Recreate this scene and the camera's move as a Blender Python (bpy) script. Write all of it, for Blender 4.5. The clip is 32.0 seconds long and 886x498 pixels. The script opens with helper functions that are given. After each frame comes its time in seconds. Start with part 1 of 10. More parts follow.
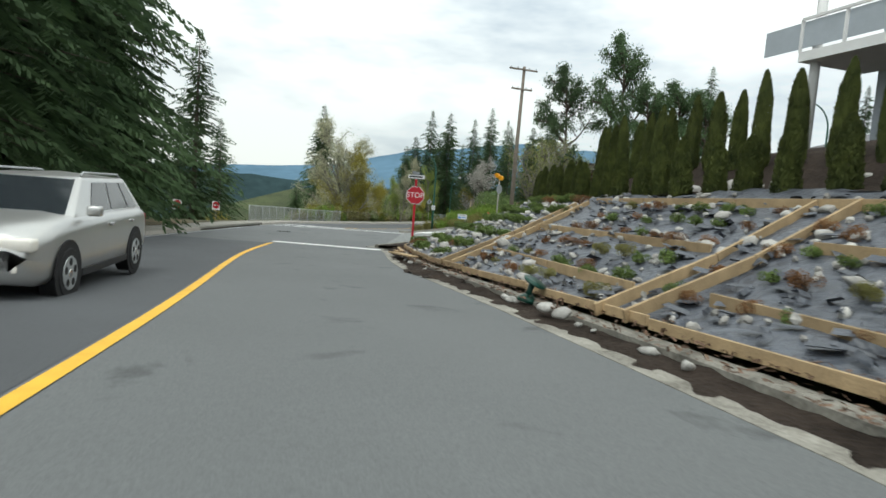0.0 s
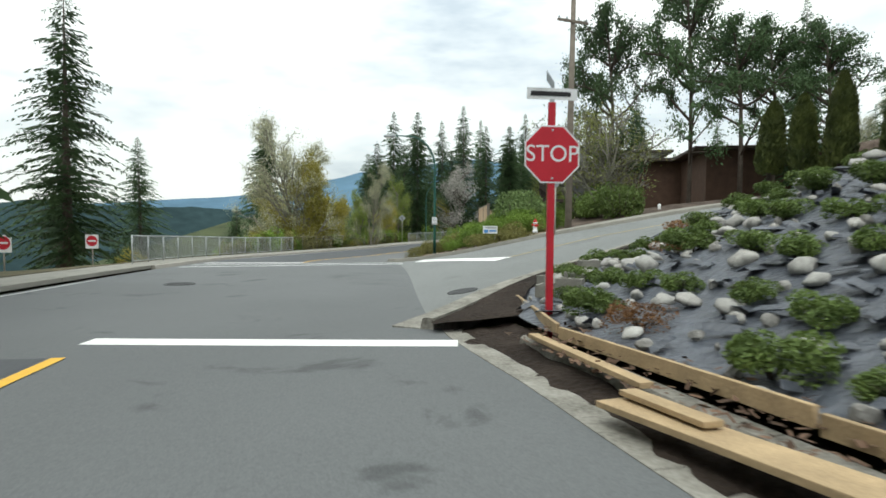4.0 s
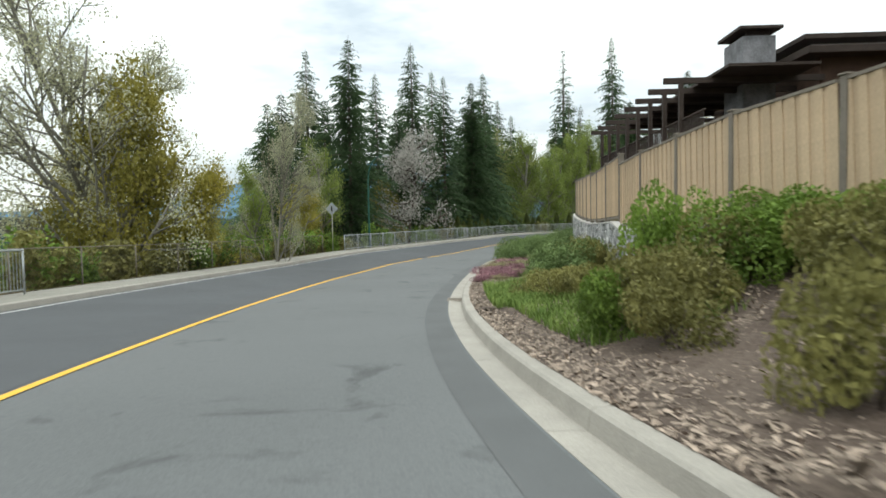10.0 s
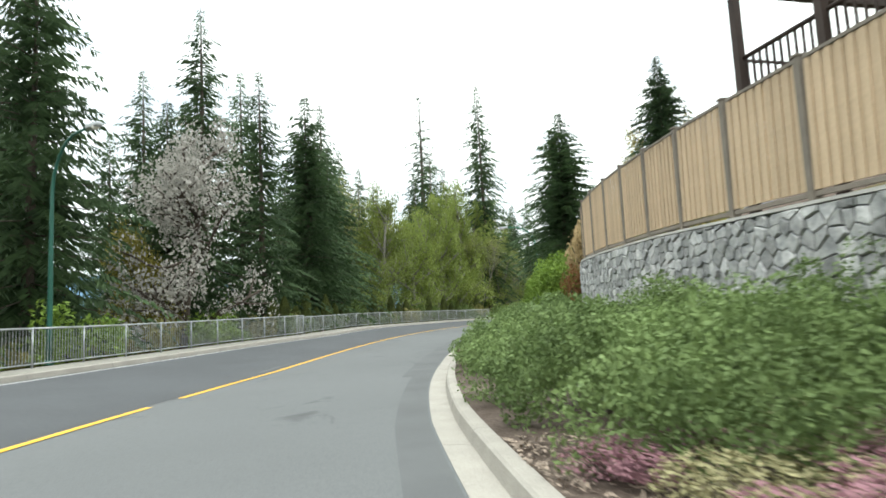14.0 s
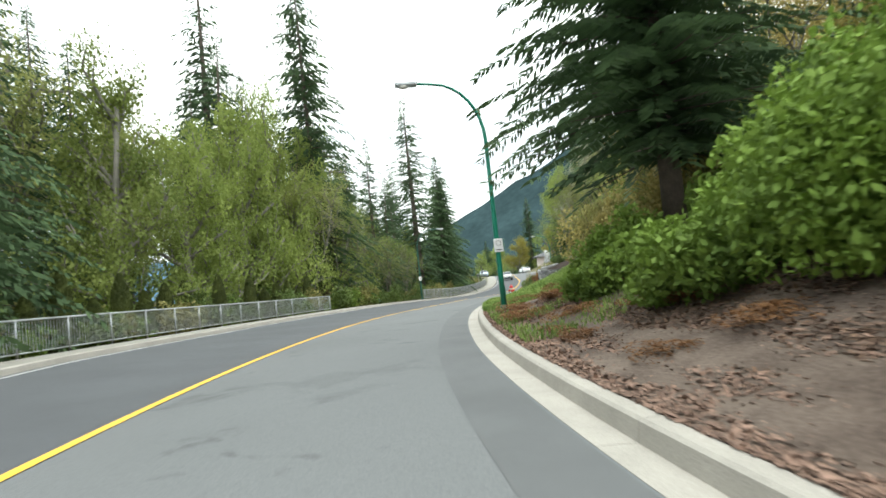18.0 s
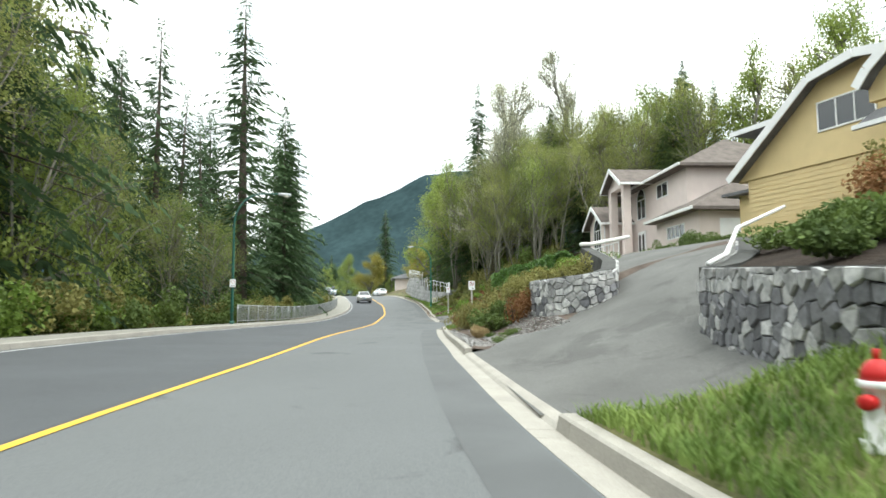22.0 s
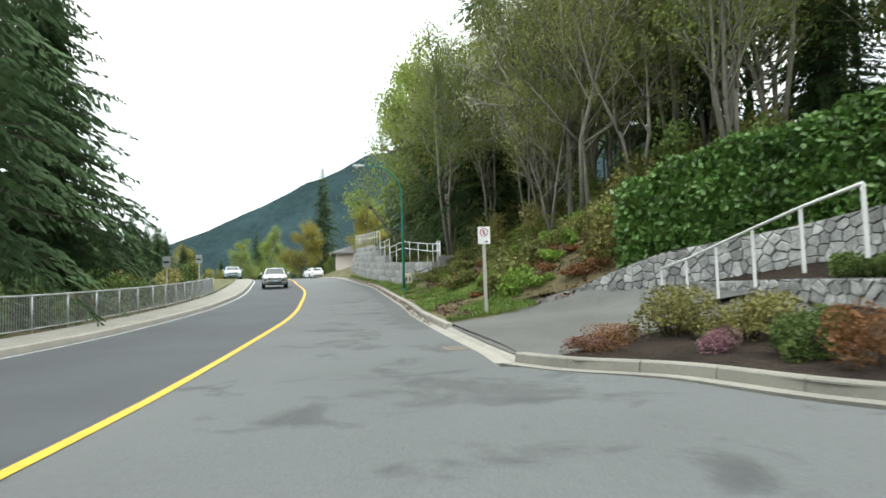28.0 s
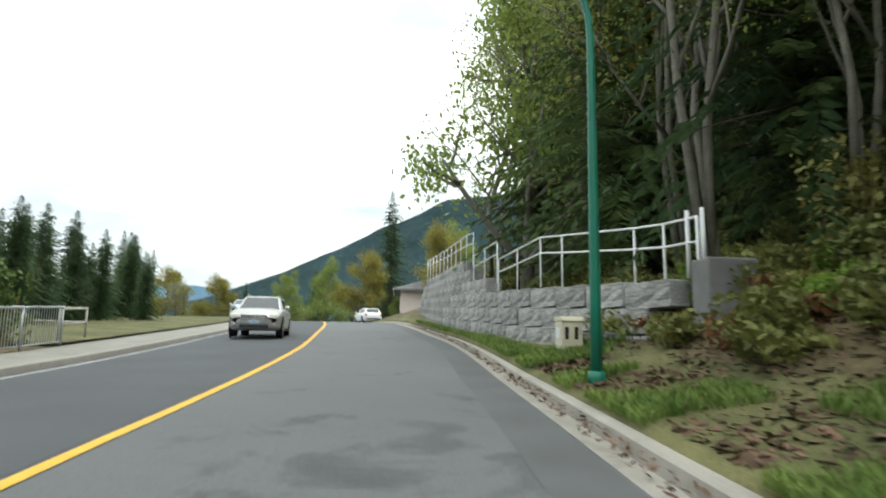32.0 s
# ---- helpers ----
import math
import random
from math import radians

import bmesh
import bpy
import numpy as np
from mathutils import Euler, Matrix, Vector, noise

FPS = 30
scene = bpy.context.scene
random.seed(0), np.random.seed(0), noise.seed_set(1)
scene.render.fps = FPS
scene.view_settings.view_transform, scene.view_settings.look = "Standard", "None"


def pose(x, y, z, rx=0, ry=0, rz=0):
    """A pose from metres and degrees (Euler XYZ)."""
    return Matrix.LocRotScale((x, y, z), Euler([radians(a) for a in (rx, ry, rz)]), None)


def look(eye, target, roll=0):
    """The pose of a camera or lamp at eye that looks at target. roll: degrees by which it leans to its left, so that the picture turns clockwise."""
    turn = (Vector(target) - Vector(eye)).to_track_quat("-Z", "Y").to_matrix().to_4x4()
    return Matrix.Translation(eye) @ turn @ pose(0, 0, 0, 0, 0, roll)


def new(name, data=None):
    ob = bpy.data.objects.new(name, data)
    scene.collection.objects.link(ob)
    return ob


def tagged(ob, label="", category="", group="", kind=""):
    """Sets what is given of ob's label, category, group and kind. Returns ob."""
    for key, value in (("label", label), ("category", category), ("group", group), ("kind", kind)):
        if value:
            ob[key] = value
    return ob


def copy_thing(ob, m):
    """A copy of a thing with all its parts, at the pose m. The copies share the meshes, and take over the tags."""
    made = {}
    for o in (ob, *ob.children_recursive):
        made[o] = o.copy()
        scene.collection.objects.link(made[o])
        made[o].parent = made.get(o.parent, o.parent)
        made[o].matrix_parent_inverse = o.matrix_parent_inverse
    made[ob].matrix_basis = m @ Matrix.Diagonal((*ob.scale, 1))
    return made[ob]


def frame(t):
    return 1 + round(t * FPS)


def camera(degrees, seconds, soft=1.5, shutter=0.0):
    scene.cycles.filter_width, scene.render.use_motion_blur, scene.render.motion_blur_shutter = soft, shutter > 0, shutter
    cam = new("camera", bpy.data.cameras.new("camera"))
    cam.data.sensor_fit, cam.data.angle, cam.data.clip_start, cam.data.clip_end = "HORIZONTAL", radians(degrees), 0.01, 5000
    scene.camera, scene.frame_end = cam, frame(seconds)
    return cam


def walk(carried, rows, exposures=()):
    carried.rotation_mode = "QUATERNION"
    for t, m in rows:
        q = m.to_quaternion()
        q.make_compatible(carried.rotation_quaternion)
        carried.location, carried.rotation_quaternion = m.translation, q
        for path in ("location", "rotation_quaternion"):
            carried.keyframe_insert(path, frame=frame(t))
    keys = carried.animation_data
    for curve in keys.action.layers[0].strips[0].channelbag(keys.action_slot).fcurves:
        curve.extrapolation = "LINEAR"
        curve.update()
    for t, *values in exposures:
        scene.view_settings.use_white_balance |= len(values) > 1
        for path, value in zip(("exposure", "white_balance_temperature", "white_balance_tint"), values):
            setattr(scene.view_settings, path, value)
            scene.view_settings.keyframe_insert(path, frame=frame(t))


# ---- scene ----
cam = camera(72.4, 32.0, soft=1.6, shutter=0.25)
PATH = [
    (0, (0.000, 0.000, 1.300), (-0.141, 4.979, 0.869), 4.41),
    (0.5, (-0.485, 2.207, 1.219), (-0.619, 7.196, 0.900), 1.70),
    (1, (-0.935, 4.484, 1.066), (-0.954, 9.437, 0.381), 0.48),
    (1.5, (-1.355, 6.732, 0.956), (-1.225, 11.678, 0.237), 3.36),
    (2, (-1.890, 8.943, 0.856), (-2.005, 13.940, 0.742), 4.90),
    (2.5, (-2.396, 11.110, 0.763), (-2.448, 16.108, 0.628), 2.41),
    (3, (-2.860, 13.181, 0.676), (-3.016, 18.151, 0.152), -1.53),
    (3.5, (-3.288, 15.405, 0.566), (-3.255, 20.402, 0.389), 0.04),
    (5.5, (-5.163, 24.501, 0.118), (-4.110, 29.325, -0.670), -1.44),
    (6, (-5.200, 27.184, 0.065), (-3.655, 31.884, -0.653), 2.45),
    (6.5, (-5.275, 29.919, -0.006), (-3.937, 34.706, -0.552), 2.34),
    (7, (-5.213, 32.680, -0.103), (-4.294, 37.569, -0.604), 2.53),
    (7.5, (-5.316, 35.474, -0.148), (-4.735, 40.440, -0.209), 0.75),
    (8, (-5.523, 38.259, -0.215), (-5.053, 43.236, -0.345), -2.99),
    (8.5, (-5.770, 41.075, -0.306), (-5.320, 46.052, -0.465), -2.47),
    (9, (-5.967, 44.004, -0.402), (-5.096, 48.911, -0.795), -1.08),
    (9.5, (-6.172, 47.059, -0.517), (-5.119, 51.917, -1.065), -2.34),
    (10, (-6.339, 50.023, -0.687), (-5.330, 54.914, -0.918), -1.02),
    (10.5, (-6.263, 53.116, -0.899), (-4.704, 57.866, -0.966), -1.44),
    (11, (-6.009, 56.413, -1.077), (-4.552, 61.195, -1.022), -3.77),
    (11.5, (-5.556, 59.744, -1.230), (-3.689, 64.379, -1.396), -1.91),
    (12, (-4.829, 63.179, -1.361), (-2.618, 67.654, -1.643), -6.73),
    (12.5, (-3.834, 66.644, -1.498), (-1.395, 71.004, -1.302), -2.46),
    (13, (-2.801, 70.001, -1.616), (-0.164, 74.248, -1.507), -0.32),
    (13.5, (-1.512, 73.268, -1.690), (1.018, 77.576, -1.485), 0.23),
    (14, (-0.174, 76.815, -1.751), (2.162, 81.203, -1.216), -2.90),
    (14.5, (0.954, 80.139, -1.839), (3.521, 84.419, -1.541), -3.76),
    (16.5, (6.897, 93.091, -1.856), (10.017, 96.986, -1.551), -2.07),
    (17, (8.933, 96.357, -1.853), (12.218, 100.115, -1.557), -2.19),
    (17.5, (11.001, 99.679, -1.734), (14.420, 103.312, -1.401), -4.31),
    (18, (13.175, 102.763, -1.691), (16.782, 106.211, -1.372), -6.07),
    (18.5, (15.619, 105.771, -1.609), (19.467, 108.937, -1.204), -3.12),
    (19, (18.145, 108.575, -1.588), (22.157, 111.536, -1.224), -2.59),
    (19.5, (20.565, 111.138, -1.543), (24.685, 113.946, -1.170), -3.13),
    (20, (23.092, 113.564, -1.501), (27.285, 116.257, -1.094), -1.76),
    (20.5, (25.973, 116.066, -1.514), (30.325, 118.517, -1.281), -1.46),
    (21, (28.618, 118.402, -1.537), (32.957, 120.868, -1.234), -1.98),
    (21.5, (31.095, 120.592, -1.491), (35.523, 122.888, -1.146), -2.74),
    (22, (33.570, 122.639, -1.580), (37.944, 125.020, -1.137), -0.24),
    (22.5, (35.989, 124.357, -1.554), (40.640, 126.176, -1.301), -0.74),
    (23, (38.644, 125.961, -1.546), (43.050, 128.268, -1.031), -1.74),
    (23.5, (41.397, 127.611, -1.594), (45.856, 129.854, -1.309), 0.13),
    (24, (44.098, 129.246, -1.604), (48.440, 131.681, -1.137), 1.60),
    (24.5, (46.809, 130.880, -1.587), (50.999, 133.584, -1.223), -2.05),
    (26.5, (57.581, 137.891, -1.705), (62.332, 139.443, -1.594), -1.05),
    (27, (60.448, 139.595, -1.760), (65.120, 141.351, -1.457), -1.63),
    (27.5, (63.352, 141.341, -1.806), (67.927, 143.309, -1.367), -1.25),
    (28, (66.308, 143.042, -1.845), (70.885, 145.030, -1.533), -1.75),
    (28.5, (69.176, 144.714, -1.886), (73.813, 146.580, -1.768), 0.24),
    (29, (71.987, 146.397, -1.885), (76.592, 148.344, -1.780), -1.16),
    (29.5, (74.709, 148.103, -1.871), (79.265, 150.160, -1.754), -0.91),
    (30, (77.457, 149.788, -1.851), (81.981, 151.919, -1.866), -0.27),
    (30.5, (80.158, 151.441, -1.745), (84.602, 153.724, -1.557), -2.15),
    (31, (82.823, 153.044, -1.630), (87.388, 155.060, -1.319), -2.19),
    (31.5, (85.541, 154.691, -1.539), (90.058, 156.815, -1.262), 2.92),
    (32, (88.275, 156.358, -1.424), (92.539, 158.867, -0.701), 1.00),
]
EXPO = [(0, -0.22), (1, -0.07), (2, 0.16), (3, -0.08), (6, -0.14), (9, -0.12), (13, 0.38), (16, 0.55), (20, 0.62), (23, 0.62), (27, 0.52), (29, 0.42), (31, 0.32), (32, 0.12)]
walk(cam, [(t, look(eye, target, roll)) for t, eye, target, roll in PATH], [(t, stops, 6300, 4) for t, stops in EXPO])

# ---- light: bright overcast, thin high cloud, soft sun behind it ----
world = bpy.data.worlds.new("overcast_sky")
scene.world = world
world.use_nodes = True
wn, wl = world.node_tree.nodes, world.node_tree.links
wn.clear()
w_out = wn.new("ShaderNodeOutputWorld")
w_bg = wn.new("ShaderNodeBackground")
w_co = wn.new("ShaderNodeTexCoord")
w_sep = wn.new("ShaderNodeSeparateXYZ")
w_grad = wn.new("ShaderNodeValToRGB")
w_map = wn.new("ShaderNodeMapping")
w_noise = wn.new("ShaderNodeTexNoise")
w_cl = wn.new("ShaderNodeValToRGB")
w_mul = wn.new("ShaderNodeMix")
w_sky = wn.new("ShaderNodeTexSky")
w_add = wn.new("ShaderNodeMix")
w_sky.sky_type = "NISHITA"
w_sky.sun_disc = False
w_sky.sun_elevation, w_sky.sun_rotation = radians(48), radians(200)
wl.new(w_co.outputs["Generated"], w_sep.inputs[0])
wl.new(w_sep.outputs["Z"], w_grad.inputs[0])
g = w_grad.color_ramp
g.elements[0].position, g.elements[0].color = 0.0, (0.95, 0.95, 0.92, 1)
g.elements[1].position, g.elements[1].color = 1.0, (2.2, 2.2, 2.1, 1)
e = g.elements.new(0.10)
e.color = (1.02, 1.02, 0.98, 1)
e = g.elements.new(0.45)
e.color = (1.57, 1.57, 1.5, 1)
w_map.inputs["Scale"].default_value = (2.2, 2.2, 7.0)
wl.new(w_co.outputs["Generated"], w_map.inputs[0])
wl.new(w_map.outputs[0], w_noise.inputs["Vector"])
w_noise.inputs["Scale"].default_value = 1.3
w_noise.inputs["Detail"].default_value = 5
w_noise.inputs["Roughness"].default_value = 0.55
wl.new(w_noise.outputs[0], w_cl.inputs[0])
c = w_cl.color_ramp
c.elements[0].position, c.elements[0].color = 0.30, (0.56, 0.61, 0.68, 1)
c.elements[1].position, c.elements[1].color = 0.54, (1.06, 1.06, 1.06, 1)
w_mul.data_type, w_mul.blend_type = "RGBA", "MULTIPLY"
w_mul.inputs["Factor"].default_value = 1.0
wl.new(w_grad.outputs[0], w_mul.inputs[6])
wl.new(w_cl.outputs[0], w_mul.inputs[7])
w_add.data_type, w_add.blend_type = "RGBA", "ADD"
w_add.inputs["Factor"].default_value = 0.02
wl.new(w_mul.outputs[2], w_add.inputs[6])
wl.new(w_sky.outputs[0], w_add.inputs[7])
wl.new(w_add.outputs[2], w_bg.inputs[0])
w_bg.inputs[1].default_value = 1.0
wl.new(w_bg.outputs[0], w_out.inputs[0])

sun_data = bpy.data.lights.new("sun", "SUN")
sun_data.energy, sun_data.angle, sun_data.color = 1.1, radians(14), (1.0, 0.96, 0.9)
sun = new("sun", sun_data)
sun.matrix_world = look((0, 0, 80), (18, 30, 0))


# ---- materials ----
def mat(name, col, rough=0.8, var=0.25, scale=3.0, fine=60.0, bump=0.2, metal=0.0, col2=None, island=0.0, obj=0.0, spec=0.3, trans=0.0, dist=0.02):
    """A node material: base colour broken up at two scales, with grain relief."""
    m = bpy.data.materials.new(name)
    m.use_nodes = True
    n, l = m.node_tree.nodes, m.node_tree.links
    b = n["Principled BSDF"]
    b.inputs["Roughness"].default_value, b.inputs["Metallic"].default_value = rough, metal
    b.inputs["Specular IOR Level"].default_value = spec
    co = n.new("ShaderNodeTexCoord")
    n1, n2 = n.new("ShaderNodeTexNoise"), n.new("ShaderNodeTexNoise")
    for k, s, d in ((n1, scale, 4), (n2, fine, 2)):
        k.inputs["Scale"].default_value, k.inputs["Detail"].default_value = s, d
        l.new(co.outputs["Object"], k.inputs["Vector"])
    mixv = n.new("ShaderNodeMix")
    mixv.data_type = "FLOAT"
    mixv.inputs["Factor"].default_value = 0.4
    l.new(n1.outputs[0], mixv.inputs[2])
    l.new(n2.outputs[0], mixv.inputs[3])
    ramp = n.new("ShaderNodeValToRGB")
    lo = [v * (1 - var) for v in col]
    hi = [min(1, v * (1 + var)) for v in (col2 or col)]
    ramp.color_ramp.elements[0].position, ramp.color_ramp.elements[0].color = 0.33, (*lo, 1)
    ramp.color_ramp.elements[1].position, ramp.color_ramp.elements[1].color = 0.67, (*hi, 1)
    l.new(mixv.outputs[0], ramp.inputs[0])
    out = ramp.outputs[0]
    if island or obj:
        hsv = n.new("ShaderNodeHueSaturation")
        mr = n.new("ShaderNodeMapRange")
        amount = island or obj
        mr.inputs[3].default_value, mr.inputs[4].default_value = 1 - amount, 1 + amount
        if island:
            l.new(n.new("ShaderNodeNewGeometry").outputs["Random Per Island"], mr.inputs[0])
        else:
            l.new(n.new("ShaderNodeObjectInfo").outputs["Random"], mr.inputs[0])
        l.new(mr.outputs[0], hsv.inputs["Value"])
        l.new(out, hsv.inputs["Color"])
        out = hsv.outputs[0]
    l.new(out, b.inputs["Base Color"])
    if bump:
        bp = n.new("ShaderNodeBump")
        bp.inputs["Strength"].default_value, bp.inputs["Distance"].default_value = bump, dist
        l.new(n2.outputs[0], bp.inputs["Height"])
        l.new(bp.outputs[0], b.inputs["Normal"])
    if trans:
        tr = n.new("ShaderNodeBsdfTranslucent")
        mx = n.new("ShaderNodeMixShader")
        mx.inputs[0].default_value = trans
        l.new(out, tr.inputs[0])
        l.new(b.outputs[0], mx.inputs[1])
        l.new(tr.outputs[0], mx.inputs[2])
        l.new(mx.outputs[0], n["Material Output"].inputs["Surface"])
    return m


M = {
    "asphalt": mat("asphalt", (0.128, 0.134, 0.136), 0.85, 0.10, 0.25, 120, 0.35, dist=0.008),
    "asphalt_far": mat("asphalt_far", (0.080, 0.084, 0.090), 0.85, 0.14, 0.5, 120, 0.35, dist=0.008),
    "asphalt_worn": mat("asphalt_worn", (0.185, 0.192, 0.188), 0.9, 0.10, 0.35, 90, 0.4, dist=0.008),
    "asphalt_mid": mat("asphalt_mid", (0.103, 0.107, 0.109), 0.8, 0.16, 0.8, 120, 0.3, dist=0.008),
    "asphalt_dark": mat("asphalt_dark", (0.060, 0.062, 0.064), 0.7, 0.2, 0.8, 120, 0.3, dist=0.008),
    "drive": mat("drive", (0.125, 0.124, 0.118), 0.9, 0.25, 0.5, 90, 0.3),
    "concrete": mat("concrete", (0.25, 0.24, 0.21), 0.9, 0.18, 1.2, 70, 0.25),
    "concrete_old": mat("concrete_old", (0.21, 0.195, 0.165), 0.92, 0.38, 2.2, 25, 0.6, col2=(0.25, 0.24, 0.21)),
    "concrete_pale": mat("concrete_pale", (0.33, 0.31, 0.275), 0.9, 0.15, 1.6, 70, 0.25),
    "paint_yellow": mat("paint_yellow", (0.72, 0.42, 0.05), 0.7, 0.12, 4, 80, 0.1),
    "paint_yellow_worn": mat("paint_yellow_worn", (0.42, 0.34, 0.16), 0.8, 0.25, 6, 80, 0.1),
    "paint_white": mat("paint_white", (0.80, 0.80, 0.78), 0.7, 0.10, 4, 80, 0.1),
    "paint_white_worn": mat("paint_white_worn", (0.48, 0.48, 0.47), 0.8, 0.25, 6, 60, 0.1),
    "grass": mat("grass", (0.060, 0.080, 0.022), 0.9, 0.4, 0.9, 25, 0.6, col2=(0.125, 0.115, 0.05)),
    "soil": mat("soil", (0.034, 0.026, 0.021), 0.95, 0.5, 1.0, 14, 1.0, spec=0.1, dist=0.05),
    "mulch": mat("mulch", (0.074, 0.049, 0.037), 0.95, 0.45, 1.3, 22, 0.8, col2=(0.105, 0.082, 0.066)),
    "forest_floor": mat("forest_floor", (0.055, 0.062, 0.022), 0.95, 0.45, 0.5, 12, 0.6, col2=(0.11, 0.085, 0.045)),
    "fabric": mat("fabric", (0.064, 0.072, 0.088), 0.45, 0.40, 2.2, 7, 1.0, dist=0.07, spec=0.5),
    "timber": mat("timber", (0.37, 0.27, 0.155), 0.8, 0.25, 3, 40, 0.3, obj=0.15),
    "cedar_board": mat("cedar_board", (0.54, 0.41, 0.275), 0.8, 0.16, 1.5, 30, 0.3, obj=0.10),
    "fence_post": mat("fence_post", (0.20, 0.175, 0.145), 0.85, 0.2, 3, 40, 0.3),
    "dark_wood": mat("dark_wood", (0.045, 0.032, 0.026), 0.7, 0.25, 3, 40, 0.3),
    "brown_wall": mat("brown_wall", (0.085, 0.050, 0.035), 0.8, 0.25, 2, 30, 0.3),
    "stone": mat("stone", (0.33, 0.335, 0.34), 0.85, 0.35, 2.5, 14, 0.8, obj=0.32, col2=(0.42, 0.415, 0.405)),
    "stone_far": mat("stone_far", (0.33, 0.335, 0.34), 0.85, 0.3, 2.5, 14, 0.8, island=0.35, col2=(0.42, 0.415, 0.405)),
    "canopy": mat("canopy", (0.030, 0.043, 0.016), 0.95, 0.4, 0.06, 1.5, 0.8, dist=0.5, col2=(0.055, 0.068, 0.026)),
    "stone_dark": mat("stone_dark", (0.17, 0.17, 0.18), 0.85, 0.35, 2.0, 14, 0.6, obj=0.30),
    "mortar": mat("mortar", (0.20, 0.20, 0.20), 0.95, 0.2, 2, 40, 0.3),
    "coping": mat("coping", (0.52, 0.50, 0.47), 0.9, 0.2, 1.6, 40, 0.3),
    "joint": mat("joint", (0.075, 0.075, 0.072), 0.95, 0.3, 2, 40, 0.4),
    "rock_pale": mat("rock_pale", (0.42, 0.41, 0.385), 0.9, 0.25, 3, 25, 0.4, obj=0.2),
    "rock": mat("rock", (0.30, 0.29, 0.27), 0.9, 0.35, 3, 25, 0.4, obj=0.25, island=0.3),
    "galv": mat("galv", (0.42, 0.44, 0.45), 0.5, 0.12, 3, 40, 0.05, metal=0.6),
    "galv_pole": mat("galv_pole", (0.42, 0.40, 0.36), 0.65, 0.15, 3, 40, 0.05, metal=0.3),
    "white_metal": mat("white_metal", (0.78, 0.79, 0.80), 0.5, 0.06, 3, 40, 0.05),
    "green_pole": mat("green_pole", (0.010, 0.165, 0.105), 0.4, 0.12, 3, 40, 0.05, spec=0.5),
    "green_pole_dark": mat("green_pole_dark", (0.020, 0.095, 0.070), 0.4, 0.12, 3, 40, 0.05, spec=0.5),
    "sign_white": mat("sign_white", (0.72, 0.73, 0.74), 0.5, 0.06, 4, 40, 0.0),
    "sign_red": mat("sign_red", (0.46, 0.020, 0.035), 0.5, 0.1, 4, 40, 0.0),
    "sign_back": mat("sign_back", (0.32, 0.34, 0.36), 0.5, 0.1, 4, 40, 0.0, metal=0.4),
    "sign_black": mat("sign_black", (0.02, 0.02, 0.022), 0.5, 0.1, 4, 40, 0.0),
    "sign_blue": mat("sign_blue", (0.10, 0.28, 0.62), 0.5, 0.1, 4, 40, 0.0),
    "amber": mat("amber", (0.80, 0.36, 0.01), 0.5, 0.1, 4, 40, 0.0),
    "pole_wood": mat("pole_wood", (0.20, 0.17, 0.14), 0.9, 0.25, 3, 40, 0.4),
    "bark": mat("bark", (0.085, 0.068, 0.055), 0.95, 0.35, 3, 25, 0.6),
    "bark_grey": mat("bark_grey", (0.19, 0.18, 0.15), 0.95, 0.3, 3, 25, 0.5),
    "stucco_pink": mat("stucco_pink", (0.66, 0.57, 0.53), 0.9, 0.06, 1.5, 80, 0.15),
    "siding_yellow": mat("siding_yellow", (0.66, 0.52, 0.28), 0.8, 0.06, 1.5, 60, 0.1),
    "trim_white": mat("trim_white", (0.78, 0.78, 0.77), 0.6, 0.05, 2, 40, 0.0),
    "siding_grey": mat("siding_grey", (0.42, 0.46, 0.50), 0.8, 0.08, 2, 40, 0.1),
    "shingle": mat("shingle", (0.143, 0.121, 0.108), 0.9, 0.3, 2, 20, 0.5),
    "shingle_grey": mat("shingle_grey", (0.154, 0.154, 0.161), 0.9, 0.3, 2, 20, 0.5),
    "red_paint": mat("red_paint", (0.50, 0.02, 0.02), 0.45, 0.15, 4, 40, 0.05),
    "lamp_red": mat("lamp_red", (0.35, 0.01, 0.012), 0.2, 0.1, 4, 40, 0.0, spec=0.6),
    "green_plastic": mat("green_plastic", (0.008, 0.05, 0.035), 0.4, 0.2, 5, 40, 0.05),
    "rubber": mat("rubber", (0.018, 0.018, 0.019), 0.8, 0.2, 4, 60, 0.1),
    "car_silver": mat("car_silver", (0.46, 0.46, 0.45), 0.28, 0.05, 2, 40, 0.0, metal=0.65, spec=0.6),
    "car_white": mat("car_white", (0.75, 0.76, 0.77), 0.3, 0.05, 2, 40, 0.0, spec=0.5),
    "car_blue": mat("car_blue", (0.45, 0.55, 0.65), 0.3, 0.05, 2, 40, 0.0, spec=0.5),
    "glass_dark": mat("glass_dark", (0.025, 0.030, 0.035), 0.06, 0.1, 2, 40, 0.0, spec=0.8),
    "chrome": mat("chrome", (0.6, 0.6, 0.6), 0.2, 0.05, 2, 40, 0.0, metal=1.0),
    "lamp_glass": mat("lamp_glass", (0.75, 0.72, 0.66), 0.2, 0.05, 2, 40, 0.0),
    "block": mat("block", (0.33, 0.33, 0.32), 0.95, 0.3, 2, 10, 0.8, obj=0.18, dist=0.05),
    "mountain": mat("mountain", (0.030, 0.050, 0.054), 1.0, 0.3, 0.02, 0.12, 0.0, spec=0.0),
    # the far hills' blue is distance haze painted into the base colour
    "mountain_haze_tint": mat("mountain_haze_tint", (0.10, 0.17, 0.235), 1.0, 0.15, 0.004, 0.02, 0.0, spec=0.0),
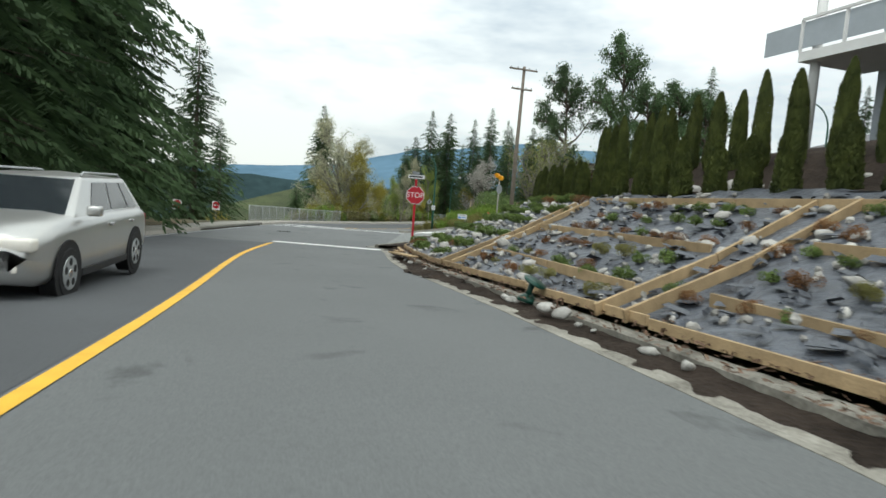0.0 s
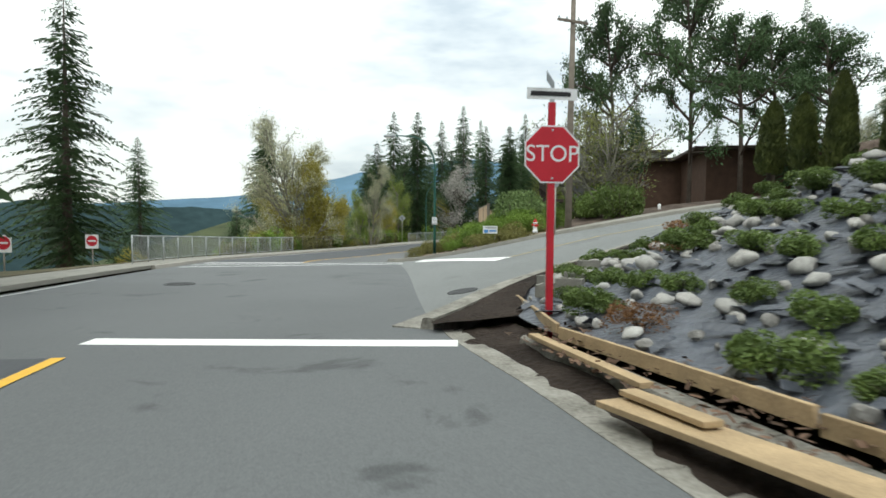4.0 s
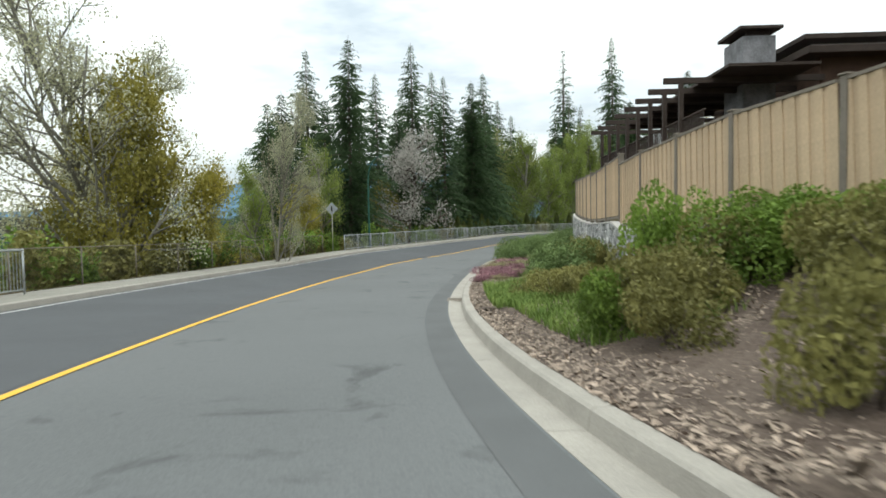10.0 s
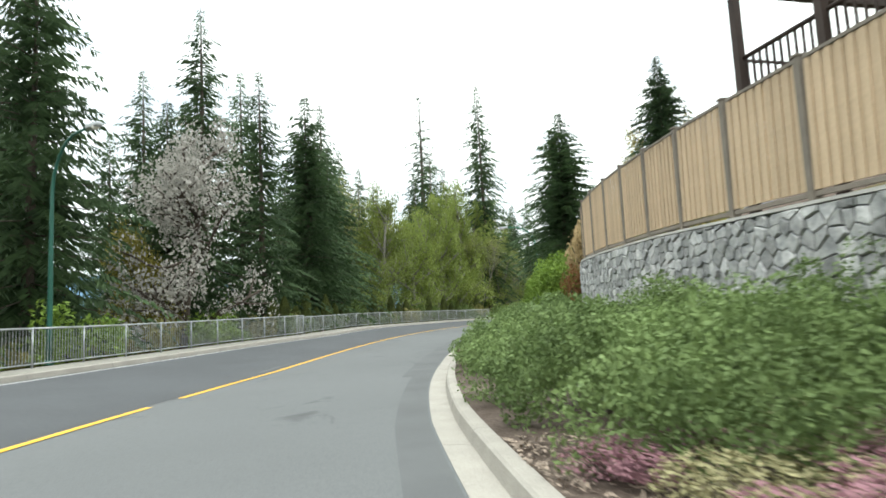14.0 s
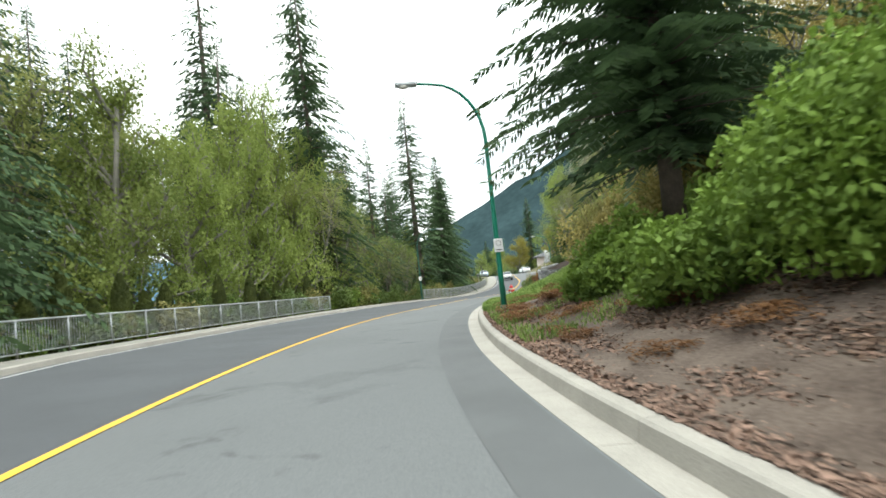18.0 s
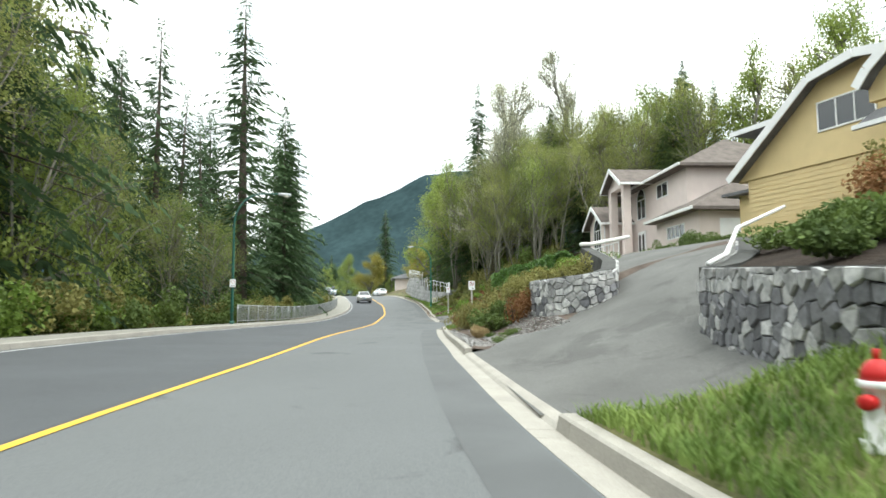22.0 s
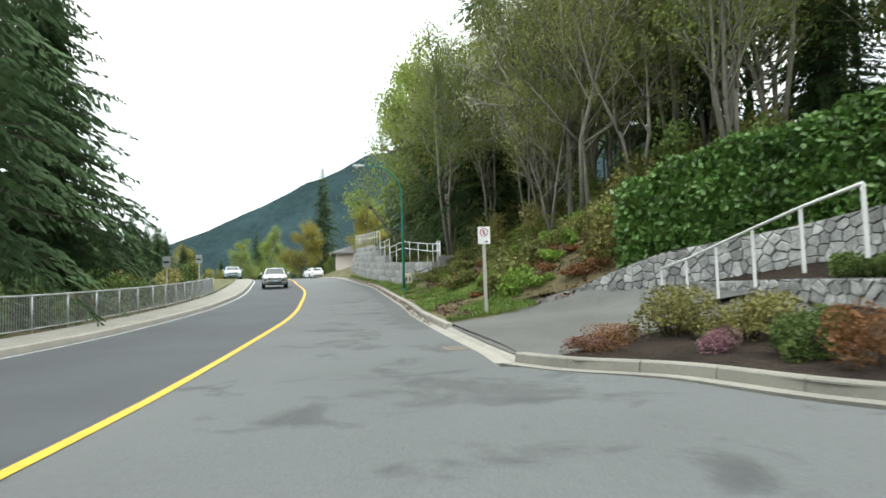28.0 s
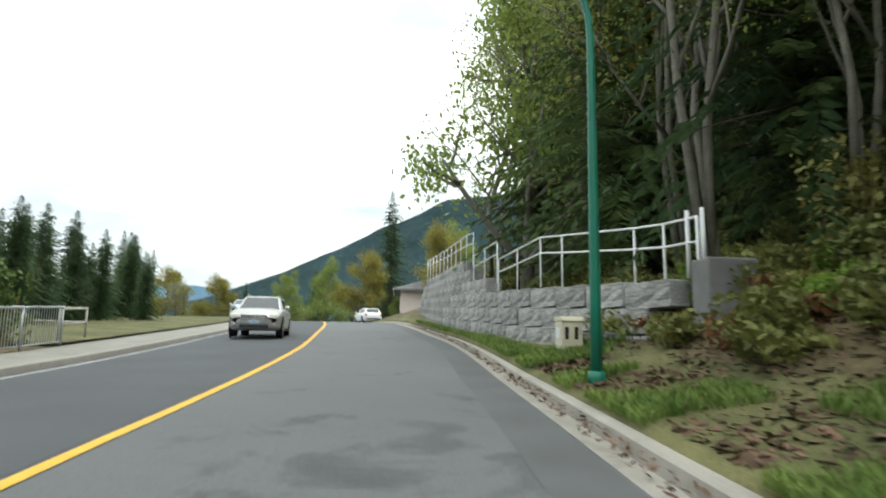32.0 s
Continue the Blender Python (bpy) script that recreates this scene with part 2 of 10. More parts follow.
    "cabinet": mat("cabinet", (0.62, 0.58, 0.44), 0.6, 0.1, 3, 40, 0.05),
}
LEAF = {
    "fir": mat("fir", (0.038, 0.074, 0.035), 0.8, 0.4, 0.4, 3, 0.0, col2=(0.082, 0.130, 0.056), obj=0.25, trans=0.12),
    "fir_light": mat("fir_light", (0.064, 0.101, 0.038), 0.8, 0.4, 0.4, 3, 0.0, col2=(0.111, 0.156, 0.055), obj=0.2, trans=0.15),
    "cedar": mat("cedar", (0.042, 0.062, 0.018), 0.8, 0.35, 1.2, 6, 0.0, col2=(0.095, 0.112, 0.028), obj=0.15, trans=0.1),
    "spring": mat("spring", (0.170, 0.240, 0.050), 0.7, 0.3, 0.4, 3, 0.0, col2=(0.270, 0.320, 0.085), obj=0.2, trans=0.42),
    "olive": mat("olive", (0.203, 0.196, 0.038), 0.7, 0.3, 0.4, 3, 0.0, col2=(0.317, 0.277, 0.061), obj=0.2, trans=0.35),
    "alder": mat("alder", (0.175, 0.220, 0.062), 0.7, 0.35, 0.4, 3, 0.0, col2=(0.290, 0.300, 0.100), obj=0.2, trans=0.42),
    "pale": mat("pale", (0.396, 0.396, 0.264), 0.7, 0.25, 0.6, 3, 0.0, obj=0.15, trans=0.35),
    "blossom": mat("blossom", (0.414, 0.398, 0.360), 0.7, 0.2, 0.6, 3, 0.0, obj=0.1, trans=0.3),
    "magnolia": mat("magnolia", (0.74, 0.60, 0.60), 0.7, 0.15, 0.6, 3, 0.0, trans=0.3),
    "shrub": mat("shrub", (0.102, 0.174, 0.026), 0.7, 0.35, 0.7, 4, 0.0, col2=(0.181, 0.268, 0.046), obj=0.2, trans=0.25),
    "shrub_dark": mat("shrub_dark", (0.075, 0.124, 0.030), 0.7, 0.35, 0.7, 4, 0.0, col2=(0.150, 0.206, 0.056), obj=0.2, trans=0.2),
    "shrub_olive": mat("shrub_olive", (0.147, 0.147, 0.045), 0.7, 0.35, 0.7, 4, 0.0, col2=(0.231, 0.217, 0.070), obj=0.2, trans=0.2),
    "shrub_grey": mat("shrub_grey", (0.119, 0.181, 0.059), 0.7, 0.3, 0.7, 4, 0.0, col2=(0.183, 0.253, 0.092), obj=0.15, trans=0.2),
    "rust": mat("rust", (0.204, 0.102, 0.042), 0.8, 0.35, 0.7, 4, 0.0, obj=0.25, trans=0.2),
    "heather": mat("heather", (0.216, 0.106, 0.132), 0.8, 0.35, 1.2, 6, 0.0, col2=(0.324, 0.177, 0.201), obj=0.15, trans=0.15),
    "heather_pale": mat("heather_pale", (0.30, 0.28, 0.15), 0.8, 0.3, 1.2, 6, 0.0, obj=0.15, trans=0.15),
    "laurel": mat("laurel", (0.063, 0.139, 0.031), 0.35, 0.35, 0.7, 4, 0.0, col2=(0.134, 0.246, 0.053), trans=0.15, spec=0.5),
    "ivy": mat("ivy", (0.103, 0.135, 0.034), 0.6, 0.35, 0.7, 4, 0.0, col2=(0.199, 0.199, 0.061), trans=0.2),
    "grassblade": mat("grassblade", (0.092, 0.185, 0.030), 0.8, 0.35, 0.9, 4, 0.0, col2=(0.190, 0.250, 0.066), trans=0.3),
    "bud": mat("bud", (0.300, 0.250, 0.075), 0.7, 0.3, 0.5, 3, 0.0, col2=(0.420, 0.360, 0.130), obj=0.2, trans=0.40),
    "straw": mat("straw", (0.36, 0.27, 0.13), 0.8, 0.3, 0.7, 4, 0.0, col2=(0.46, 0.36, 0.20), trans=0.25),
    "twig": mat("twig", (0.180, 0.138, 0.108), 0.9, 0.3, 0.7, 6, 0.0, obj=0.2),
}


# ---- mesh helpers ----
def mesh(name, verts, faces, material, smooth=False):
    me = bpy.data.meshes.new(name)
    me.from_pydata([tuple(map(float, v)) for v in verts], [], [tuple(f) for f in faces])
    me.materials.append(material)
    if smooth:
        me.polygons.foreach_set("use_smooth", [True] * len(me.polygons))
    me.update()
    return me


def quads(name, v, material):
    """A mesh of loose quads from an array of shape (n, 4, 3)."""
    v = np.asarray(v, float)
    n = len(v)
    me = bpy.data.meshes.new(name)
    me.vertices.add(4 * n)
    me.vertices.foreach_set("co", v.reshape(-1))
    me.loops.add(4 * n)
    me.loops.foreach_set("vertex_index", np.arange(4 * n))
    me.polygons.add(n)
    me.polygons.foreach_set("loop_start", np.arange(n) * 4)
    me.materials.append(material)
    me.update(calc_edges=True)
    return me


def part(name, me, parent, m=None, label=""):
    ob = new(name, me)
    ob.parent = parent
    if m is not None:
        ob.matrix_local = m
    return tagged(ob, label) if label else ob


def part_bm(name, bm, material, parent, m=None, label="", smooth=False):
    me = bpy.data.meshes.new(name)
    bm.to_mesh(me)
    bm.free()
    me.materials.append(material)
    if smooth:
        me.polygons.foreach_set("use_smooth", [True] * len(me.polygons))
    return part(name, me, parent, m, label)


def thing(name, m, label, category, group="", kind=""):
    ob = new(name)
    ob.empty_display_size = 0.2
    ob.matrix_world = m
    return tagged(ob, label, category, group, kind)


def box(x0, y0, z0, x1, y1, z1, bevel=0.0, bm=None):
    bm = bm or bmesh.new()
    r = bmesh.ops.create_cube(bm, size=1.0)
    for v in r["verts"]:
        v.co = Vector(((x0 + x1) / 2 + v.co.x * (x1 - x0), (y0 + y1) / 2 + v.co.y * (y1 - y0), (z0 + z1) / 2 + v.co.z * (z1 - z0)))
    if bevel:
        bmesh.ops.bevel(bm, geom=list({e for v in r["verts"] for e in v.link_edges}), offset=bevel, segments=2, affect="EDGES", profile=0.5)
    return bm


def tube(points, radii, sides=10, cap=True):
    """Verts and faces of a round bar along points."""
    P = [Vector(p) for p in points]
    if not hasattr(radii, "__len__"):
        radii = [radii] * len(P)
    verts, faces = [], []
    side = None
    for i, p in enumerate(P):
        d = (P[min(i + 1, len(P) - 1)] - P[max(i - 1, 0)]).normalized()
        if side is None:
            side = d.orthogonal().normalized()
        side = (side - d * side.dot(d)).normalized()
        other = d.cross(side)
        for k in range(sides):
            a = 2 * math.pi * k / sides
            verts.append(p + (side * math.cos(a) + other * math.sin(a)) * radii[i])
    n = len(P)
    for i in range(n - 1):
        for k in range(sides):
            a, b = i * sides + k, i * sides + (k + 1) % sides
            faces.append((a, b, b + sides, a + sides))
    if cap:
        faces.append(tuple(range(sides))[::-1])
        faces.append(tuple((n - 1) * sides + k for k in range(sides)))
    return verts, faces


def tubes(name, bars, material, sides=8, smooth=True):
    verts, faces = [], []
    for points, radii in bars:
        v, f = tube(points, radii, sides)
        faces += [tuple(i + len(verts) for i in q) for q in f]
        verts += v
    return mesh(name, verts, faces, material, smooth)


# ---- the road's line: s along the way, u to the right of it ----
LINE = [
    (8.14, -39.16, 1.99), (6.11, -29.37, 1.51), (4.07, -19.58, 1.02), (2.04, -9.79, 0.54), (0.00, 0.00, 0.05),
    (-2.08, 9.78, -0.43), (-4.27, 19.54, -0.91), (-5.23, 29.47, -1.25), (-5.63, 39.46, -1.51), (-6.19, 49.45, -1.92),
    (-5.44, 59.40, -2.45), (-2.97, 69.08, -2.82), (0.40, 78.50, -3.04), (4.19, 87.75, -3.11), (9.07, 96.47, -3.06),
    (14.85, 104.62, -2.90), (21.60, 111.99, -2.79), (29.00, 118.71, -2.77), (36.92, 124.81, -2.81), (45.42, 130.07, -2.84),
    (53.84, 135.47, -2.90), (62.35, 140.72, -3.04), (70.96, 145.81, -3.12), (79.49, 151.02, -3.00), (88.04, 156.21, -2.68),
    (96.31, 161.83, -2.27), (104.36, 167.82, -1.79), (112.17, 174.23, -1.32), (120.07, 180.73, -0.80), (127.82, 187.70, -0.33),
    (135.10, 195.46, -0.21), (141.45, 203.87, -0.42), (147.63, 213.16, -0.47), (151.67, 223.45, -0.86), (155.17, 232.91, -1.26),
]
line_s = np.arange(-40, 301, 10.0)


def spline(xs, ys, q):
    n = len(xs)
    h = np.diff(xs)
    A, b = np.eye(n), np.zeros(n)
    for i in range(1, n - 1):
        A[i, i - 1], A[i, i], A[i, i + 1] = h[i - 1], 2 * (h[i - 1] + h[i]), h[i]
        b[i] = 6 * ((ys[i + 1] - ys[i]) / h[i] - (ys[i] - ys[i - 1]) / h[i - 1])
    m = np.linalg.solve(A, b)
    i = np.clip(np.searchsorted(xs, q) - 1, 0, n - 2)
    d = q - xs[i]
    return ys[i] + d * ((ys[i + 1] - ys[i]) / h[i] - h[i] * (2 * m[i] + m[i + 1]) / 6) + d**2 * m[i] / 2 + d**3 * (m[i + 1] - m[i]) / (6 * h[i])


SG = np.arange(-40, 300.01, 0.5)
CL = np.stack([spline(line_s, np.array([p[k] for p in LINE]), SG) for k in range(3)], 1)
TG = np.gradient(CL[:, :2], axis=0)
TG /= np.linalg.norm(TG, axis=1)[:, None]
NR = np.stack([TG[:, 1], -TG[:, 0]], 1)


ROWS = np.hstack([CL, NR]).tolist()
LAST = len(ROWS) - 1.0001


def table(*rows):
    xs, ys = zip(*rows)
    return lambda s: np.interp(s, xs, ys)


U_YELLOW = table((-40, -1.5), (0, -1.75), (7, -2.0), (25, -2.75), (48, -3.15), (60, -3.5), (74, -4.3), (84, -4.45), (95, -3.45), (110, -3.3), (125, -3.3), (140, -3.4), (158, -3.1), (182, -2.62), (196, -2.6), (206, -2.8), (220, -2.7), (300, -2.7))
U_RIGHT = table((-40, 3.3), (3, 3.0), (10, 2.5), (16, 2.05), (23, 1.9), (26, 1.6), (30, 1.65), (36, 1.8), (45, 1.75), (50, 1.3), (60, 1.2), (70, 0.95), (78, 0.7), (86, 0.75), (95, 1.1), (104, 1.3), (118, 1.25), (136, 1.4), (150, 1.1), (158, 1.3), (168, 1.7), (186, 2.1), (196, 1.65), (205, 1.72), (212, 1.9), (224, 2.5), (236, 2.7), (300, 2.7))
U_LEFT = table((-40, -7.0), (24, -7.3), (44, -7.9), (60, -8.2), (75, -8.7), (90, -8.9), (104, -8.1), (112, -7.5), (122, -8.5), (130, -8.3), (150, -8.7), (166, -7.9), (176, -7.6), (190, -7.1), (205, -6.9), (218, -6.9), (300, -6.9))
BANK = table((-40, 0), (45, 0), (65, 0.02), (90, 0.032), (150, 0.03), (175, 0.03), (192, 0.005), (215, -0.01), (300, 0))


def at(s, u, dz=0.0):
    """World place of road coordinates; dz over the carriageway's plane at that s."""
    f = min(max((float(s) + 40.0) * 2.0, 0.0), LAST)
    i = int(f)
    f -= i
    a, b = ROWS[i], ROWS[i + 1]
    nx, ny = a[3] + (b[3] - a[3]) * f, a[4] + (b[4] - a[4]) * f
    return Vector((a[0] + (b[0] - a[0]) * f + u * nx, a[1] + (b[1] - a[1]) * f + u * ny, a[2] + (b[2] - a[2]) * f + dz))


def heading(s):
    t = [np.interp(s, SG, TG[:, k]) for k in range(2)]
    return math.degrees(math.atan2(-t[0], t[1]))


def surf(s, u):
    """Height of the banked carriageway over its line."""
    return float(max(0.0, -u - 3.9) * BANK(s) * 1.9)


def ribbon(name, s0, s1, lo, hi, dz, material, step=1.0, n=2, tagging=None):
    """A strip between two offsets lo(s) and hi(s); dz(s, u) its height."""
    ss = np.arange(s0, s1 + 1e-6, step)
    verts, faces = [], []
    for s in ss:
        a, b = lo(s), hi(s)
        for k in range(n):
            u = a + (b - a) * k / (n - 1)
            verts.append(at(s, u, dz(s, u)))
    for i in range(len(ss) - 1):
        for k in range(n - 1):
            a = i * n + k
            faces.append((a, a + 1, a + n + 1, a + n))
    return mesh(name, verts, faces, material, True)


def sweep(name, s0, s1, base, profile, material, step=1.0, lift=None):
    """A closed profile [(du, dz)] swept along u = base(s)."""
    ss = np.arange(s0, s1 + 1e-6, step)
    m = len(profile)
    verts, faces = [], []
    for s in ss:
        b = float(base(s))
        z = surf(s, b) if lift is None else lift(s)
        for du, dz in profile:
            verts.append(at(s, b + du, z + dz))
    for i in range(len(ss) - 1):
        for k in range(m):
            a, c = i * m + k, i * m + (k + 1) % m
            faces.append((a, c, c + m, a + m))
    faces.append(tuple(range(m)))
    faces.append(tuple((len(ss) - 1) * m + k for k in range(m))[::-1])
    return mesh(name, verts, faces, material)



def stained(m, spots, dark):
    """Ragged damp and tar stains in a surface, thickest round the spots (s, u, radius)."""
    n, l = m.node_tree.nodes, m.node_tree.links
    b = n["Principled BSDF"]
    old = b.inputs["Base Color"].links[0].from_socket
    co = n.new("ShaderNodeTexCoord")
    k = n.new("ShaderNodeTexNoise")
    k.inputs["Scale"].default_value, k.inputs["Detail"].default_value = 0.75, 9
    k.inputs["Roughness"].default_value, k.inputs["Distortion"].default_value = 0.62, 0.5
    l.new(co.outputs["Object"], k.inputs["Vector"])
    total = k.outputs[0]
    for s, u, r in spots:
        d = n.new("ShaderNodeVectorMath")
        d.operation = "DISTANCE"
        l.new(co.outputs["Object"], d.inputs[0])
        d.inputs[1].default_value = at(s, u)
        mr = n.new("ShaderNodeMapRange")
        mr.inputs[2].default_value, mr.inputs[3].default_value, mr.inputs[4].default_value = r, 0.15, 0.0
        l.new(d.outputs["Value"], mr.inputs[0])
        ad = n.new("ShaderNodeMath")
        ad.operation = "ADD"
        l.new(total, ad.inputs[0])
        l.new(mr.outputs[0], ad.inputs[1])
        total = ad.outputs[0]
    edge = n.new("ShaderNodeMapRange")
    edge.inputs[1].default_value, edge.inputs[2].default_value = 0.60, 0.68
    edge.inputs[3].default_value, edge.inputs[4].default_value = 1.0, dark
    l.new(total, edge.inputs[0])
    mx = n.new("ShaderNodeMix")
    mx.data_type, mx.blend_type = "RGBA", "MULTIPLY"
    mx.inputs["Factor"].default_value = 1.0
    l.new(old, mx.inputs[6])
    l.new(edge.outputs[0], mx.inputs[7])
    l.new(mx.outputs[2], b.inputs["Base Color"])


def speckle(m, scale, low, high):
    """Stone chippings in a road surface: a fine light and dark grain over the base colour."""
    n, l = m.node_tree.nodes, m.node_tree.links
    b = n["Principled BSDF"]
    old = b.inputs["Base Color"].links[0].from_socket
    co = n.new("ShaderNodeTexCoord")
    vo = n.new("ShaderNodeTexVoronoi")
    vo.inputs["Scale"].default_value = scale
    l.new(co.outputs["Object"], vo.inputs["Vector"])
    sp = n.new("ShaderNodeSeparateColor")
    l.new(vo.outputs["Color"], sp.inputs[0])
    mr = n.new("ShaderNodeMapRange")
    mr.inputs[3].default_value, mr.inputs[4].default_value = low, high
    l.new(sp.outputs[0], mr.inputs[0])
    mx = n.new("ShaderNodeMix")
    mx.data_type, mx.blend_type = "RGBA", "MULTIPLY"
    mx.inputs["Factor"].default_value = 1.0
    l.new(old, mx.inputs[6])
    l.new(mr.outputs[0], mx.inputs[7])
    l.new(mx.outputs[2], b.inputs["Base Color"])


for key_, scale_, low_, high_ in (("asphalt", 85, 0.86, 1.14), ("asphalt_far", 85, 0.87, 1.13), ("asphalt_worn", 60, 0.74, 1.26), ("drive", 60, 0.82, 1.18), ("concrete", 80, 0.9, 1.1), ("concrete_pale", 80, 0.9, 1.1)):
    speckle(M[key_], scale_, low_, high_)
stained(M["asphalt"], ((37.2, 0.0, 2.6), (34.0, 0.5, 2.2), (50, -0.4, 2.0), (116, -1.0, 3.0)), 0.85)
stained(M["asphalt"], ((172.5, 1.2, 3.0), (176.5, 1.8, 3.5), (182, 0.8, 3.5), (187.5, 0.6, 3.5), (193, 0.9, 3.5), (199, 1.0, 4.0), (206, 1.0, 4.0)), 0.72)
stained(M["asphalt_worn"], ((45.0, 3.6, 2.0), (40.0, 9.0, 2.5)), 0.82)
stained(M["drive"], ((147.5, 3.5, 2.5), (149.0, 6.0, 3.0)), 0.75)


# ---- the lie of the land ----
UR = (2.3, 3.0, 4.0, 6.0, 8.0, 9.3, 11.0, 15.0, 20.0, 30.0, 60.0)
RIGHT_LAND = (
    (-40, (0.15, 0.33, 0.65, 1.50, 2.28, 2.42, 3.8, 4.3, 5.0, 6.0, 8.0)),
    (26, (0.15, 0.33, 0.65, 1.55, 2.45, 2.60, 3.9, 4.2, 4.6, 5.5, 7.5)),
    (32, (-0.1, 0.05, 0.25, 0.7, 1.6, 2.03, 2.6, 3.3, 3.6, 4.6, 7)),
    (37, (-0.1, 0.05, 0.25, 0.7, 1.2, 1.38, 1.66, 2.3, 2.85, 3.9, 5.6)),
    (49, (-0.05, 0.05, 0.25, 0.75, 1.25, 1.5, 1.78, 2.45, 2.95, 4.0, 5.6)),
    (53, (0.15, 0.22, 0.4, 1.1, 1.7, 1.96, 2.3, 3, 3.6, 4.5, 6)),
    (60, (0.15, 0.25, 0.5, 1.1, 2.2, 2.37, 2.6, 3, 3.6, 4.5, 6)),
    (66, (0.15, 0.25, 0.4, 0.85, 2.3, 2.43, 2.6, 3, 3.6, 4.5, 6)),
    (102, (0.15, 0.25, 0.4, 0.9, 2.8, 2.97, 3.2, 3.5, 4, 5, 7)),
    (108, (0.15, 0.3, 0.7, 1.7, 2.7, 3.26, 4, 5.4, 7, 10, 16)),
    (120, (0.15, 0.25, 0.6, 1.5, 2.4, 2.92, 3.6, 5, 6.5, 9, 14)),
    (128, (0.16, 0.24, 0.5, 1.1, 1.9, 2.33, 2.9, 4, 5, 7, 12)),
    (136, (0.16, 0.34, 0.62, 1.3, 2.1, 2.5, 3.0, 4, 5, 7, 12)),
    (141, (0.16, 0.34, 0.66, 1.5, 2.3, 2.6, 3.05, 4, 5, 7, 12)),
    (143, (0.02, 0.1, 0.35, 0.9, 1.5, 1.85, 2.3, 3.6, 4.2, 5, 9)),
    (150.4, (0.02, 0.1, 0.35, 0.9, 1.5, 1.93, 2.5, 3.6, 4.2, 5, 9)),
    (151.4, (0.16, 0.34, 0.72, 1.2, 1.8, 2.15, 2.6, 3.6, 4.2, 5, 9)),
    (155, (0.16, 0.4, 1, 1.9, 2.6, 2.95, 3.4, 4.1, 4.5, 5.5, 10)),
    (167, (0.16, 0.25, 0.6, 1.4, 2.2, 2.63, 3.2, 4, 4.5, 6, 12)),
    (172, (0, 0.03, 0.08, 0.2, 0.35, 1.15, 2.2, 3.6, 4.4, 6, 14)),
    (181, (0, 0.1, 0.14, 0.25, 0.42, 1.23, 2.3, 3.8, 4.8, 8, 18)),
    (186, (0.08, 0.14, 0.22, 0.4, 0.6, 1.47, 2.6, 4.2, 5.4, 7, 10)),
    (191, (0.12, 0.2, 0.3, 0.6, 1.2, 2.07, 3.2, 4.9, 6, 7.5, 11)),
    (195, (0.16, 0.25, 0.5, 1.5, 2.7, 3.44, 4.4, 5.8, 7, 8.6, 12)),
    (208, (0.2, 0.3, 0.5, 1.5, 2.4, 3.09, 4, 5.6, 6.8, 8.2, 12)),
    (240, (0.2, 0.3, 0.5, 2.2, 2.8, 3.32, 4, 5.2, 6.2, 7.5, 11)),
    (258, (0.2, 0.25, 0.4, 1.2, 1.6, 1.86, 2.2, 3.2, 4.5, 6.5, 9)),
    (300, (0.2, 0.2, 0.2, 0.25, 0.3, 0.34, 0.4, 0.6, 0.8, 1, 1)),
)
EL = (0.0, 2.0, 3.0, 6.0, 12.0, 25.0, 60.0)
LEFT_LAND = (
    (-40, (0.15, 0.17, 0.18, 0.2, 0.2, -0.8, -6.0)),
    (38, (0.15, 0.17, 0.15, 0.1, -0.2, -2.5, -9.0)),
    (48, (0.15, 0.17, 0.05, -0.9, -3.0, -7.0, -16.0)),
    (160, (0.15, 0.17, 0.08, -0.5, -2.2, -6.0, -16.0)),
    (200, (0.15, 0.17, 0.08, -0.4, -1.8, -4.0, -10.0)),
    (216, (0.15, 0.17, 0.17, 0.15, 0.1, -0.2, -1.0)),
    (300, (0.15, 0.17, 0.17, 0.15, 0.1, -0.2, -1.0)),
)
R_TAB = np.array([r for _, r in RIGHT_LAND])
R_S = np.array([s for s, _ in RIGHT_LAND], float)
L_TAB = np.array([r for _, r in LEFT_LAND])
L_S = np.array([s for s, _ in LEFT_LAND], float)


def land(s, u):
    """Height of the ground over the road's line, beside the carriageway."""
    if u > 0:
        u = u - (max(0.0, float(U_RIGHT(s)) - 1.8) if s < 27 else 0.0)
        row = [np.interp(s, R_S, R_TAB[:, k]) for k in range(len(UR))]
        return float(np.interp(u, UR, row))
    ul = float(U_LEFT(s))
    row = [np.interp(s, L_S, L_TAB[:, k]) for k in range(len(EL))]
    return float(np.interp(ul - u, EL, row)) + surf(s, ul)


def rough(s, u, amount=0.06, size=0.5):
    p = at(s, u)
    return amount * noise.noise(Vector((p.x * size, p.y * size, 3.1)))


def on_land(s, u, dz=0.0):
    return at(s, u, land(s, u) + dz)


def bank(name, s0, s1, lo, hi, material, label, n=14, step=0.5, amount=0.05, lift=0.0, category="ground"):
    ss = np.arange(s0, s1 + 1e-6, step)
    verts, faces = [], []
    for s in ss:
        a, b = lo(s), hi(s)
        for k in range(n):
            f = k / (n - 1)
            u = a + (b - a) * (0.45 * f + 0.55 * f * f)
            z = land(s, u) + lift + (rough(s, u, amount) + rough(s, u, amount * 0.5, 2.1) if k else 0)
            if k == 0 and lift >= 0 and 0 < u < float(U_RIGHT(s)) + 0.6:
                z = 0.13
            verts.append(at(s, u, z))
    for i in range(len(ss) - 1):
        for k in range(n - 1):
            a = i * n + k
            faces.append((a, a + 1, a + n + 1, a + n))
    return tagged(new(name, mesh(name, verts, faces, material, True)), label, category, kind="structure")


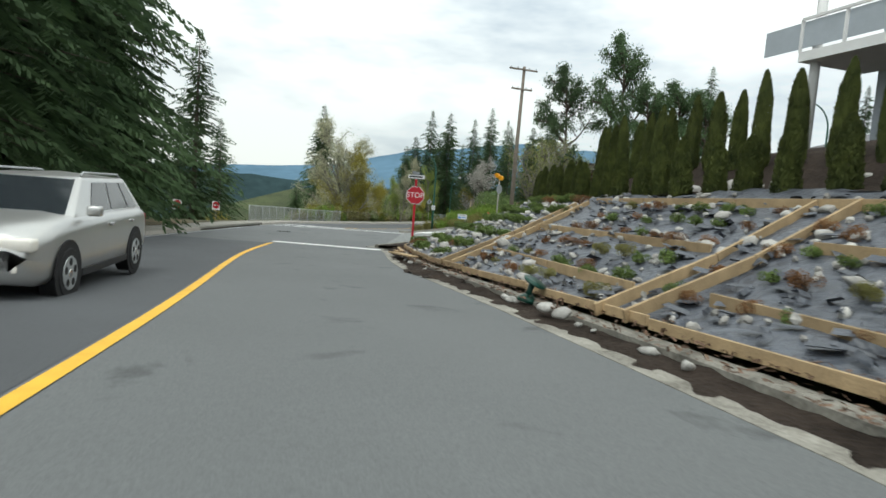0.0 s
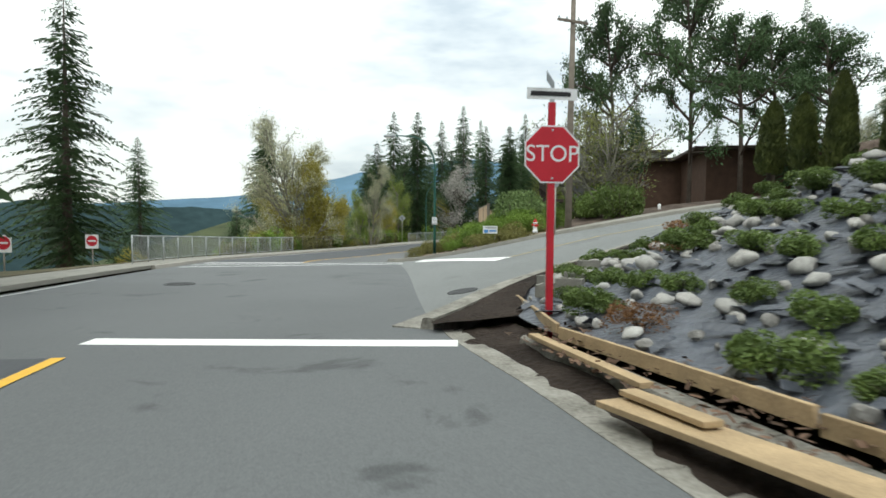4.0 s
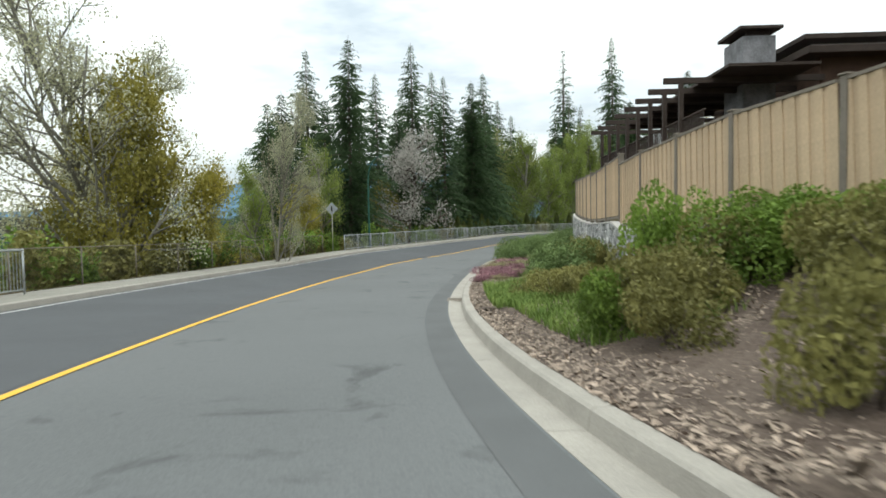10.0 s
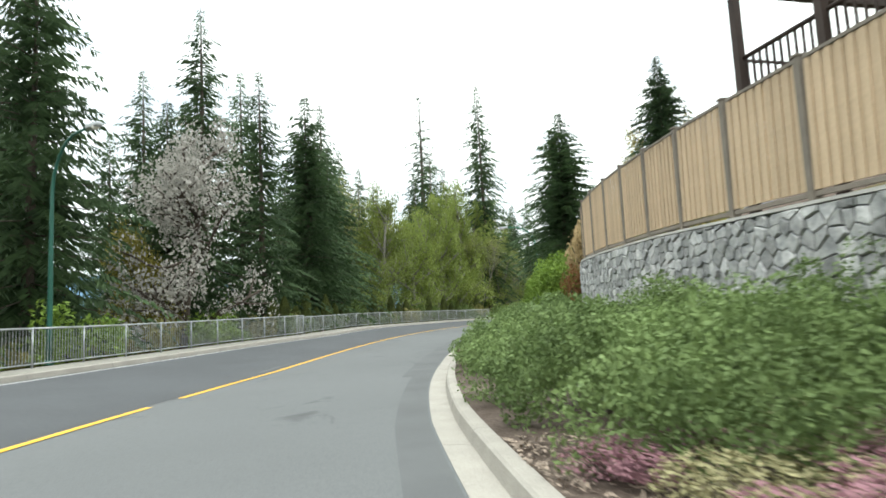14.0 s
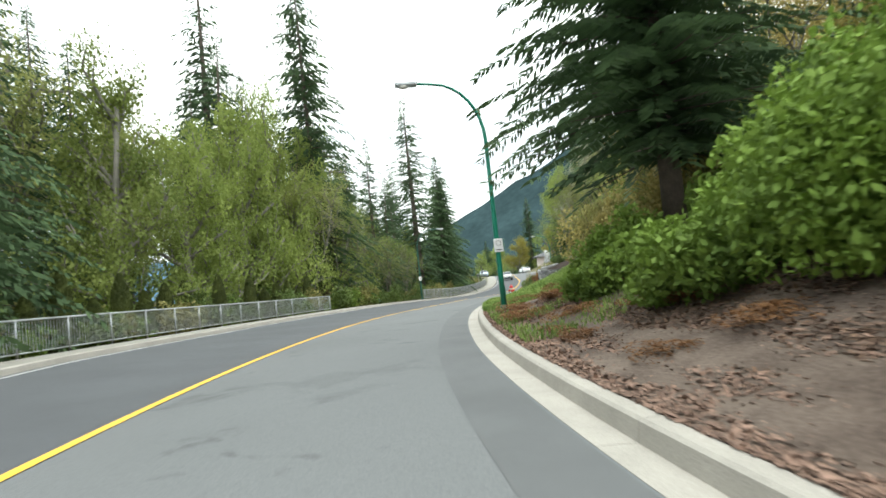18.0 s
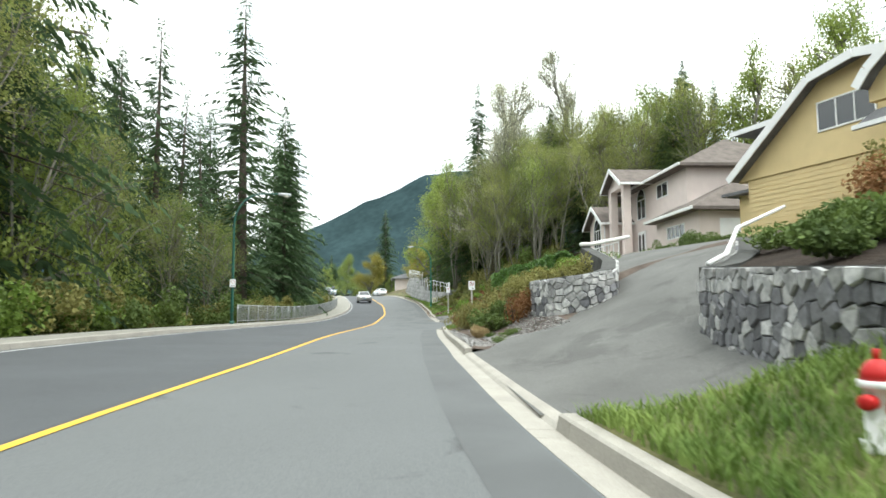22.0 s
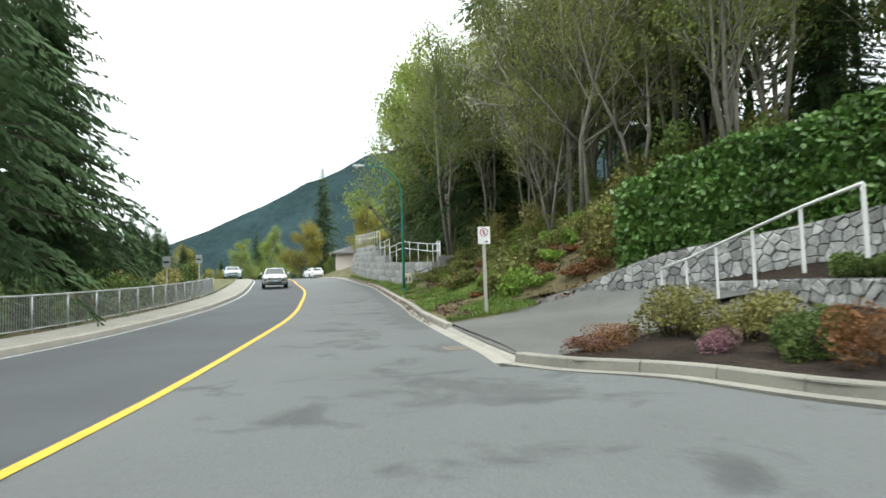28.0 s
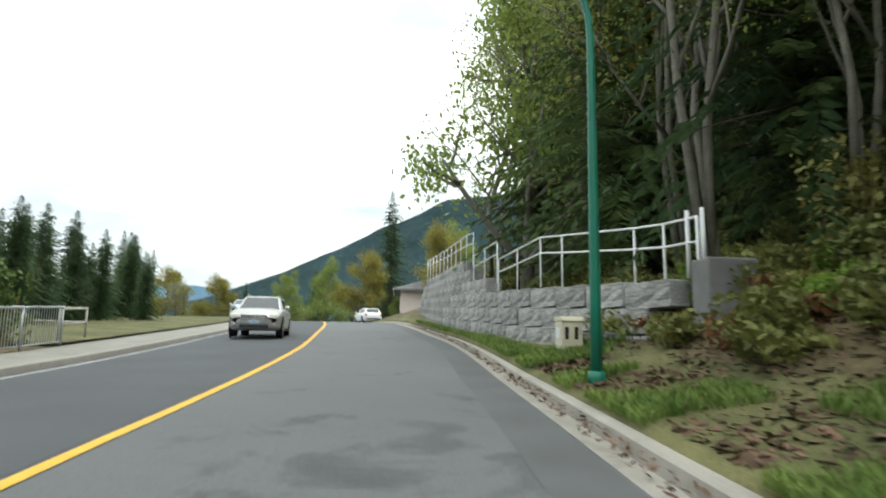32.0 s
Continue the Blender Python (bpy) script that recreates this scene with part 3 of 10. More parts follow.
def flat(v):
    return lambda s: v


def off(f, d):
    return lambda s: float(f(s)) + d


# one sheet of ground out to the horizon
def build_ground():
    xs = np.r_[[-3000, -1200, -500, -250], np.arange(-140, 260, 5.0), [300, 400, 700, 1400, 3000]]
    ys = np.r_[[-3000, -1200, -400], np.arange(-80, 330, 5.0), [380, 500, 800, 1500, 3000]]
    verts, faces = [], []
    for y in ys:
        for x in xs:
            d = np.hypot(CL[:, 0] - x, CL[:, 1] - y)
            i = int(np.argmin(d))
            u = float((x - CL[i, 0]) * NR[i, 0] + (y - CL[i, 1]) * NR[i, 1])
            far = float(d[i])
            if i >= len(SG) - 3:
                u, far = abs(u), min(far, 15.0)
            side = 1 if u > 0 else -1
            z = CL[i, 2] + land(SG[i], side * min(max(far, 2.4 if side > 0 else 9.0), 60)) - 0.35
            if far < 12:
                z -= 0.5
            end = min(1.0, max(0.0, (215 - SG[i]) / 40)) * min(1.0, max(0.0, (SG[i] + 39) / 30))
            if side > 0:
                z += max(0, min(far, 260) - 60) * 0.16 * end
            else:
                z -= max(0, min(far, 300) - 60) * 0.12
            verts.append((x, y, z))
    n = len(xs)
    for j in range(len(ys) - 1):
        for i in range(n - 1):
            a = j * n + i
            faces.append((a, a + 1, a + n + 1, a + n))
    tagged(new("ground", mesh("ground", verts, faces, M["canopy"], True)), "dark mossy forest ground sloping away from the road", "ground", kind="structure")


build_ground()

# ---- carriageway ----
tagged(new("road", ribbon("road", -40, 300, U_LEFT, U_RIGHT, lambda s, u: surf(s, u), M["asphalt"], 1.0, 25)), "grey asphalt two-lane road with worn wheel tracks", "road", kind="structure")
KERB = [(0.0, -0.25), (0.0, 0.004), (0.30, -0.012), (0.33, 0.13), (0.36, 0.15), (0.50, 0.15), (0.50, -0.25)]
KERB_LOW = [(0.0, -0.25), (0.0, 0.004), (0.30, -0.012), (0.36, 0.03), (0.42, 0.045), (0.52, 0.05), (0.52, -0.25)]
KERB_BROKEN = [(0.0, -0.25), (0.0, 0.006), (0.12, 0.004), (0.26, 0.012), (0.30, 0.006), (0.30, -0.25)]
KERB_OLD = [(0.64, -0.25), (0.65, 0.11), (0.68, 0.14), (0.83, 0.15), (0.84, -0.25)]
KERB_L = [(0.0, -0.25), (0.0, -0.008), (-0.03, 0.13), (-0.06, 0.15), (-0.18, 0.15), (-0.18, -0.25)]


def kerbs(name, spans, base, profile, label, material="concrete_pale"):
    """Kerb units of about three metres with open joints between them."""
    holder = thing(name, Matrix(), label, "kerb", kind="structure")
    for a, b in spans:
        s = a
        while s < b - 0.2:
            e = min(s + 3.0, b)
            part("kerb_unit", sweep("kerb_unit", s, e - 0.012, base, profile, M[material], (e - 0.012 - s) / 4), holder)
            s = e
    return holder


kerbs("kerb_rolled", [(-12, 26.5)], U_RIGHT, KERB_BROKEN, "broken gutter edge half buried in dirt", "concrete_old")
kerbs("kerb_old", [(-12, 25.0)], U_RIGHT, KERB_OLD, "old chipped concrete kerb below the edging boards", "concrete_old")
kerbs("kerb_right", [(51.6, 142.0), (151.0, 169.4), (190.8, 262)], U_RIGHT, KERB, "pale concrete kerb with gutter pan along the lane")
kerbs("kerb_dropped", [(142.0, 151.0), (184.2, 190.8)], U_RIGHT, KERB_LOW, "dropped concrete kerb at a driveway mouth")
kerbs("kerb_left", [(-10, 30.0), (42.0, 262)], U_LEFT, KERB_L, "weathered concrete kerb along the far pavement")


def slabs(name, s0, s1, lo, hi, lift, material, label, step):
    holder = thing(name, Matrix(), label, "pavement", kind="structure")
    s = s0
    while s < s1 - 0.1:
        e = min(s + step, s1)
        verts, faces = [], []
        n = 4
        for q in np.linspace(s + 0.008, e - 0.008, n):
            z = lift(q)
            a, b = float(lo(q)), float(hi(q))
            verts += [at(q, a, z - 0.12), at(q, a, z), at(q, b, z), at(q, b, z - 0.12)]
        for i in range(n - 1):
            for k in range(3):
                faces.append((i * 4 + k, i * 4 + k + 1, i * 4 + k + 5, i * 4 + k + 4))
        faces += [(0, 1, 2, 3), tuple((n - 1) * 4 + k for k in (3, 2, 1, 0))]
        part("slab", mesh("slab", verts, faces, material), holder)
        s = e
    return holder


slabs("pavement_left", -10, 258, off(U_LEFT, -1.75), off(U_LEFT, -0.185), lambda s: surf(s, float(U_LEFT(s))) + 0.152, M["concrete"], "grey concrete pavement slabs along the far side", 3.0)


def stripe(name, s0, s1, base, half, material, label, lift=0.010, step=1.0):
    return tagged(new(name, ribbon(name, s0, s1, off(base, -half), off(base, half), lambda s, u: surf(s, u) + lift, material, step)), label, "road marking", kind="structure")


stripe("centre_line", -40, 25.2, U_YELLOW, 0.075, M["paint_yellow"], "solid yellow centre line on the asphalt")
stripe("centre_line", 48.2, 90, U_YELLOW, 0.06, M["paint_yellow"], "solid yellow centre line on the asphalt")
stripe("centre_line", 90.3, 262, U_YELLOW, 0.07, M["paint_yellow"], "solid yellow centre line on the asphalt")
stripe("edge_line", -40, 36, off(U_LEFT, 0.25), 0.05, M["paint_white_worn"], "worn white edge line beside the kerb")
stripe("edge_line", 52, 262, off(U_LEFT, 0.22), 0.045, M["paint_white_worn"], "worn white edge line beside the kerb")


def across(name, s0, u0, s1, u1, width, material, label, lift=0.012, g=None):
    """A painted bar between two road places."""
    n = 26
    verts, faces = [], []
    a, b = at(s0, u0), at(s1, u1)
    d = (b - a).normalized()
    side = Vector((d.y, -d.x, 0)) * width / 2
    for k in range(n):
        f = k / (n - 1)
        s, u = s0 + (s1 - s0) * f, u0 + (u1 - u0) * f
        i = int((s + 40) * 2)
        du = side.x * NR[i, 0] + side.y * NR[i, 1]
        for sgn in (-1, 1):
            v = u + sgn * du
            p = at(s, u, (g(v) if g else surf(s, v)) + lift) + side * sgn
            verts.append(p)
    for k in range(n - 1):
        faces.append((2 * k, 2 * k + 1, 2 * k + 3, 2 * k + 2))
    return tagged(new(name, mesh(name, verts, faces, material)), label, "road marking", kind="structure")


def hill(u):
    return float(np.interp(u, (1.2, 2.2, 4.5, 8.0, 15.0, 20.0, 30.0, 45.0), (0.0, 0.06, 0.45, 1.25, 2.5, 3.05, 4.1, 5.6)))


across("stop_line", 26.0, -2.9, 25.3, 1.65, 0.38, M["paint_white"], "wide white stop line across the lane")
across("crosswalk_line", 46.0, 1.85, 43.6, -7.5, 0.16, M["paint_white"], "white crosswalk line on the asphalt")
across("crosswalk_line", 47.9, 1.75, 45.6, -7.6, 0.14, M["paint_white"], "white crosswalk line on the asphalt")
across("stop_line", 48.3, -3.1, 47.6, -7.6, 0.3, M["paint_white"], "white stop line across the oncoming lane")

# ---- the side street that climbs off to the right ----
NEAR = ((26.6, 1.3), (27.8, 2.0), (29.35, 2.7), (30.65, 3.5), (32.15, 5.0), (33.1, 7.5), (32.8, 12.0), (31.0, 20.0), (27.5, 30.0), (22.0, 44.0))
FARK = ((51.4, 0.9), (50.4, 1.45), (49.5, 2.0), (48.7, 3.2), (46.9, 5.6), (45.3, 8.0), (44.3, 11.0), (43.4, 14.5), (41.2, 20.0), (37.5, 30.0), (32.0, 44.0))


def resample(rows, n):
    r = np.array(rows, float)
    d = np.r_[0, np.cumsum(np.hypot(*np.diff(r, axis=0).T))]
    q = np.linspace(0, d[-1], n)
    t = np.stack([np.interp(q, d, r[:, 0]), np.interp(q, d, r[:, 1])], 1)
    for _ in range(2):
        t[1:-1] = (t[:-2] + 2 * t[1:-1] + t[2:]) / 4
    return t


def side_street():
    fine_a, fine_b = resample(NEAR, 100), resample(FARK, 100)
    a, b = resample(NEAR, 40), resample(FARK, 40)
    verts, faces = [], []
    m = 20
    for i, (p, q) in enumerate(zip(fine_a, fine_b)):
        for k in range(m):
            s, u = p + (q - p) * k / (m - 1)
            verts.append(at(s, u, hill(u) + (0.006 if i > 3 else -0.02)))
    for i in range(99):
        for k in range(m - 1):
            c = i * m + k
            faces.append((c, c + 1, c + m + 1, c + m))
    tagged(new("side_street", mesh("side_street", verts, faces, M["asphalt_worn"], True)), "pale worn asphalt side street climbing uphill", "road", kind="structure")
    # kerbs along both sides
    for rows, sign, name in ((a, -1, "kerb_side_street_near"), (b, 1, "kerb_side_street_far")):
        holder = thing(name, Matrix(), "concrete kerb and gutter round the side street corner", "kerb", kind="structure")
        W = [at(s, u, hill(u)) for s, u in rows]
        for i in range(0, 36, 3):
            verts, faces = [], []
            seg = W[i : i + 4]
            prof = [(0.0, -0.25), (0.0, 0.01), (0.45, 0.0), (0.48, 0.14), (0.52, 0.16), (0.66, 0.16), (0.66, -0.25)]
            for j, p in enumerate(seg):
                d = (W[min(i + j + 1, 39)] - W[max(i + j - 1, 0)]).normalized()
                nrm = Vector((d.y, -d.x, 0)).normalized() * (-1 if sign > 0 else 1)
                shrink = d * (0.006 if j == 0 else -0.006 if j == 3 else 0)
                for du, dz in prof:
                    verts.append(p + nrm * (du - 0.45) + shrink + Vector((0, 0, dz)))
            k = len(prof)
            for j in range(len(seg) - 1):
                for h in range(k):
                    faces.append((j * k + h, j * k + (h + 1) % k, (j + 1) * k + (h + 1) % k, (j + 1) * k + h))
            faces += [tuple(range(k)), tuple((len(seg) - 1) * k + h for h in range(k))[::-1]]
            part("kerb_unit", mesh("kerb_unit", verts, faces, M["concrete_old" if sign < 0 else "concrete"]), holder)
    # far pavement in bays
    holder = thing("pavement_side_street", Matrix(), "concrete pavement climbing beside the side street", "pavement", kind="structure")
    W = [at(s, u, hill(u)) for s, u in b]
    for i in range(1, 37, 2):
        verts, faces = [], []
        for j in range(3):
            d = (W[min(i + j + 1, 39)] - W[i + j - 1]).normalized()
            nrm = Vector((-d.y, d.x, 0)).normalized()
            sh = d * (0.01 if j == 0 else -0.01 if j == 2 else 0)
            for du, dz in ((0.215, 0.03), (0.215, 0.158), (1.75, 0.20), (1.75, 0.0)):
                verts.append(W[i + j] + nrm * du + sh + Vector((0, 0, dz)))
        for j in range(2):
            for h in range(3):
                faces.append((j * 4 + h, j * 4 + h + 1, j * 4 + h + 5, j * 4 + h + 4))
        faces += [(0, 1, 2, 3), (11, 10, 9, 8)]
        part("slab", mesh("slab", verts, faces, M["concrete"]), holder)
    return b


far_kerb = side_street()
across("stop_line", 46.6, 2.5, 38.0, 4.7, 0.6, M["paint_white"], "wide white stop line on the side street", g=hill, lift=0.02)
across("centre_line", 38.2, 4.9, 38.4, 16.0, 0.12, M["paint_yellow_worn"], "faded yellow centre line on the side street", g=hill, lift=0.02)
across("centre_line", 38.4, 16.0, 33.0, 34.0, 0.12, M["paint_yellow_worn"], "faded yellow centre line on the side street", g=hill, lift=0.02)

# ---- verges and slopes ----
def far_side(s):
    return float(np.interp(s, (36, 41.2, 43.4, 44.3, 45.3, 46.9, 48.7, 50.4, 53), (33, 20, 14.5, 11.0, 8.0, 5.6, 3.2, 1.45, 1.45))) + 1.9 * float(np.interp(s, (48.5, 52, 53), (1, 0.6, 0.1)))


def garden_edge(s):
    return max(float(U_RIGHT(s)) + 0.88, float(np.interp(s, (26.0, 27.5, 29.0, 30.3, 31.8, 33.0), (2.6, 2.9, 3.4, 4.2, 5.6, 8.2))))


bank("rock_garden_slope", -30.0, 33.0, garden_edge, flat(8.6), M["fabric"], "slope covered in crumpled grey landscape fabric", 30, 0.25, 0.10, category="slope")
def near_edge(s):
    return float(np.interp(s, (26.6, 27.8, 29.35, 30.65, 32.15, 33.1), (1.3, 2.0, 2.7, 3.5, 5.0, 7.5)))


tagged(new("corner_dirt", ribbon("corner_dirt", 26.2, 33.3, lambda s: near_edge(s) + 0.15, lambda s: garden_edge(s) + 0.12, lambda s, u: hill(u) + 0.12 + rough(s, u, 0.06, 2.0), M["soil"], 0.25, 9)), "dirt and rubble behind the corner kerb", "ground", kind="structure")
def drive_bed(s, u):
    f = min(1.0, max(0.0, (s - 139.4) / 2.2))
    return (1 - f) * (land(s, u) - 0.1) + f * (1.75 + (u - 5.5) * 0.28)


tagged(new("drive_bed", ribbon("drive_bed", 139.4, 149.5, lambda s: float(np.interp(s, (139.4, 139.7, 140.2, 141.5, 143.3, 145.6, 146.4, 149.5), (5.8, 5.3, 4.9, 4.75, 5.0, 5.3, 5.5, 8.1))), flat(14.0), lambda s, u: drive_bed(s, u) + rough(s, u, 0.08), M["soil"], 0.5, 12)), "raised planting bed behind the dark stone wall", "ground", kind="structure")
bank("terrace", -30.0, 32.5, flat(8.5), flat(45.0), M["soil"], "bare soil terrace above the rock garden", 16, 1.0)
def dirt_height(s, u):
    d = u - float(U_RIGHT(s))
    return float(np.interp(d, (0.08, 0.2, 0.45, 0.7, 0.9), (-0.03, 0.005, 0.035, 0.05, 0.10))) + rough(s, u, 0.05, 2.3) + rough(s, u, 0.03, 6.0)


tagged(new("gutter_dirt", ribbon("gutter_dirt", -12.0, 26.4, off(U_RIGHT, 0.05), off(U_RIGHT, 1.0), dirt_height, M["soil"], 0.2, 9)), "loose dirt lying over the kerb", "ground", kind="structure")
def spill(s):
    return float(U_RIGHT(s)) + 0.35 - 0.42 * math.sin(math.pi * min(1.0, max(0.0, (s - 12.6) / 4.6))) + 0.25 * noise.noise(Vector((s * 1.9, 2.2, 0.0)))


tagged(new("spilt_soil", ribbon("spilt_soil", 12.6, 17.2, spill, off(U_RIGHT, 0.66), lambda s, u: 0.006 + 0.07 * min(1.0, max(0.0, (u - spill(s)) * 3)) + max(0.0, rough(s, u, 0.09, 3.0)), M["soil"], 0.1, 14)), "dark soil spilt over the gutter", "ground", kind="structure")
bank("verge_corner", 36.0, 47.0, lambda s: far_side(s) - 0.6, lambda s: far_side(s) + 22, M["grass"], "sloping lawn beside the side street", 22, 0.5, 0.05, 0.12)
bank("verge_corner", 47.0, 53.2, lambda s: max(float(U_RIGHT(s)) + 0.45, far_side(s) - 0.55 - 1.3 * min(1.0, max(0.0, (s - 49.3) / 1.5))), lambda s: far_side(s) + 22, M["mulch"], "mulched bank at the street corner", 30, 0.3, 0.05, 0.04)
bank("verge_right", 53.0, 62.0, off(U_RIGHT, 0.49), flat(30.0), M["mulch"], "mulched bank with wood chips beside the kerb", 22)
bank("verge_right", 62.0, 104.0, off(U_RIGHT, 0.49), flat(5.75), M["mulch"], "planting strip with bark mulch below the stone wall", 12)
bank("yard_right", 60.0, 106.0, flat(6.0), flat(40.0), M["forest_floor"], "raised yard behind the wooden fence", 10, 1.0)
bank("verge_right", 104.0, 127.6, off(U_RIGHT, 0.49), flat(40.0), M["mulch"], "bark-mulched slope rising from the kerb", 24)
bank("verge_right", 127.5, 142.6, off(U_RIGHT, 0.49), flat(7.0), M["grass"], "grassy slope rising from the kerb", 20)
bank("slope_right", 127.5, 142.2, flat(6.9), flat(45.0), M["forest_floor"], "overgrown slope above the grass", 10, 1.0)
bank("verge_right", 151.0, 153.0, off(U_RIGHT, 0.49), lambda s: float(np.interp(s, (151.0, 151.6, 152.2, 153.0), (2.6, 3.9, 5.6, 6.5))), M["mulch"], "pebbled corner beside the driveway", 14, 0.25)
bank("verge_right", 153.0, 166.0, off(U_RIGHT, 0.49), flat(40.0), M["mulch"], "planted slope with pebbles beside the kerb", 24)
bank("verge_right", 166.0, 174.0, lambda s: max(float(U_RIGHT(s)) + 0.49, float(np.interp(s, (169.4, 170.4, 171.2, 172.2, 173.3, 174.2), (2.2, 2.6, 3.3, 4.4, 5.5, 6.6)))), flat(30.0), M["grass"], "grass corner with a round hand-hole cover", 24)
bank("terraces", 173.2, 190.0, flat(8.35), flat(45.0), M["soil"], "terraced beds climbing behind the court", 16)
bank("planting_bed", 175.0, 185.4, lambda s: float(np.interp(s, (175.0, 176.8, 178.6, 180.2, 182.0, 183.2, 183.7, 184.6, 185.4), (7.8, 7.0, 5.4, 4.55, 4.05, 2.9, 2.9, 4.5, 6.4))), flat(8.4), M["soil"], "brown planting bed inside the kerb", 14, 0.3, 0.03, 0.02)
bank("verge_right", 191.3, 262.0, off(U_RIGHT, 0.49), flat(4.4), M["grass"], "grassy verge below the wooded slope", 14)
bank("wooded_slope", 188.0, 262.0, lambda s: float(np.interp(s, (188, 190.4, 191.3, 192.2, 193.0), (9.3, 7.6, 7.0, 6.1, 4.3))), flat(45.0), M["forest_floor"], "steep wooded slope covered in ivy and dead stalks", 22)
bank("lawn_left", 217.0, 298.0, off(U_LEFT, -1.74), lambda s: float(U_LEFT(s)) - 30, M["grass"], "mown lawn of the far gardens", 12, 1.0, 0.02, 0.06)
bank("verge_left", -40.0, 298.0, off(U_LEFT, -1.74), lambda s: float(U_LEFT(s)) - 45, M["forest_floor"], "ground falling away behind the far pavement", 18, 1.0)


def patch(name, rows, material, label, category, n=9, lift=0.0, sub=6):
    """A paved surface through rows of two edge places (s, u, dz)."""
    A = np.array([r[0] for r in rows], float)
    B = np.array([r[1] for r in rows], float)
    q = np.linspace(0, len(rows) - 1, (len(rows) - 1) * sub + 1)
    x = np.arange(len(rows), dtype=float)
    A = np.stack([spline(x, A[:, k], q) for k in range(3)], 1)
    B = np.stack([spline(x, B[:, k], q) for k in range(3)], 1)
    verts, faces = [], []
    for a, b in zip(A, B):
        for k in range(n):
            s, u, z = a + (b - a) * k / (n - 1)
            verts.append(at(s, u, z + lift))
    for i in range(len(q) - 1):
        for k in range(n - 1):
            c = i * n + k
            faces.append((c, c + 1, c + n + 1, c + n))
    return tagged(new(name, mesh(name, verts, faces, material, True)), label, category, kind="structure")


bank("driveway_foot", 141.9, 149.5, off(U_RIGHT, 0.49), flat(8.5), M["drive"], "worn asphalt apron beside the driveway", 14, 0.4, 0.01, -0.03)
bank("pad_foot", 183.8, 192.4, off(U_RIGHT, 0.55), flat(9.0), M["drive"], "worn asphalt round the pad", 16, 0.4, 0.01, -0.015)
patch("driveway", [((142.6, 1.55, 0.03), (151.2, 1.62, 0.04)), ((143.0, 2.4, -0.02), (151.5, 2.3, 0.2)), ((143.6, 3.4, 0.12), (151.9, 2.9, 0.40)), ((145.9, 5.2, 0.72), (152.1, 4.6, 0.98)), ((149.2, 7.4, 1.95), (157.5, 7.3, 2.45)), ((152.6, 11.0, 3.15), (162.0, 10.0, 3.5)), ((154.0, 16.0, 4.1), (165.0, 15.0, 4.1)), ((155.0, 22.0, 4.4), (168.0, 21.0, 4.4))], M["drive"], "steep stained asphalt driveway up to the yellow house", "driveway")
patch("court", [((184.0, 1.35, -0.005), (169.0, 1.15, -0.005)), ((183.9, 1.9, 0.005), (169.1, 1.6, 0.005)), ((183.0, 3.0, 0.02), (170.2, 2.5, 0.02)), ((181.6, 4.3, 0.05), (171.6, 3.7, 0.05)), ((178.8, 5.4, 0.1), (172.9, 5.0, 0.1)), ((176.5, 6.8, 0.2), (174.2, 6.6, 0.2))], M["asphalt"], "patched asphalt court mouth with dark wet stains", "driveway")
patch("paved_pad", [((184.1, 2.55, 0.06), (190.8, 2.35, 0.06)), ((185.2, 4.2, 0.2), (191.6, 4.2, 0.3)), ((187.2, 6.4, 0.5), (190.6, 7.0, 0.6)), ((186.2, 8.4, 0.95), (188.6, 9.4, 1.1))], M["drive"], "worn grey paved pad beside the kerb", "driveway")


def kerb_curve(name, rows, label, flip=1, material="concrete"):
    """Kerb units along free road places (s, u)."""
    holder = thing(name, Matrix(), label, "kerb", kind="structure")
    W = [at(s, u, float(np.interp(u, (2, 3, 4, 5, 7), (0, 0.02, 0.05, 0.1, 0.2)))) for s, u in resample(rows, 25)]
    prof = [(0.0, -0.25), (0.0, 0.012), (0.30, 0.0), (0.33, 0.13), (0.36, 0.15), (0.50, 0.15), (0.50, -0.25)]
    for i in range(0, 24, 3):
        verts, faces = [], []
        for j in range(4):
            d = (W[min(i + j + 1, 24)] - W[max(i + j - 1, 0)]).normalized()
            nrm = Vector((d.y, -d.x, 0)).normalized() * flip
            sh = d * (0.006 if j == 0 else -0.006 if j == 3 else 0)
            verts += [W[i + j] + nrm * (du - 0.33) + sh + Vector((0, 0, dz)) for du, dz in prof]
        for j in range(3):
            for h in range(7):
                faces.append((j * 7 + h, j * 7 + (h + 1) % 7, (j + 1) * 7 + (h + 1) % 7, (j + 1) * 7 + h))
        faces += [tuple(range(7)), tuple(21 + h for h in range(7))[::-1]]
        part("kerb_unit", mesh("kerb_unit", verts, faces, M[material]), holder)


kerb_curve("kerb_court_near", ((169.4, 2.0), (170.4, 2.25), (171.2, 2.9), (172.2, 3.9), (173.3, 5.0), (174.4, 6.4)), "pale kerb turning into the court beside the grass")
kerb_curve("kerb_court_far", ((176.8, 7.0), (178.6, 5.4), (180.2, 4.55), (182.0, 4.05), (183.2, 2.9), (184.2, 2.4)), "concrete kerb bending round the planting bed")


# ---- plants ----
RNG = np.random.default_rng(5)


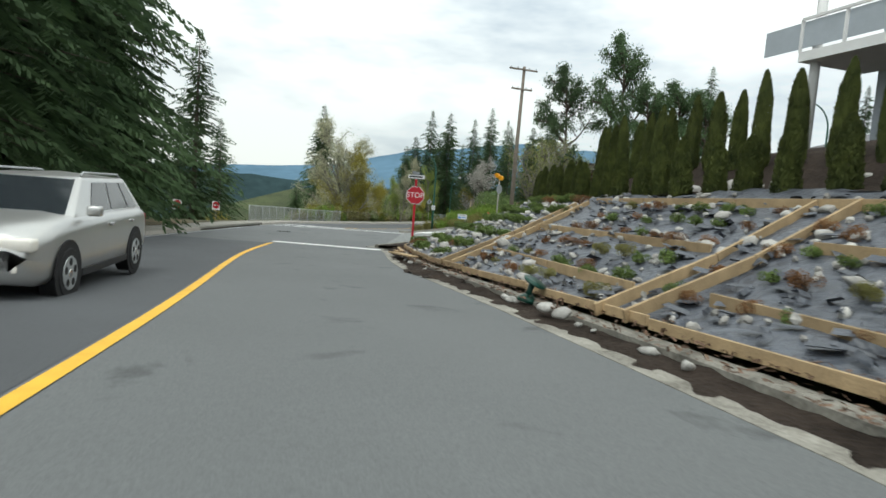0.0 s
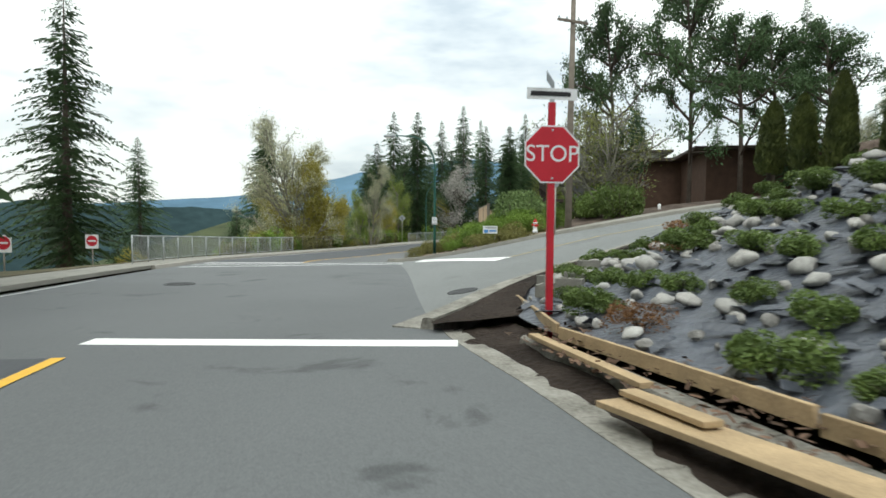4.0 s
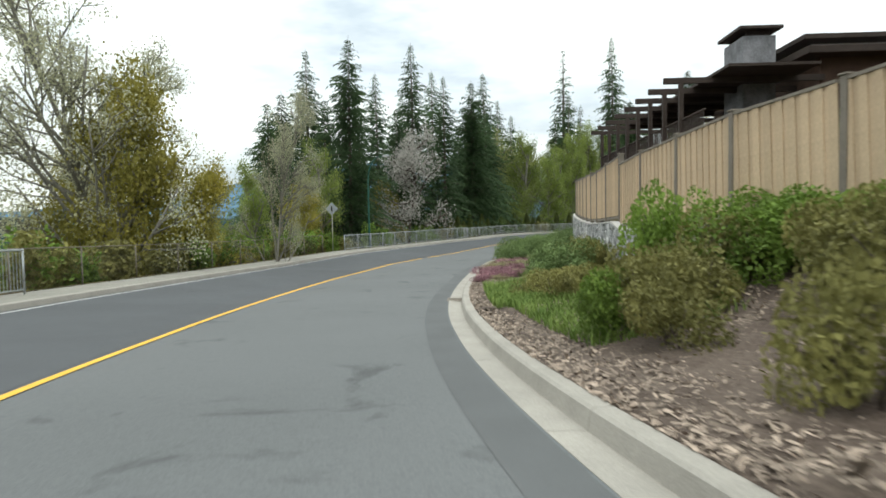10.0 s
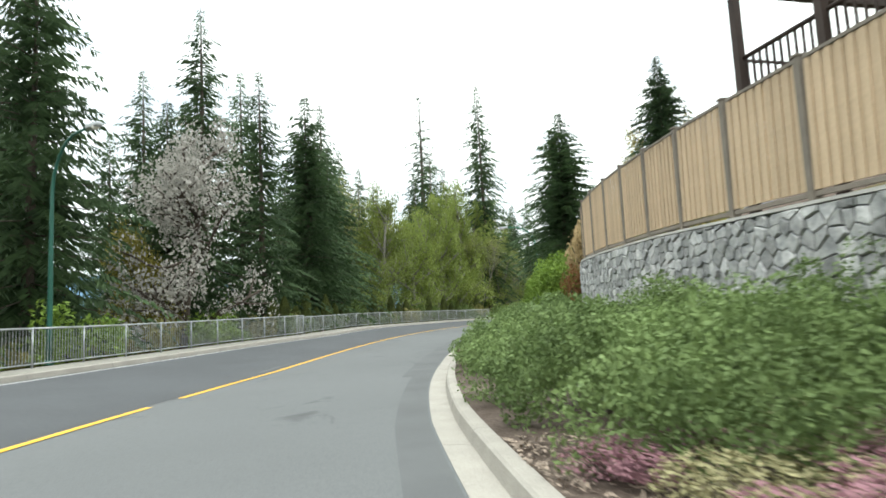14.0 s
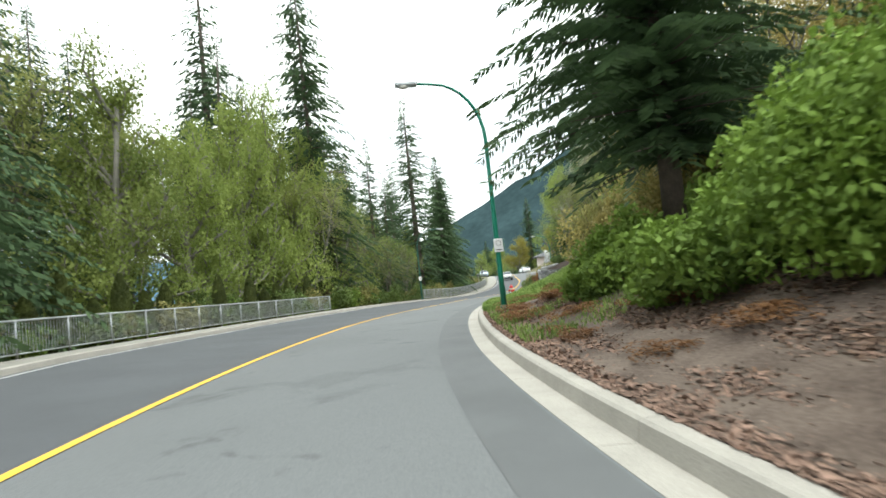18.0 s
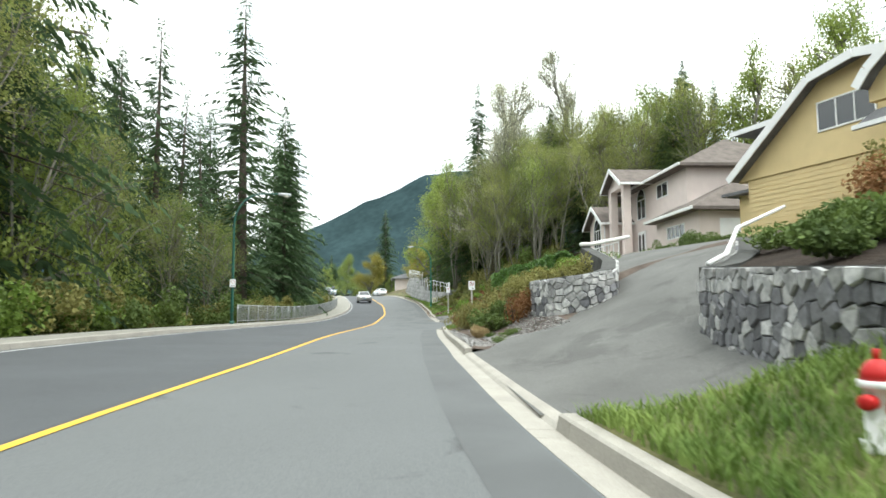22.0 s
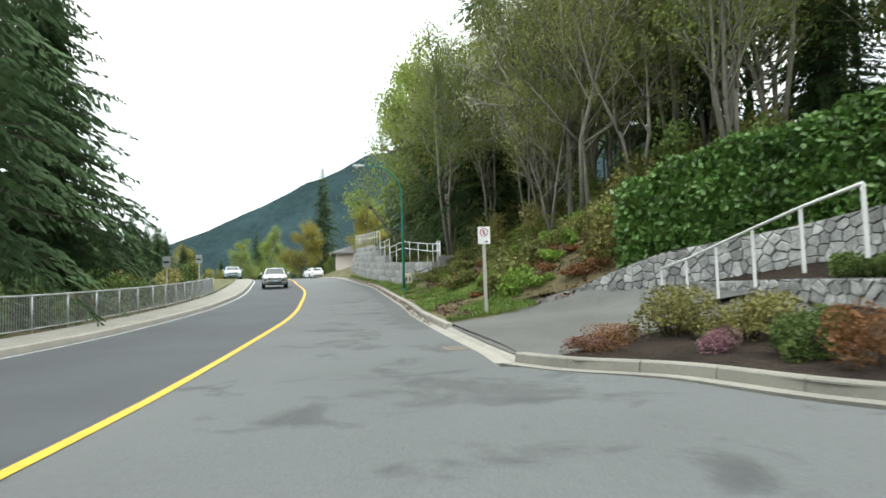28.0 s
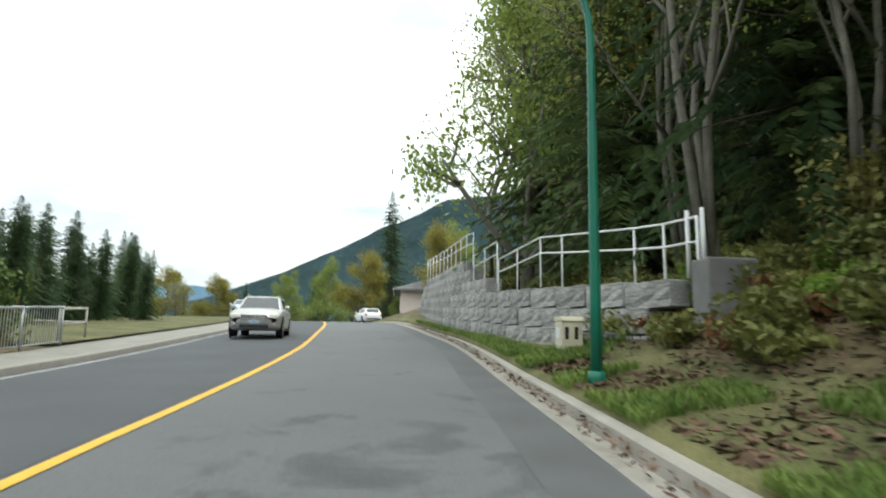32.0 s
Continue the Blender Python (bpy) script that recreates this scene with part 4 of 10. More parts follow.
def leaf_quads(centres, size, rng, flatness=0.0, aspect=1.6, up=None):
    """Loose leaf-shaped quads at the centres, turned at random."""
    n = len(centres)
    a = rng.normal(size=(n, 3))
    a[:, 2] *= 1 - flatness
    a /= np.linalg.norm(a, axis=1)[:, None]
    b = np.cross(a, rng.normal(size=(n, 3)))
    b /= np.linalg.norm(b, axis=1)[:, None] + 1e-9
    sz = size * rng.uniform(0.6, 1.35, (n, 1))
    a, b = a * sz * aspect / 2, b * sz / 2
    c = np.asarray(centres)
    return np.stack([c - a, c + b * 0.9 - a * 0.1, c + a, c - b * 0.9 + a * 0.1], 1)


def tree_parts(base, trunk_bars, bark, leaf_v, leaf, twig_v=None):
    part("trunk", tubes("trunk", trunk_bars, bark, 7), base)
    if leaf_v is not None:
        part("crown", quads("crown", leaf_v, leaf), base)
    if twig_v is not None:
        part("twig_fan", quads("twig_fan", twig_v, LEAF["twig"]), base)


def conifer(seed, height, spread, leaf, bare=0.06, droop=0.35, density=1.0, gap=0.15, power=0.85, fine=1.0):
    """A fir: whorls of drooping boughs, each a comb of flat sprays, with gaps and dead twigs."""
    rng = np.random.default_rng(seed)
    quad, bars = [], []
    lean = rng.normal(0, 0.012, 2)
    z = height * bare
    while z < height * 0.985:
        f = (z - height * bare) / (height * (1 - bare))
        reach = spread * (1 - f) ** power * (0.92 if f > 0.12 else 0.65 + 2.2 * f) + 0.12
        n = int(5 + 4 * (1 - f))
        turn = rng.uniform(0, 6.28)
        for k in range(n):
            if rng.random() < gap:
                continue
            az = turn + 6.283 * k / n + rng.normal(0, 0.22)
            r = reach * rng.uniform(0.48, 1.18)
            d = np.array([math.cos(az), math.sin(az)])
            m = max(4, int(r / (0.34 * fine) * density))
            t = (np.arange(m) + rng.random(m)) / m
            rise = 0.10 + 0.30 * f
            px = lean[0] * z + d[0] * r * t
            py = lean[1] * z + d[1] * r * t
            pz = z + r * (rise * t - (droop + 0.10 * (1 - f)) * t * t) + rng.normal(0, 0.05, m)
            if r > 1.2 and rng.random() < 0.35:
                bars.append(([(lean[0] * z, lean[1] * z, z), (px[-1] * 0.8, py[-1] * 0.8, pz[int(m * 0.8)] if m > 1 else z)], [0.035, 0.008]))
            w = (0.30 + 0.32 * (1 - t)) * min(1.0, 0.55 + r * 0.28) * (0.45 + 0.55 * fine)
            perp = np.array([-d[1], d[0]])
            for side in (-1, 1):
                ln = w * rng.uniform(0.6, 1.4, m) * (1.4 if r > 1 else 1)
                dirx = d[0] * 0.55 + perp[0] * side * 0.85
                diry = d[1] * 0.55 + perp[1] * side * 0.85
                dz = -0.32 - 0.5 * rng.random(m)
                a = np.stack([px, py, pz], 1)
                tip = a + np.stack([dirx * ln, diry * ln, dz * ln], 1)
                wid = 0.10 * ln[:, None] * np.array([[d[0], d[1], 0.0]]) + np.array([[0, 0, 1]]) * ln[:, None] * rng.uniform(0.03, 0.12, (m, 1))
                mid = a + (tip - a) * 0.45
                quad.append(np.stack([a, mid + wid, tip, mid - wid], 1))
        z += height * 0.019 * (0.75 + 0.5 * rng.random()) * (1.3 - 0.55 * f) / max(0.75, density * 0.9) * (0.3 + 0.7 * fine)
    bars.insert(0, ([(0, 0, -0.4), (lean[0] * height * 0.4, lean[1] * height * 0.4, height * 0.4), (lean[0] * height, lean[1] * height, height)], [height * 0.016 + 0.03, height * 0.010, 0.012]))
    return bars, np.concatenate(quad)


def branchy(seed, height, spread, stems=1, forks=5, levels=3, start=0.25, lift=0.75, thin=0.018, bushy=True):
    """Bars of a broad-leaved tree, and the ends of its twigs."""
    rng = np.random.default_rng(seed)
    bars, ends = [], []

    def grow(p, d, length, radius, level):
        pts = [p]
        q = p.copy()
        for k in range(3):
            d = d + rng.normal(0, 0.12, 3) + np.array([0, 0, 0.06 if level else 0.02])
            d /= np.linalg.norm(d)
            q = q + d * length / 3
            pts.append(q.copy())
        bars.append(([tuple(v) for v in pts], [radius, radius * 0.8, radius * 0.62, radius * 0.42]))
        if level >= levels:
            for k in range(3):
                ends.append(pts[3] - (pts[3] - pts[1]) * k * 0.3)
            return
        if level:
            ends.extend((pts[2], pts[3]))
        elif bushy:
            ends.extend((pts[2], pts[3], pts[3]))
        for k in range(forks if level == 0 else 4):
            f = rng.uniform(start if level == 0 else 0.25, 1.0)
            i = min(2, int(f * 3))
            b = pts[i] + (pts[i + 1] - pts[i]) * (f * 3 - i)
            side = rng.normal(size=3)
            side -= d * side.dot(d)
            side /= np.linalg.norm(side)
            nd = d * lift * (0.35 + 0.65 * f if level == 0 else 0.8) + side * rng.uniform(0.6, 1.0) * spread
            nd[2] = abs(nd[2]) * (0.9 if level == 0 else 0.6) + (0.12 if level == 0 else -0.05)
            grow(b, nd / np.linalg.norm(nd), length * rng.uniform(0.36, 0.52) * (1.1 - 0.65 * f if level == 0 else 1), radius * 0.5, level + 1)

    for k in range(stems):
        d = np.array([0, 0, 1.0]) + (rng.normal(0, 0.22, 3) if stems > 1 else rng.normal(0, 0.05, 3))
        grow(np.array([rng.normal(0, 0.12) if stems > 1 else 0, rng.normal(0, 0.12) if stems > 1 else 0, -0.2]), d / np.linalg.norm(d), height * 0.72 * (rng.uniform(0.75, 1.1) if stems > 1 else 1), height * thin / (1 if stems == 1 else 1.6), 0)
    return bars, np.array(ends)


def broadleaf(seed, height, spread, leaves, size, puff, **kw):
    rng = np.random.default_rng(seed + 77)
    bars, ends = branchy(seed, height, spread, **kw)
    pick = rng.integers(0, len(ends), leaves)
    c = ends[pick] + rng.normal(0, puff, (leaves, 3))
    return bars, leaf_quads(c, size, rng)


PROTO = {}
BUILT = {}


def built(kind):
    if kind not in BUILT:
        BUILT[kind] = KINDS[kind][0]()
    return BUILT[kind]


def tree(kind, m, label, category="tree", group=""):
    """A tree of a kind at the pose m: the first builds the meshes, the rest share them."""
    build, bark, leaf = KINDS[kind]
    if kind not in PROTO:
        base = thing(NAMES.get(kind, kind), m, label, category, group)
        bars, leaf_v = built(kind)
        tree_parts(base, bars, bark, leaf_v, leaf)
        PROTO[kind] = base
        return base
    ob = copy_thing(PROTO[kind], m)
    ob.scale = m.to_scale()
    return tagged(ob, label, category, group)


KINDS = {
    "fir_tall": (lambda: conifer(1, 22, 6.0, 0, droop=0.42, density=0.9, gap=0.28, fine=0.42), M["bark"], LEAF["fir"]),
    "fir_full": (lambda: conifer(2, 18, 6.0, 0, droop=0.35, density=1.0, gap=0.2, fine=0.42), M["bark"], LEAF["fir"]),
    "fir_open": (lambda: conifer(3, 24, 5.4, 0, bare=0.15, droop=0.45, density=0.75, gap=0.38, fine=0.45), M["bark"], LEAF["fir"]),
    "fir_light": (lambda: conifer(4, 16, 5.2, 0, droop=0.3, density=0.95, gap=0.12, fine=0.45), M["bark"], LEAF["fir_light"]),
    "fir_thin": (lambda: conifer(6, 26, 4.0, 0, bare=0.25, droop=0.5, density=0.7, gap=0.35, fine=0.45), M["bark"], LEAF["fir"]),
    "fir_near": (lambda: conifer(22, 18, 5.8, 0, bare=0.07, droop=0.36, density=1.1, gap=0.10, fine=0.30), M["bark"], LEAF["fir"]),
    "fir_high": (lambda: conifer(23, 18, 5.6, 0, bare=0.17, droop=0.34, density=1.1, gap=0.12, fine=0.30), M["bark"], LEAF["fir"]),
    "pine": (lambda: broadleaf(34, 17, 1.0, 15000, 0.12, 0.26, forks=15, start=0.30, levels=2, lift=0.40, thin=0.012, bushy=False), M["bark"], LEAF["fir"]),
    "alder_green": (lambda: broadleaf(11, 13, 0.9, 16500, 0.11, 0.36, forks=20, start=0.06, levels=2, lift=0.7), M["bark_grey"], LEAF["spring"]),
    "alder_olive": (lambda: broadleaf(12, 12, 0.9, 24000, 0.115, 0.40, forks=26, start=0.03, levels=2, lift=0.6), M["bark_grey"], LEAF["olive"]),
    "alder_thin": (lambda: broadleaf(13, 15, 0.75, 10000, 0.095, 0.42, forks=16, start=0.38, levels=2, lift=0.8), M["bark_grey"], LEAF["alder"]),
    "poplar_pale": (lambda: broadleaf(14, 15, 0.68, 17000, 0.066, 0.24, forks=22, start=0.10, levels=3, lift=0.95, thin=0.010), M["bark_grey"], LEAF["pale"]),
    "alder_pole": (lambda: broadleaf(18, 16, 0.62, 13000, 0.062, 0.40, stems=2, forks=13, start=0.30, levels=2, lift=0.75, thin=0.011), M["bark_grey"], LEAF["alder"]),
    "alder_slim": (lambda: broadleaf(19, 16, 0.5, 13000, 0.062, 0.42, stems=3, forks=11, start=0.30, levels=2, lift=0.9, thin=0.010), M["bark_grey"], LEAF["spring"]),
    "sapling": (lambda: broadleaf(21, 10, 0.75, 11000, 0.085, 0.34, stems=4, forks=9, start=0.12, levels=2, lift=0.8, thin=0.012), M["bark_grey"], LEAF["bud"]),
    "cherry": (lambda: broadleaf(15, 9, 1.1, 8600, 0.085, 0.26, forks=16, start=0.08, levels=2, lift=0.6), M["bark"], LEAF["blossom"]),
    "bare_tree": (lambda: broadleaf(16, 10, 0.9, 2600, 0.09, 0.28, stems=5, forks=8, start=0.2, levels=3), M["bark_grey"], LEAF["alder"]),
    "magnolia": (lambda: broadleaf(17, 2.6, 1.1, 1100, 0.10, 0.08, stems=3, forks=7, start=0.1, levels=2), M["bark_grey"], LEAF["magnolia"]),
}
NAMES = {"fir_high": "fir_tree", "fir_near": "fir_tree", "pine": "pine_tree", "fir_tall": "fir_tree", "fir_full": "fir_tree", "fir_open": "fir_tree", "fir_light": "fir_tree", "fir_thin": "fir_tree", "alder_green": "alder_tree", "alder_olive": "alder_tree", "alder_thin": "alder_tree", "alder_pole": "alder_tree", "alder_slim": "alder_tree", "sapling": "alder_tree", "poplar_pale": "poplar_tree", "cherry": "cherry_tree", "bare_tree": "maple_tree", "magnolia": "magnolia_tree"}


def stand(kind, s, u, size, label, turn=None, group="", dz=-0.1, tall=1.0):
    """A tree on the land at road place s, u; size scales its kind."""
    p = on_land(s, u, dz)
    k = (hash_turn(s, u) if turn is None else turn)
    return tree(kind, Matrix.LocRotScale(p, Euler((0, 0, radians(k))), (size, size, size * tall)), label, group=group)


def hash_turn(s, u):
    return (s * 77.7 + u * 131.3) % 360


# ---- the trees, in order along the way ----
HEIGHT = {"fir_high": 18, "fir_near": 18, "pine": 17, "fir_tall": 22, "fir_full": 18, "fir_open": 24, "fir_light": 16, "fir_thin": 26, "alder_green": 13, "alder_olive": 12, "alder_thin": 15, "alder_pole": 16, "alder_slim": 16, "sapling": 10, "poplar_pale": 15, "cherry": 9, "bare_tree": 10, "magnolia": 2.6}


def tip(kind, x, y, z, height, label, wide=1.0, group=""):
    """A tree whose top stands at x, y, z."""
    if not kind.startswith("fir"):
        wide *= 0.72
    k = height / float(np.percentile(built(kind)[1][:, :, 2], 99.7))
    return tree(kind, Matrix.LocRotScale((x, y, z - height), Euler((0, 0, (x * 7.7 + y * 13.1) % 6.28)), (k * wide, k * wide, k)), label, group=group)


FIR, ALD, OLV = "dark green fir with drooping boughs", "slender alder in fresh spring leaf", "roundish tree in yellow-olive spring leaf"
for s, u, size in ((25.5, -12.6, 1.45), (30.0, -13.0, 1.15), (21.5, -12.8, 1.45), (17.0, -14.2, 1.5), (31.0, -17.5, 1.25), (12.5, -15.0, 1.45), (27, -22, 1.3), (37, -25, 1.0), (20, -22, 1.4)):
    stand("fir_near", s, u, size, "huge dark fir with boughs hanging to the pavement", group="roadside firs")
tip("fir_tall", -26.0, 57.5, 15.0, 18.5, FIR, 1.15)
tip("fir_open", -35.0, 72.0, 9.5, 16, FIR, 1.2)
tip("fir_tall", -48.4, 118.8, 12.9, 22, FIR, 1.2)
tip("poplar_pale", -14.8, 79.2, 10.4, 16.5, "tall poplar hazed with pale buds", 1.15)
tip("poplar_pale", -17.5, 82.5, 8.5, 14.5, "tall poplar hazed with pale buds", 1.2)
tip("alder_olive", -15.6, 79.5, 6.6, 12.5, OLV, 0.95)
tip("alder_olive", -12.0, 84.0, 2.6, 8.5, OLV, 1.1)
tip("alder_olive", -22.0, 92.0, 4.0, 11, OLV, 1.2)
tip("fir_full", -33.9, 142.5, 19.9, 29, FIR, 0.9)
tip("fir_full", -3.4, 104.7, 15.2, 20.5, FIR, 0.85)
tip("poplar_pale", -8.7, 82.1, 6.2, 11, "thin poplar hazed with pale buds", 0.8)
tip("alder_green", -10.5, 93.0, 3.6, 9.0, ALD, 1.0)
tip("alder_olive", -8.0, 98.0, 2.6, 8.0, OLV, 1.1)
tip("alder_green", -6.0, 101.0, 6.0, 11.0, ALD, 0.9)
tip("cherry", 2.4, 110.0, 8.6, 12.5, "tall wild cherry in white blossom", 1.15)
tip("alder_olive", 0.5, 110.0, 3.4, 8.0, OLV, 1.0)
tip("fir_tall", 8.1, 118.0, 15.4, 20, FIR)
tip("fir_tall", 3.5, 122.0, 14.0, 20, FIR)
tip("fir_tall", -1.0, 125.0, 12.0, 18, FIR)
tip("fir_full", 12.8, 124.0, 16.2, 21, FIR)
tip("fir_tall", 18.3, 137.0, 20.5, 26, FIR)
tip("fir_full", 15.5, 127.0, 13.0, 18, FIR)
tip("fir_tall", 24.0, 143.0, 15.5, 22, FIR)
tip("alder_green", 23.5, 134.5, 11.6, 15.5, ALD, 1.0)
tip("alder_green", 28.5, 138.0, 10.0, 14.0, ALD, 1.05)
tip("fir_thin", 36.5, 150.9, 28.3, 34, "thin tall fir with short sparse boughs", 1.1)
tip("fir_tall", 44.2, 147.2, 29.8, 35, FIR, 0.8)
tip("fir_open", 68.3, 159.9, 24.5, 29, FIR, 1.15)
tip("fir_full", 77.3, 163.9, 17.5, 21.5, FIR, 0.8)
for s, u, size in ((101, -22.5, 1.0), (105.5, -21.5, 1.0), (109, -15.5, 0.85), (112.5, -16, 1.05), (118, -17.5, 1.0), (122, -14.5, 0.8), (127, -18, 1.0), (131, -24, 1.1), (95, -19, 0.8), (116, -24, 1.1), (106, -24, 1.1)):
    stand("fir_full" if int(s) % 2 else "fir_tall", s, u, size, FIR, group="roadside firs")
for s, u, size, kind in ((137, -15.5, 0.95, "alder_thin"), (141, -18, 1.1, "alder_green"), (145, -14.5, 0.95, "alder_green"), (149, -16.5, 1.15, "alder_thin"), (153, -13.8, 1.0, "alder_green"), (156, -17, 1.2, "alder_thin"), (160, -14.5, 1.1, "alder_green"), (163, -18, 1.25, "alder_thin"), (166, -15, 0.95, "alder_green"), (171, -16, 1.0, "alder_thin"), (176, -14, 0.8, "alder_green"), (181, -15.5, 0.9, "alder_thin"), (187, -12.8, 0.75, "alder_green"), (191, -14, 0.7, "alder_green"), (134, -20, 1.2, "alder_thin"), (146, -23, 1.3, "alder_thin"), (158, -23, 1.35, "alder_green")):
    stand(kind, s, u - 2.2, size * 0.85, ALD, group="roadside alders", tall=1.65)
for s, u, size, kind in ((150, -20, 1.05, "fir_open"), (161, -21, 0.75, "fir_tall"), (166, -20, 0.7, "fir_open"), (171.5, -13.5, 0.62, "fir_open"), (176, -19, 0.95, "fir_tall"), (180, -21, 1.0, "fir_tall"), (188, -17, 0.9, "fir_tall"), (140, -25, 1.15, "fir_tall"), (186, -24, 1.0, "fir_tall")):
    stand(kind, s, u, size, FIR, group="roadside firs")
for s, u, size, kind in ((172.0, -13.0, 0.62, "alder_pole"), (168.6, -12.6, 0.55, "alder_slim"), (175.0, -12.6, 0.55, "alder_slim"), (163.5, -13.2, 0.75, "alder_pole"), (158.5, -13.5, 0.8, "alder_slim"), (178.5, -13.5, 0.5, "alder_pole"), (166.0, -15.5, 0.8, "alder_slim"), (154.0, -15.0, 0.95, "alder_pole")):
    stand(kind, s, u, size, ALD, group="roadside alders")
for s, u, size, kind in ((173.5, -15.5, 0.85, "fir_open"), (167.5, -16.5, 0.8, "fir_tall"), (181.0, -15.0, 0.7, "fir_open"), (149.0, -21.0, 1.0, "fir_tall"), (155.0, -19.5, 1.0, "fir_open")):
    stand(kind, s, u, size, FIR, group="roadside firs")
for s, u, size in ((146.5, -16.0, 0.95), (151.5, -17.0, 1.0), (157.5, -16.0, 0.95), (162.0, -17.5, 1.0)):
    stand("alder_green", s, u, size, ALD, group="roadside alders", tall=1.7)
stand("fir_near", 203.5, -13.6, 1.0, "big fir with wide open boughs by the railing")
for s, u, size in ((199, -15.5, 0.42), (209, -16, 0.42), (214, -17.5, 0.3)):
    stand("fir_light", s, u, size, "young fir behind the railing", group="young firs")
# right-hand side
tip("pine", 13.2, 54.6, 16.5, 17.0, "tall open-crowned pine over the garden", 0.9)
tip("pine", 8.6, 55.4, 13.7, 14.5, "open-crowned pine beside the utility pole", 1.0)
for s, u, kind, size in ((53, 21, "pine", 0.75), (57, 24, "pine", 0.8), (50.5, 25, "pine", 0.7), (62, 27, "fir_tall", 0.6)):
    stand(kind, s, u, size, FIR, group="garden firs")
stand("bare_tree", 56.8, 12.6, 1.0, "many-stemmed maple just coming into leaf")
stand("bare_tree", 60.0, 15.0, 0.95, "many-stemmed maple just coming into leaf")
stand("bare_tree", 53.6, 13.5, 0.85, "many-stemmed maple just coming into leaf")
stand("bare_tree", 93.0, 15.0, 0.7, "bare flowering tree behind the fence")
stand("fir_high", 116.5, 12.0, 0.66, "broad dark fir over the shrubs")
stand("fir_high", 119.74, 5.63, 0.86, "broad dark fir over the shrubs", tall=0.84)
for s, u, size, kind in ((122.5, 9.5, 0.62, "sapling"), (126, 8.2, 0.50, "sapling"), (128.5, 10.5, 0.62, "sapling"), (131.5, 8.6, 0.44, "sapling"), (134, 11, 0.52, "sapling"), (120, 12, 0.7, "sapling"), (117, 12, 0.7, "sapling"), (125, 13.5, 0.75, "sapling"), (130, 15, 0.7, "sapling")):
    stand(kind, s, u, size, "thicket of budding yellow-green saplings", group="saplings", tall=1.25)
for s, u, size, kind in ((152, 38, 1.0, "fir_tall"), (158, 40, 0.9, "fir_full"), (163, 34, 0.85, "alder_green"), (167, 38, 0.95, "alder_green"), (171, 33, 0.95, "alder_green"), (175, 36, 1.0, "alder_thin"), (179, 33, 1.0, "alder_green"), (183, 31, 0.9, "alder_thin"), (187, 30, 1.0, "alder_green"), (191, 28, 0.95, "alder_thin"), (194, 25, 0.95, "alder_green"), (189, 24, 0.8, "fir_light"), (170, 44, 1.0, "fir_tall"), (182, 42, 1.0, "fir_tall"), (146, 36, 0.85, "fir_tall")):
    stand(kind, s, u, size * 1.1, ALD if "alder" in kind else FIR, group="hillside trees", tall=1.35 if "alder" in kind else 1.0)
tip("fir_tall", 104.0, 155.8, 27.0, 27.5, FIR, 0.75)
tip("poplar_pale", 92.9, 148.4, 23.3, 23.3, "tall poplar hazed with pale buds", 0.75)
tip("poplar_pale", 96.0, 145.8, 23.4, 21.0, "tall poplar hazed with pale buds", 0.75)
tip("poplar_pale", 98.2, 140.7, 26.4, 20.6, "tall poplar hazed with pale buds", 0.80)
tip("fir_tall", 94.5, 142.5, 18.9, 15.3, FIR, 0.80)
tip("fir_full", 98.7, 129.9, 23.2, 11.8, FIR, 0.80)
tip("fir_tall", 97.7, 127.0, 20.4, 9.1, FIR, 0.90)
tip("alder_slim", 92.2, 132.7, 18.0, 12.0, ALD, 1.20)
tip("alder_slim", 90.4, 128.3, 17.2, 11.4, ALD, 1.30)
tip("alder_slim", 94.6, 137.1, 18.8, 12.3, ALD, 1.20)
for s, u, size, kind in ((212, 6.4, 0.95, "alder_slim"), (224, 5.8, 1.05, "alder_green"), (230, 6.2, 1.05, "alder_pole"), (214.5, 7.2, 0.9, "alder_slim"), (197.5, 9.0, 0.8, "alder_pole"), (219, 6.8, 0.9, "alder_pole"), (192.5, 12.0, 0.7, "alder_slim"), (210.5, 8.4, 0.75, "alder_slim"), (193.5, 14.5, 0.8, "alder_pole"), (196, 10.5, 0.62, "alder_pole"), (198, 15, 0.85, "alder_slim"), (200.5, 11, 0.75, "alder_pole"), (205, 13, 0.9, "alder_pole"), (207.5, 9.8, 0.7, "alder_slim"), (210, 14, 0.95, "alder_pole"), (213, 8.8, 0.85, "alder_pole"), (215.5, 11, 0.95, "alder_olive"), (219, 8.5, 0.8, "alder_slim"), (224, 10, 0.85, "alder_olive"), (230, 10, 0.8, "alder_green"), (197, 19, 0.95, "alder_pole"), (202, 19, 0.95, "alder_pole"), (208, 19, 1.0, "alder_slim"), (192, 19.5, 0.8, "alder_pole"), (216, 18, 1.0, "alder_green"), (189, 17.5, 0.7, "alder_pole"), (199.5, 8.2, 0.5, "alder_pole"), (195, 23, 0.9, "alder_pole"), (204, 24, 1.0, "alder_pole")):
    stand(kind, s, u, size * 1.25, ALD, group="wood above the road", tall=1.0 if kind in ("alder_pole", "alder_slim") else 1.3)
rw = random.Random(15)
for k in range(30):
    stand(rw.choice(("alder_pole", "alder_slim")), rw.uniform(191.5, 217), rw.uniform(8.5, 21), rw.uniform(0.75, 1.1), "tall slim alder with a bare grey stem", group="wood above the road")
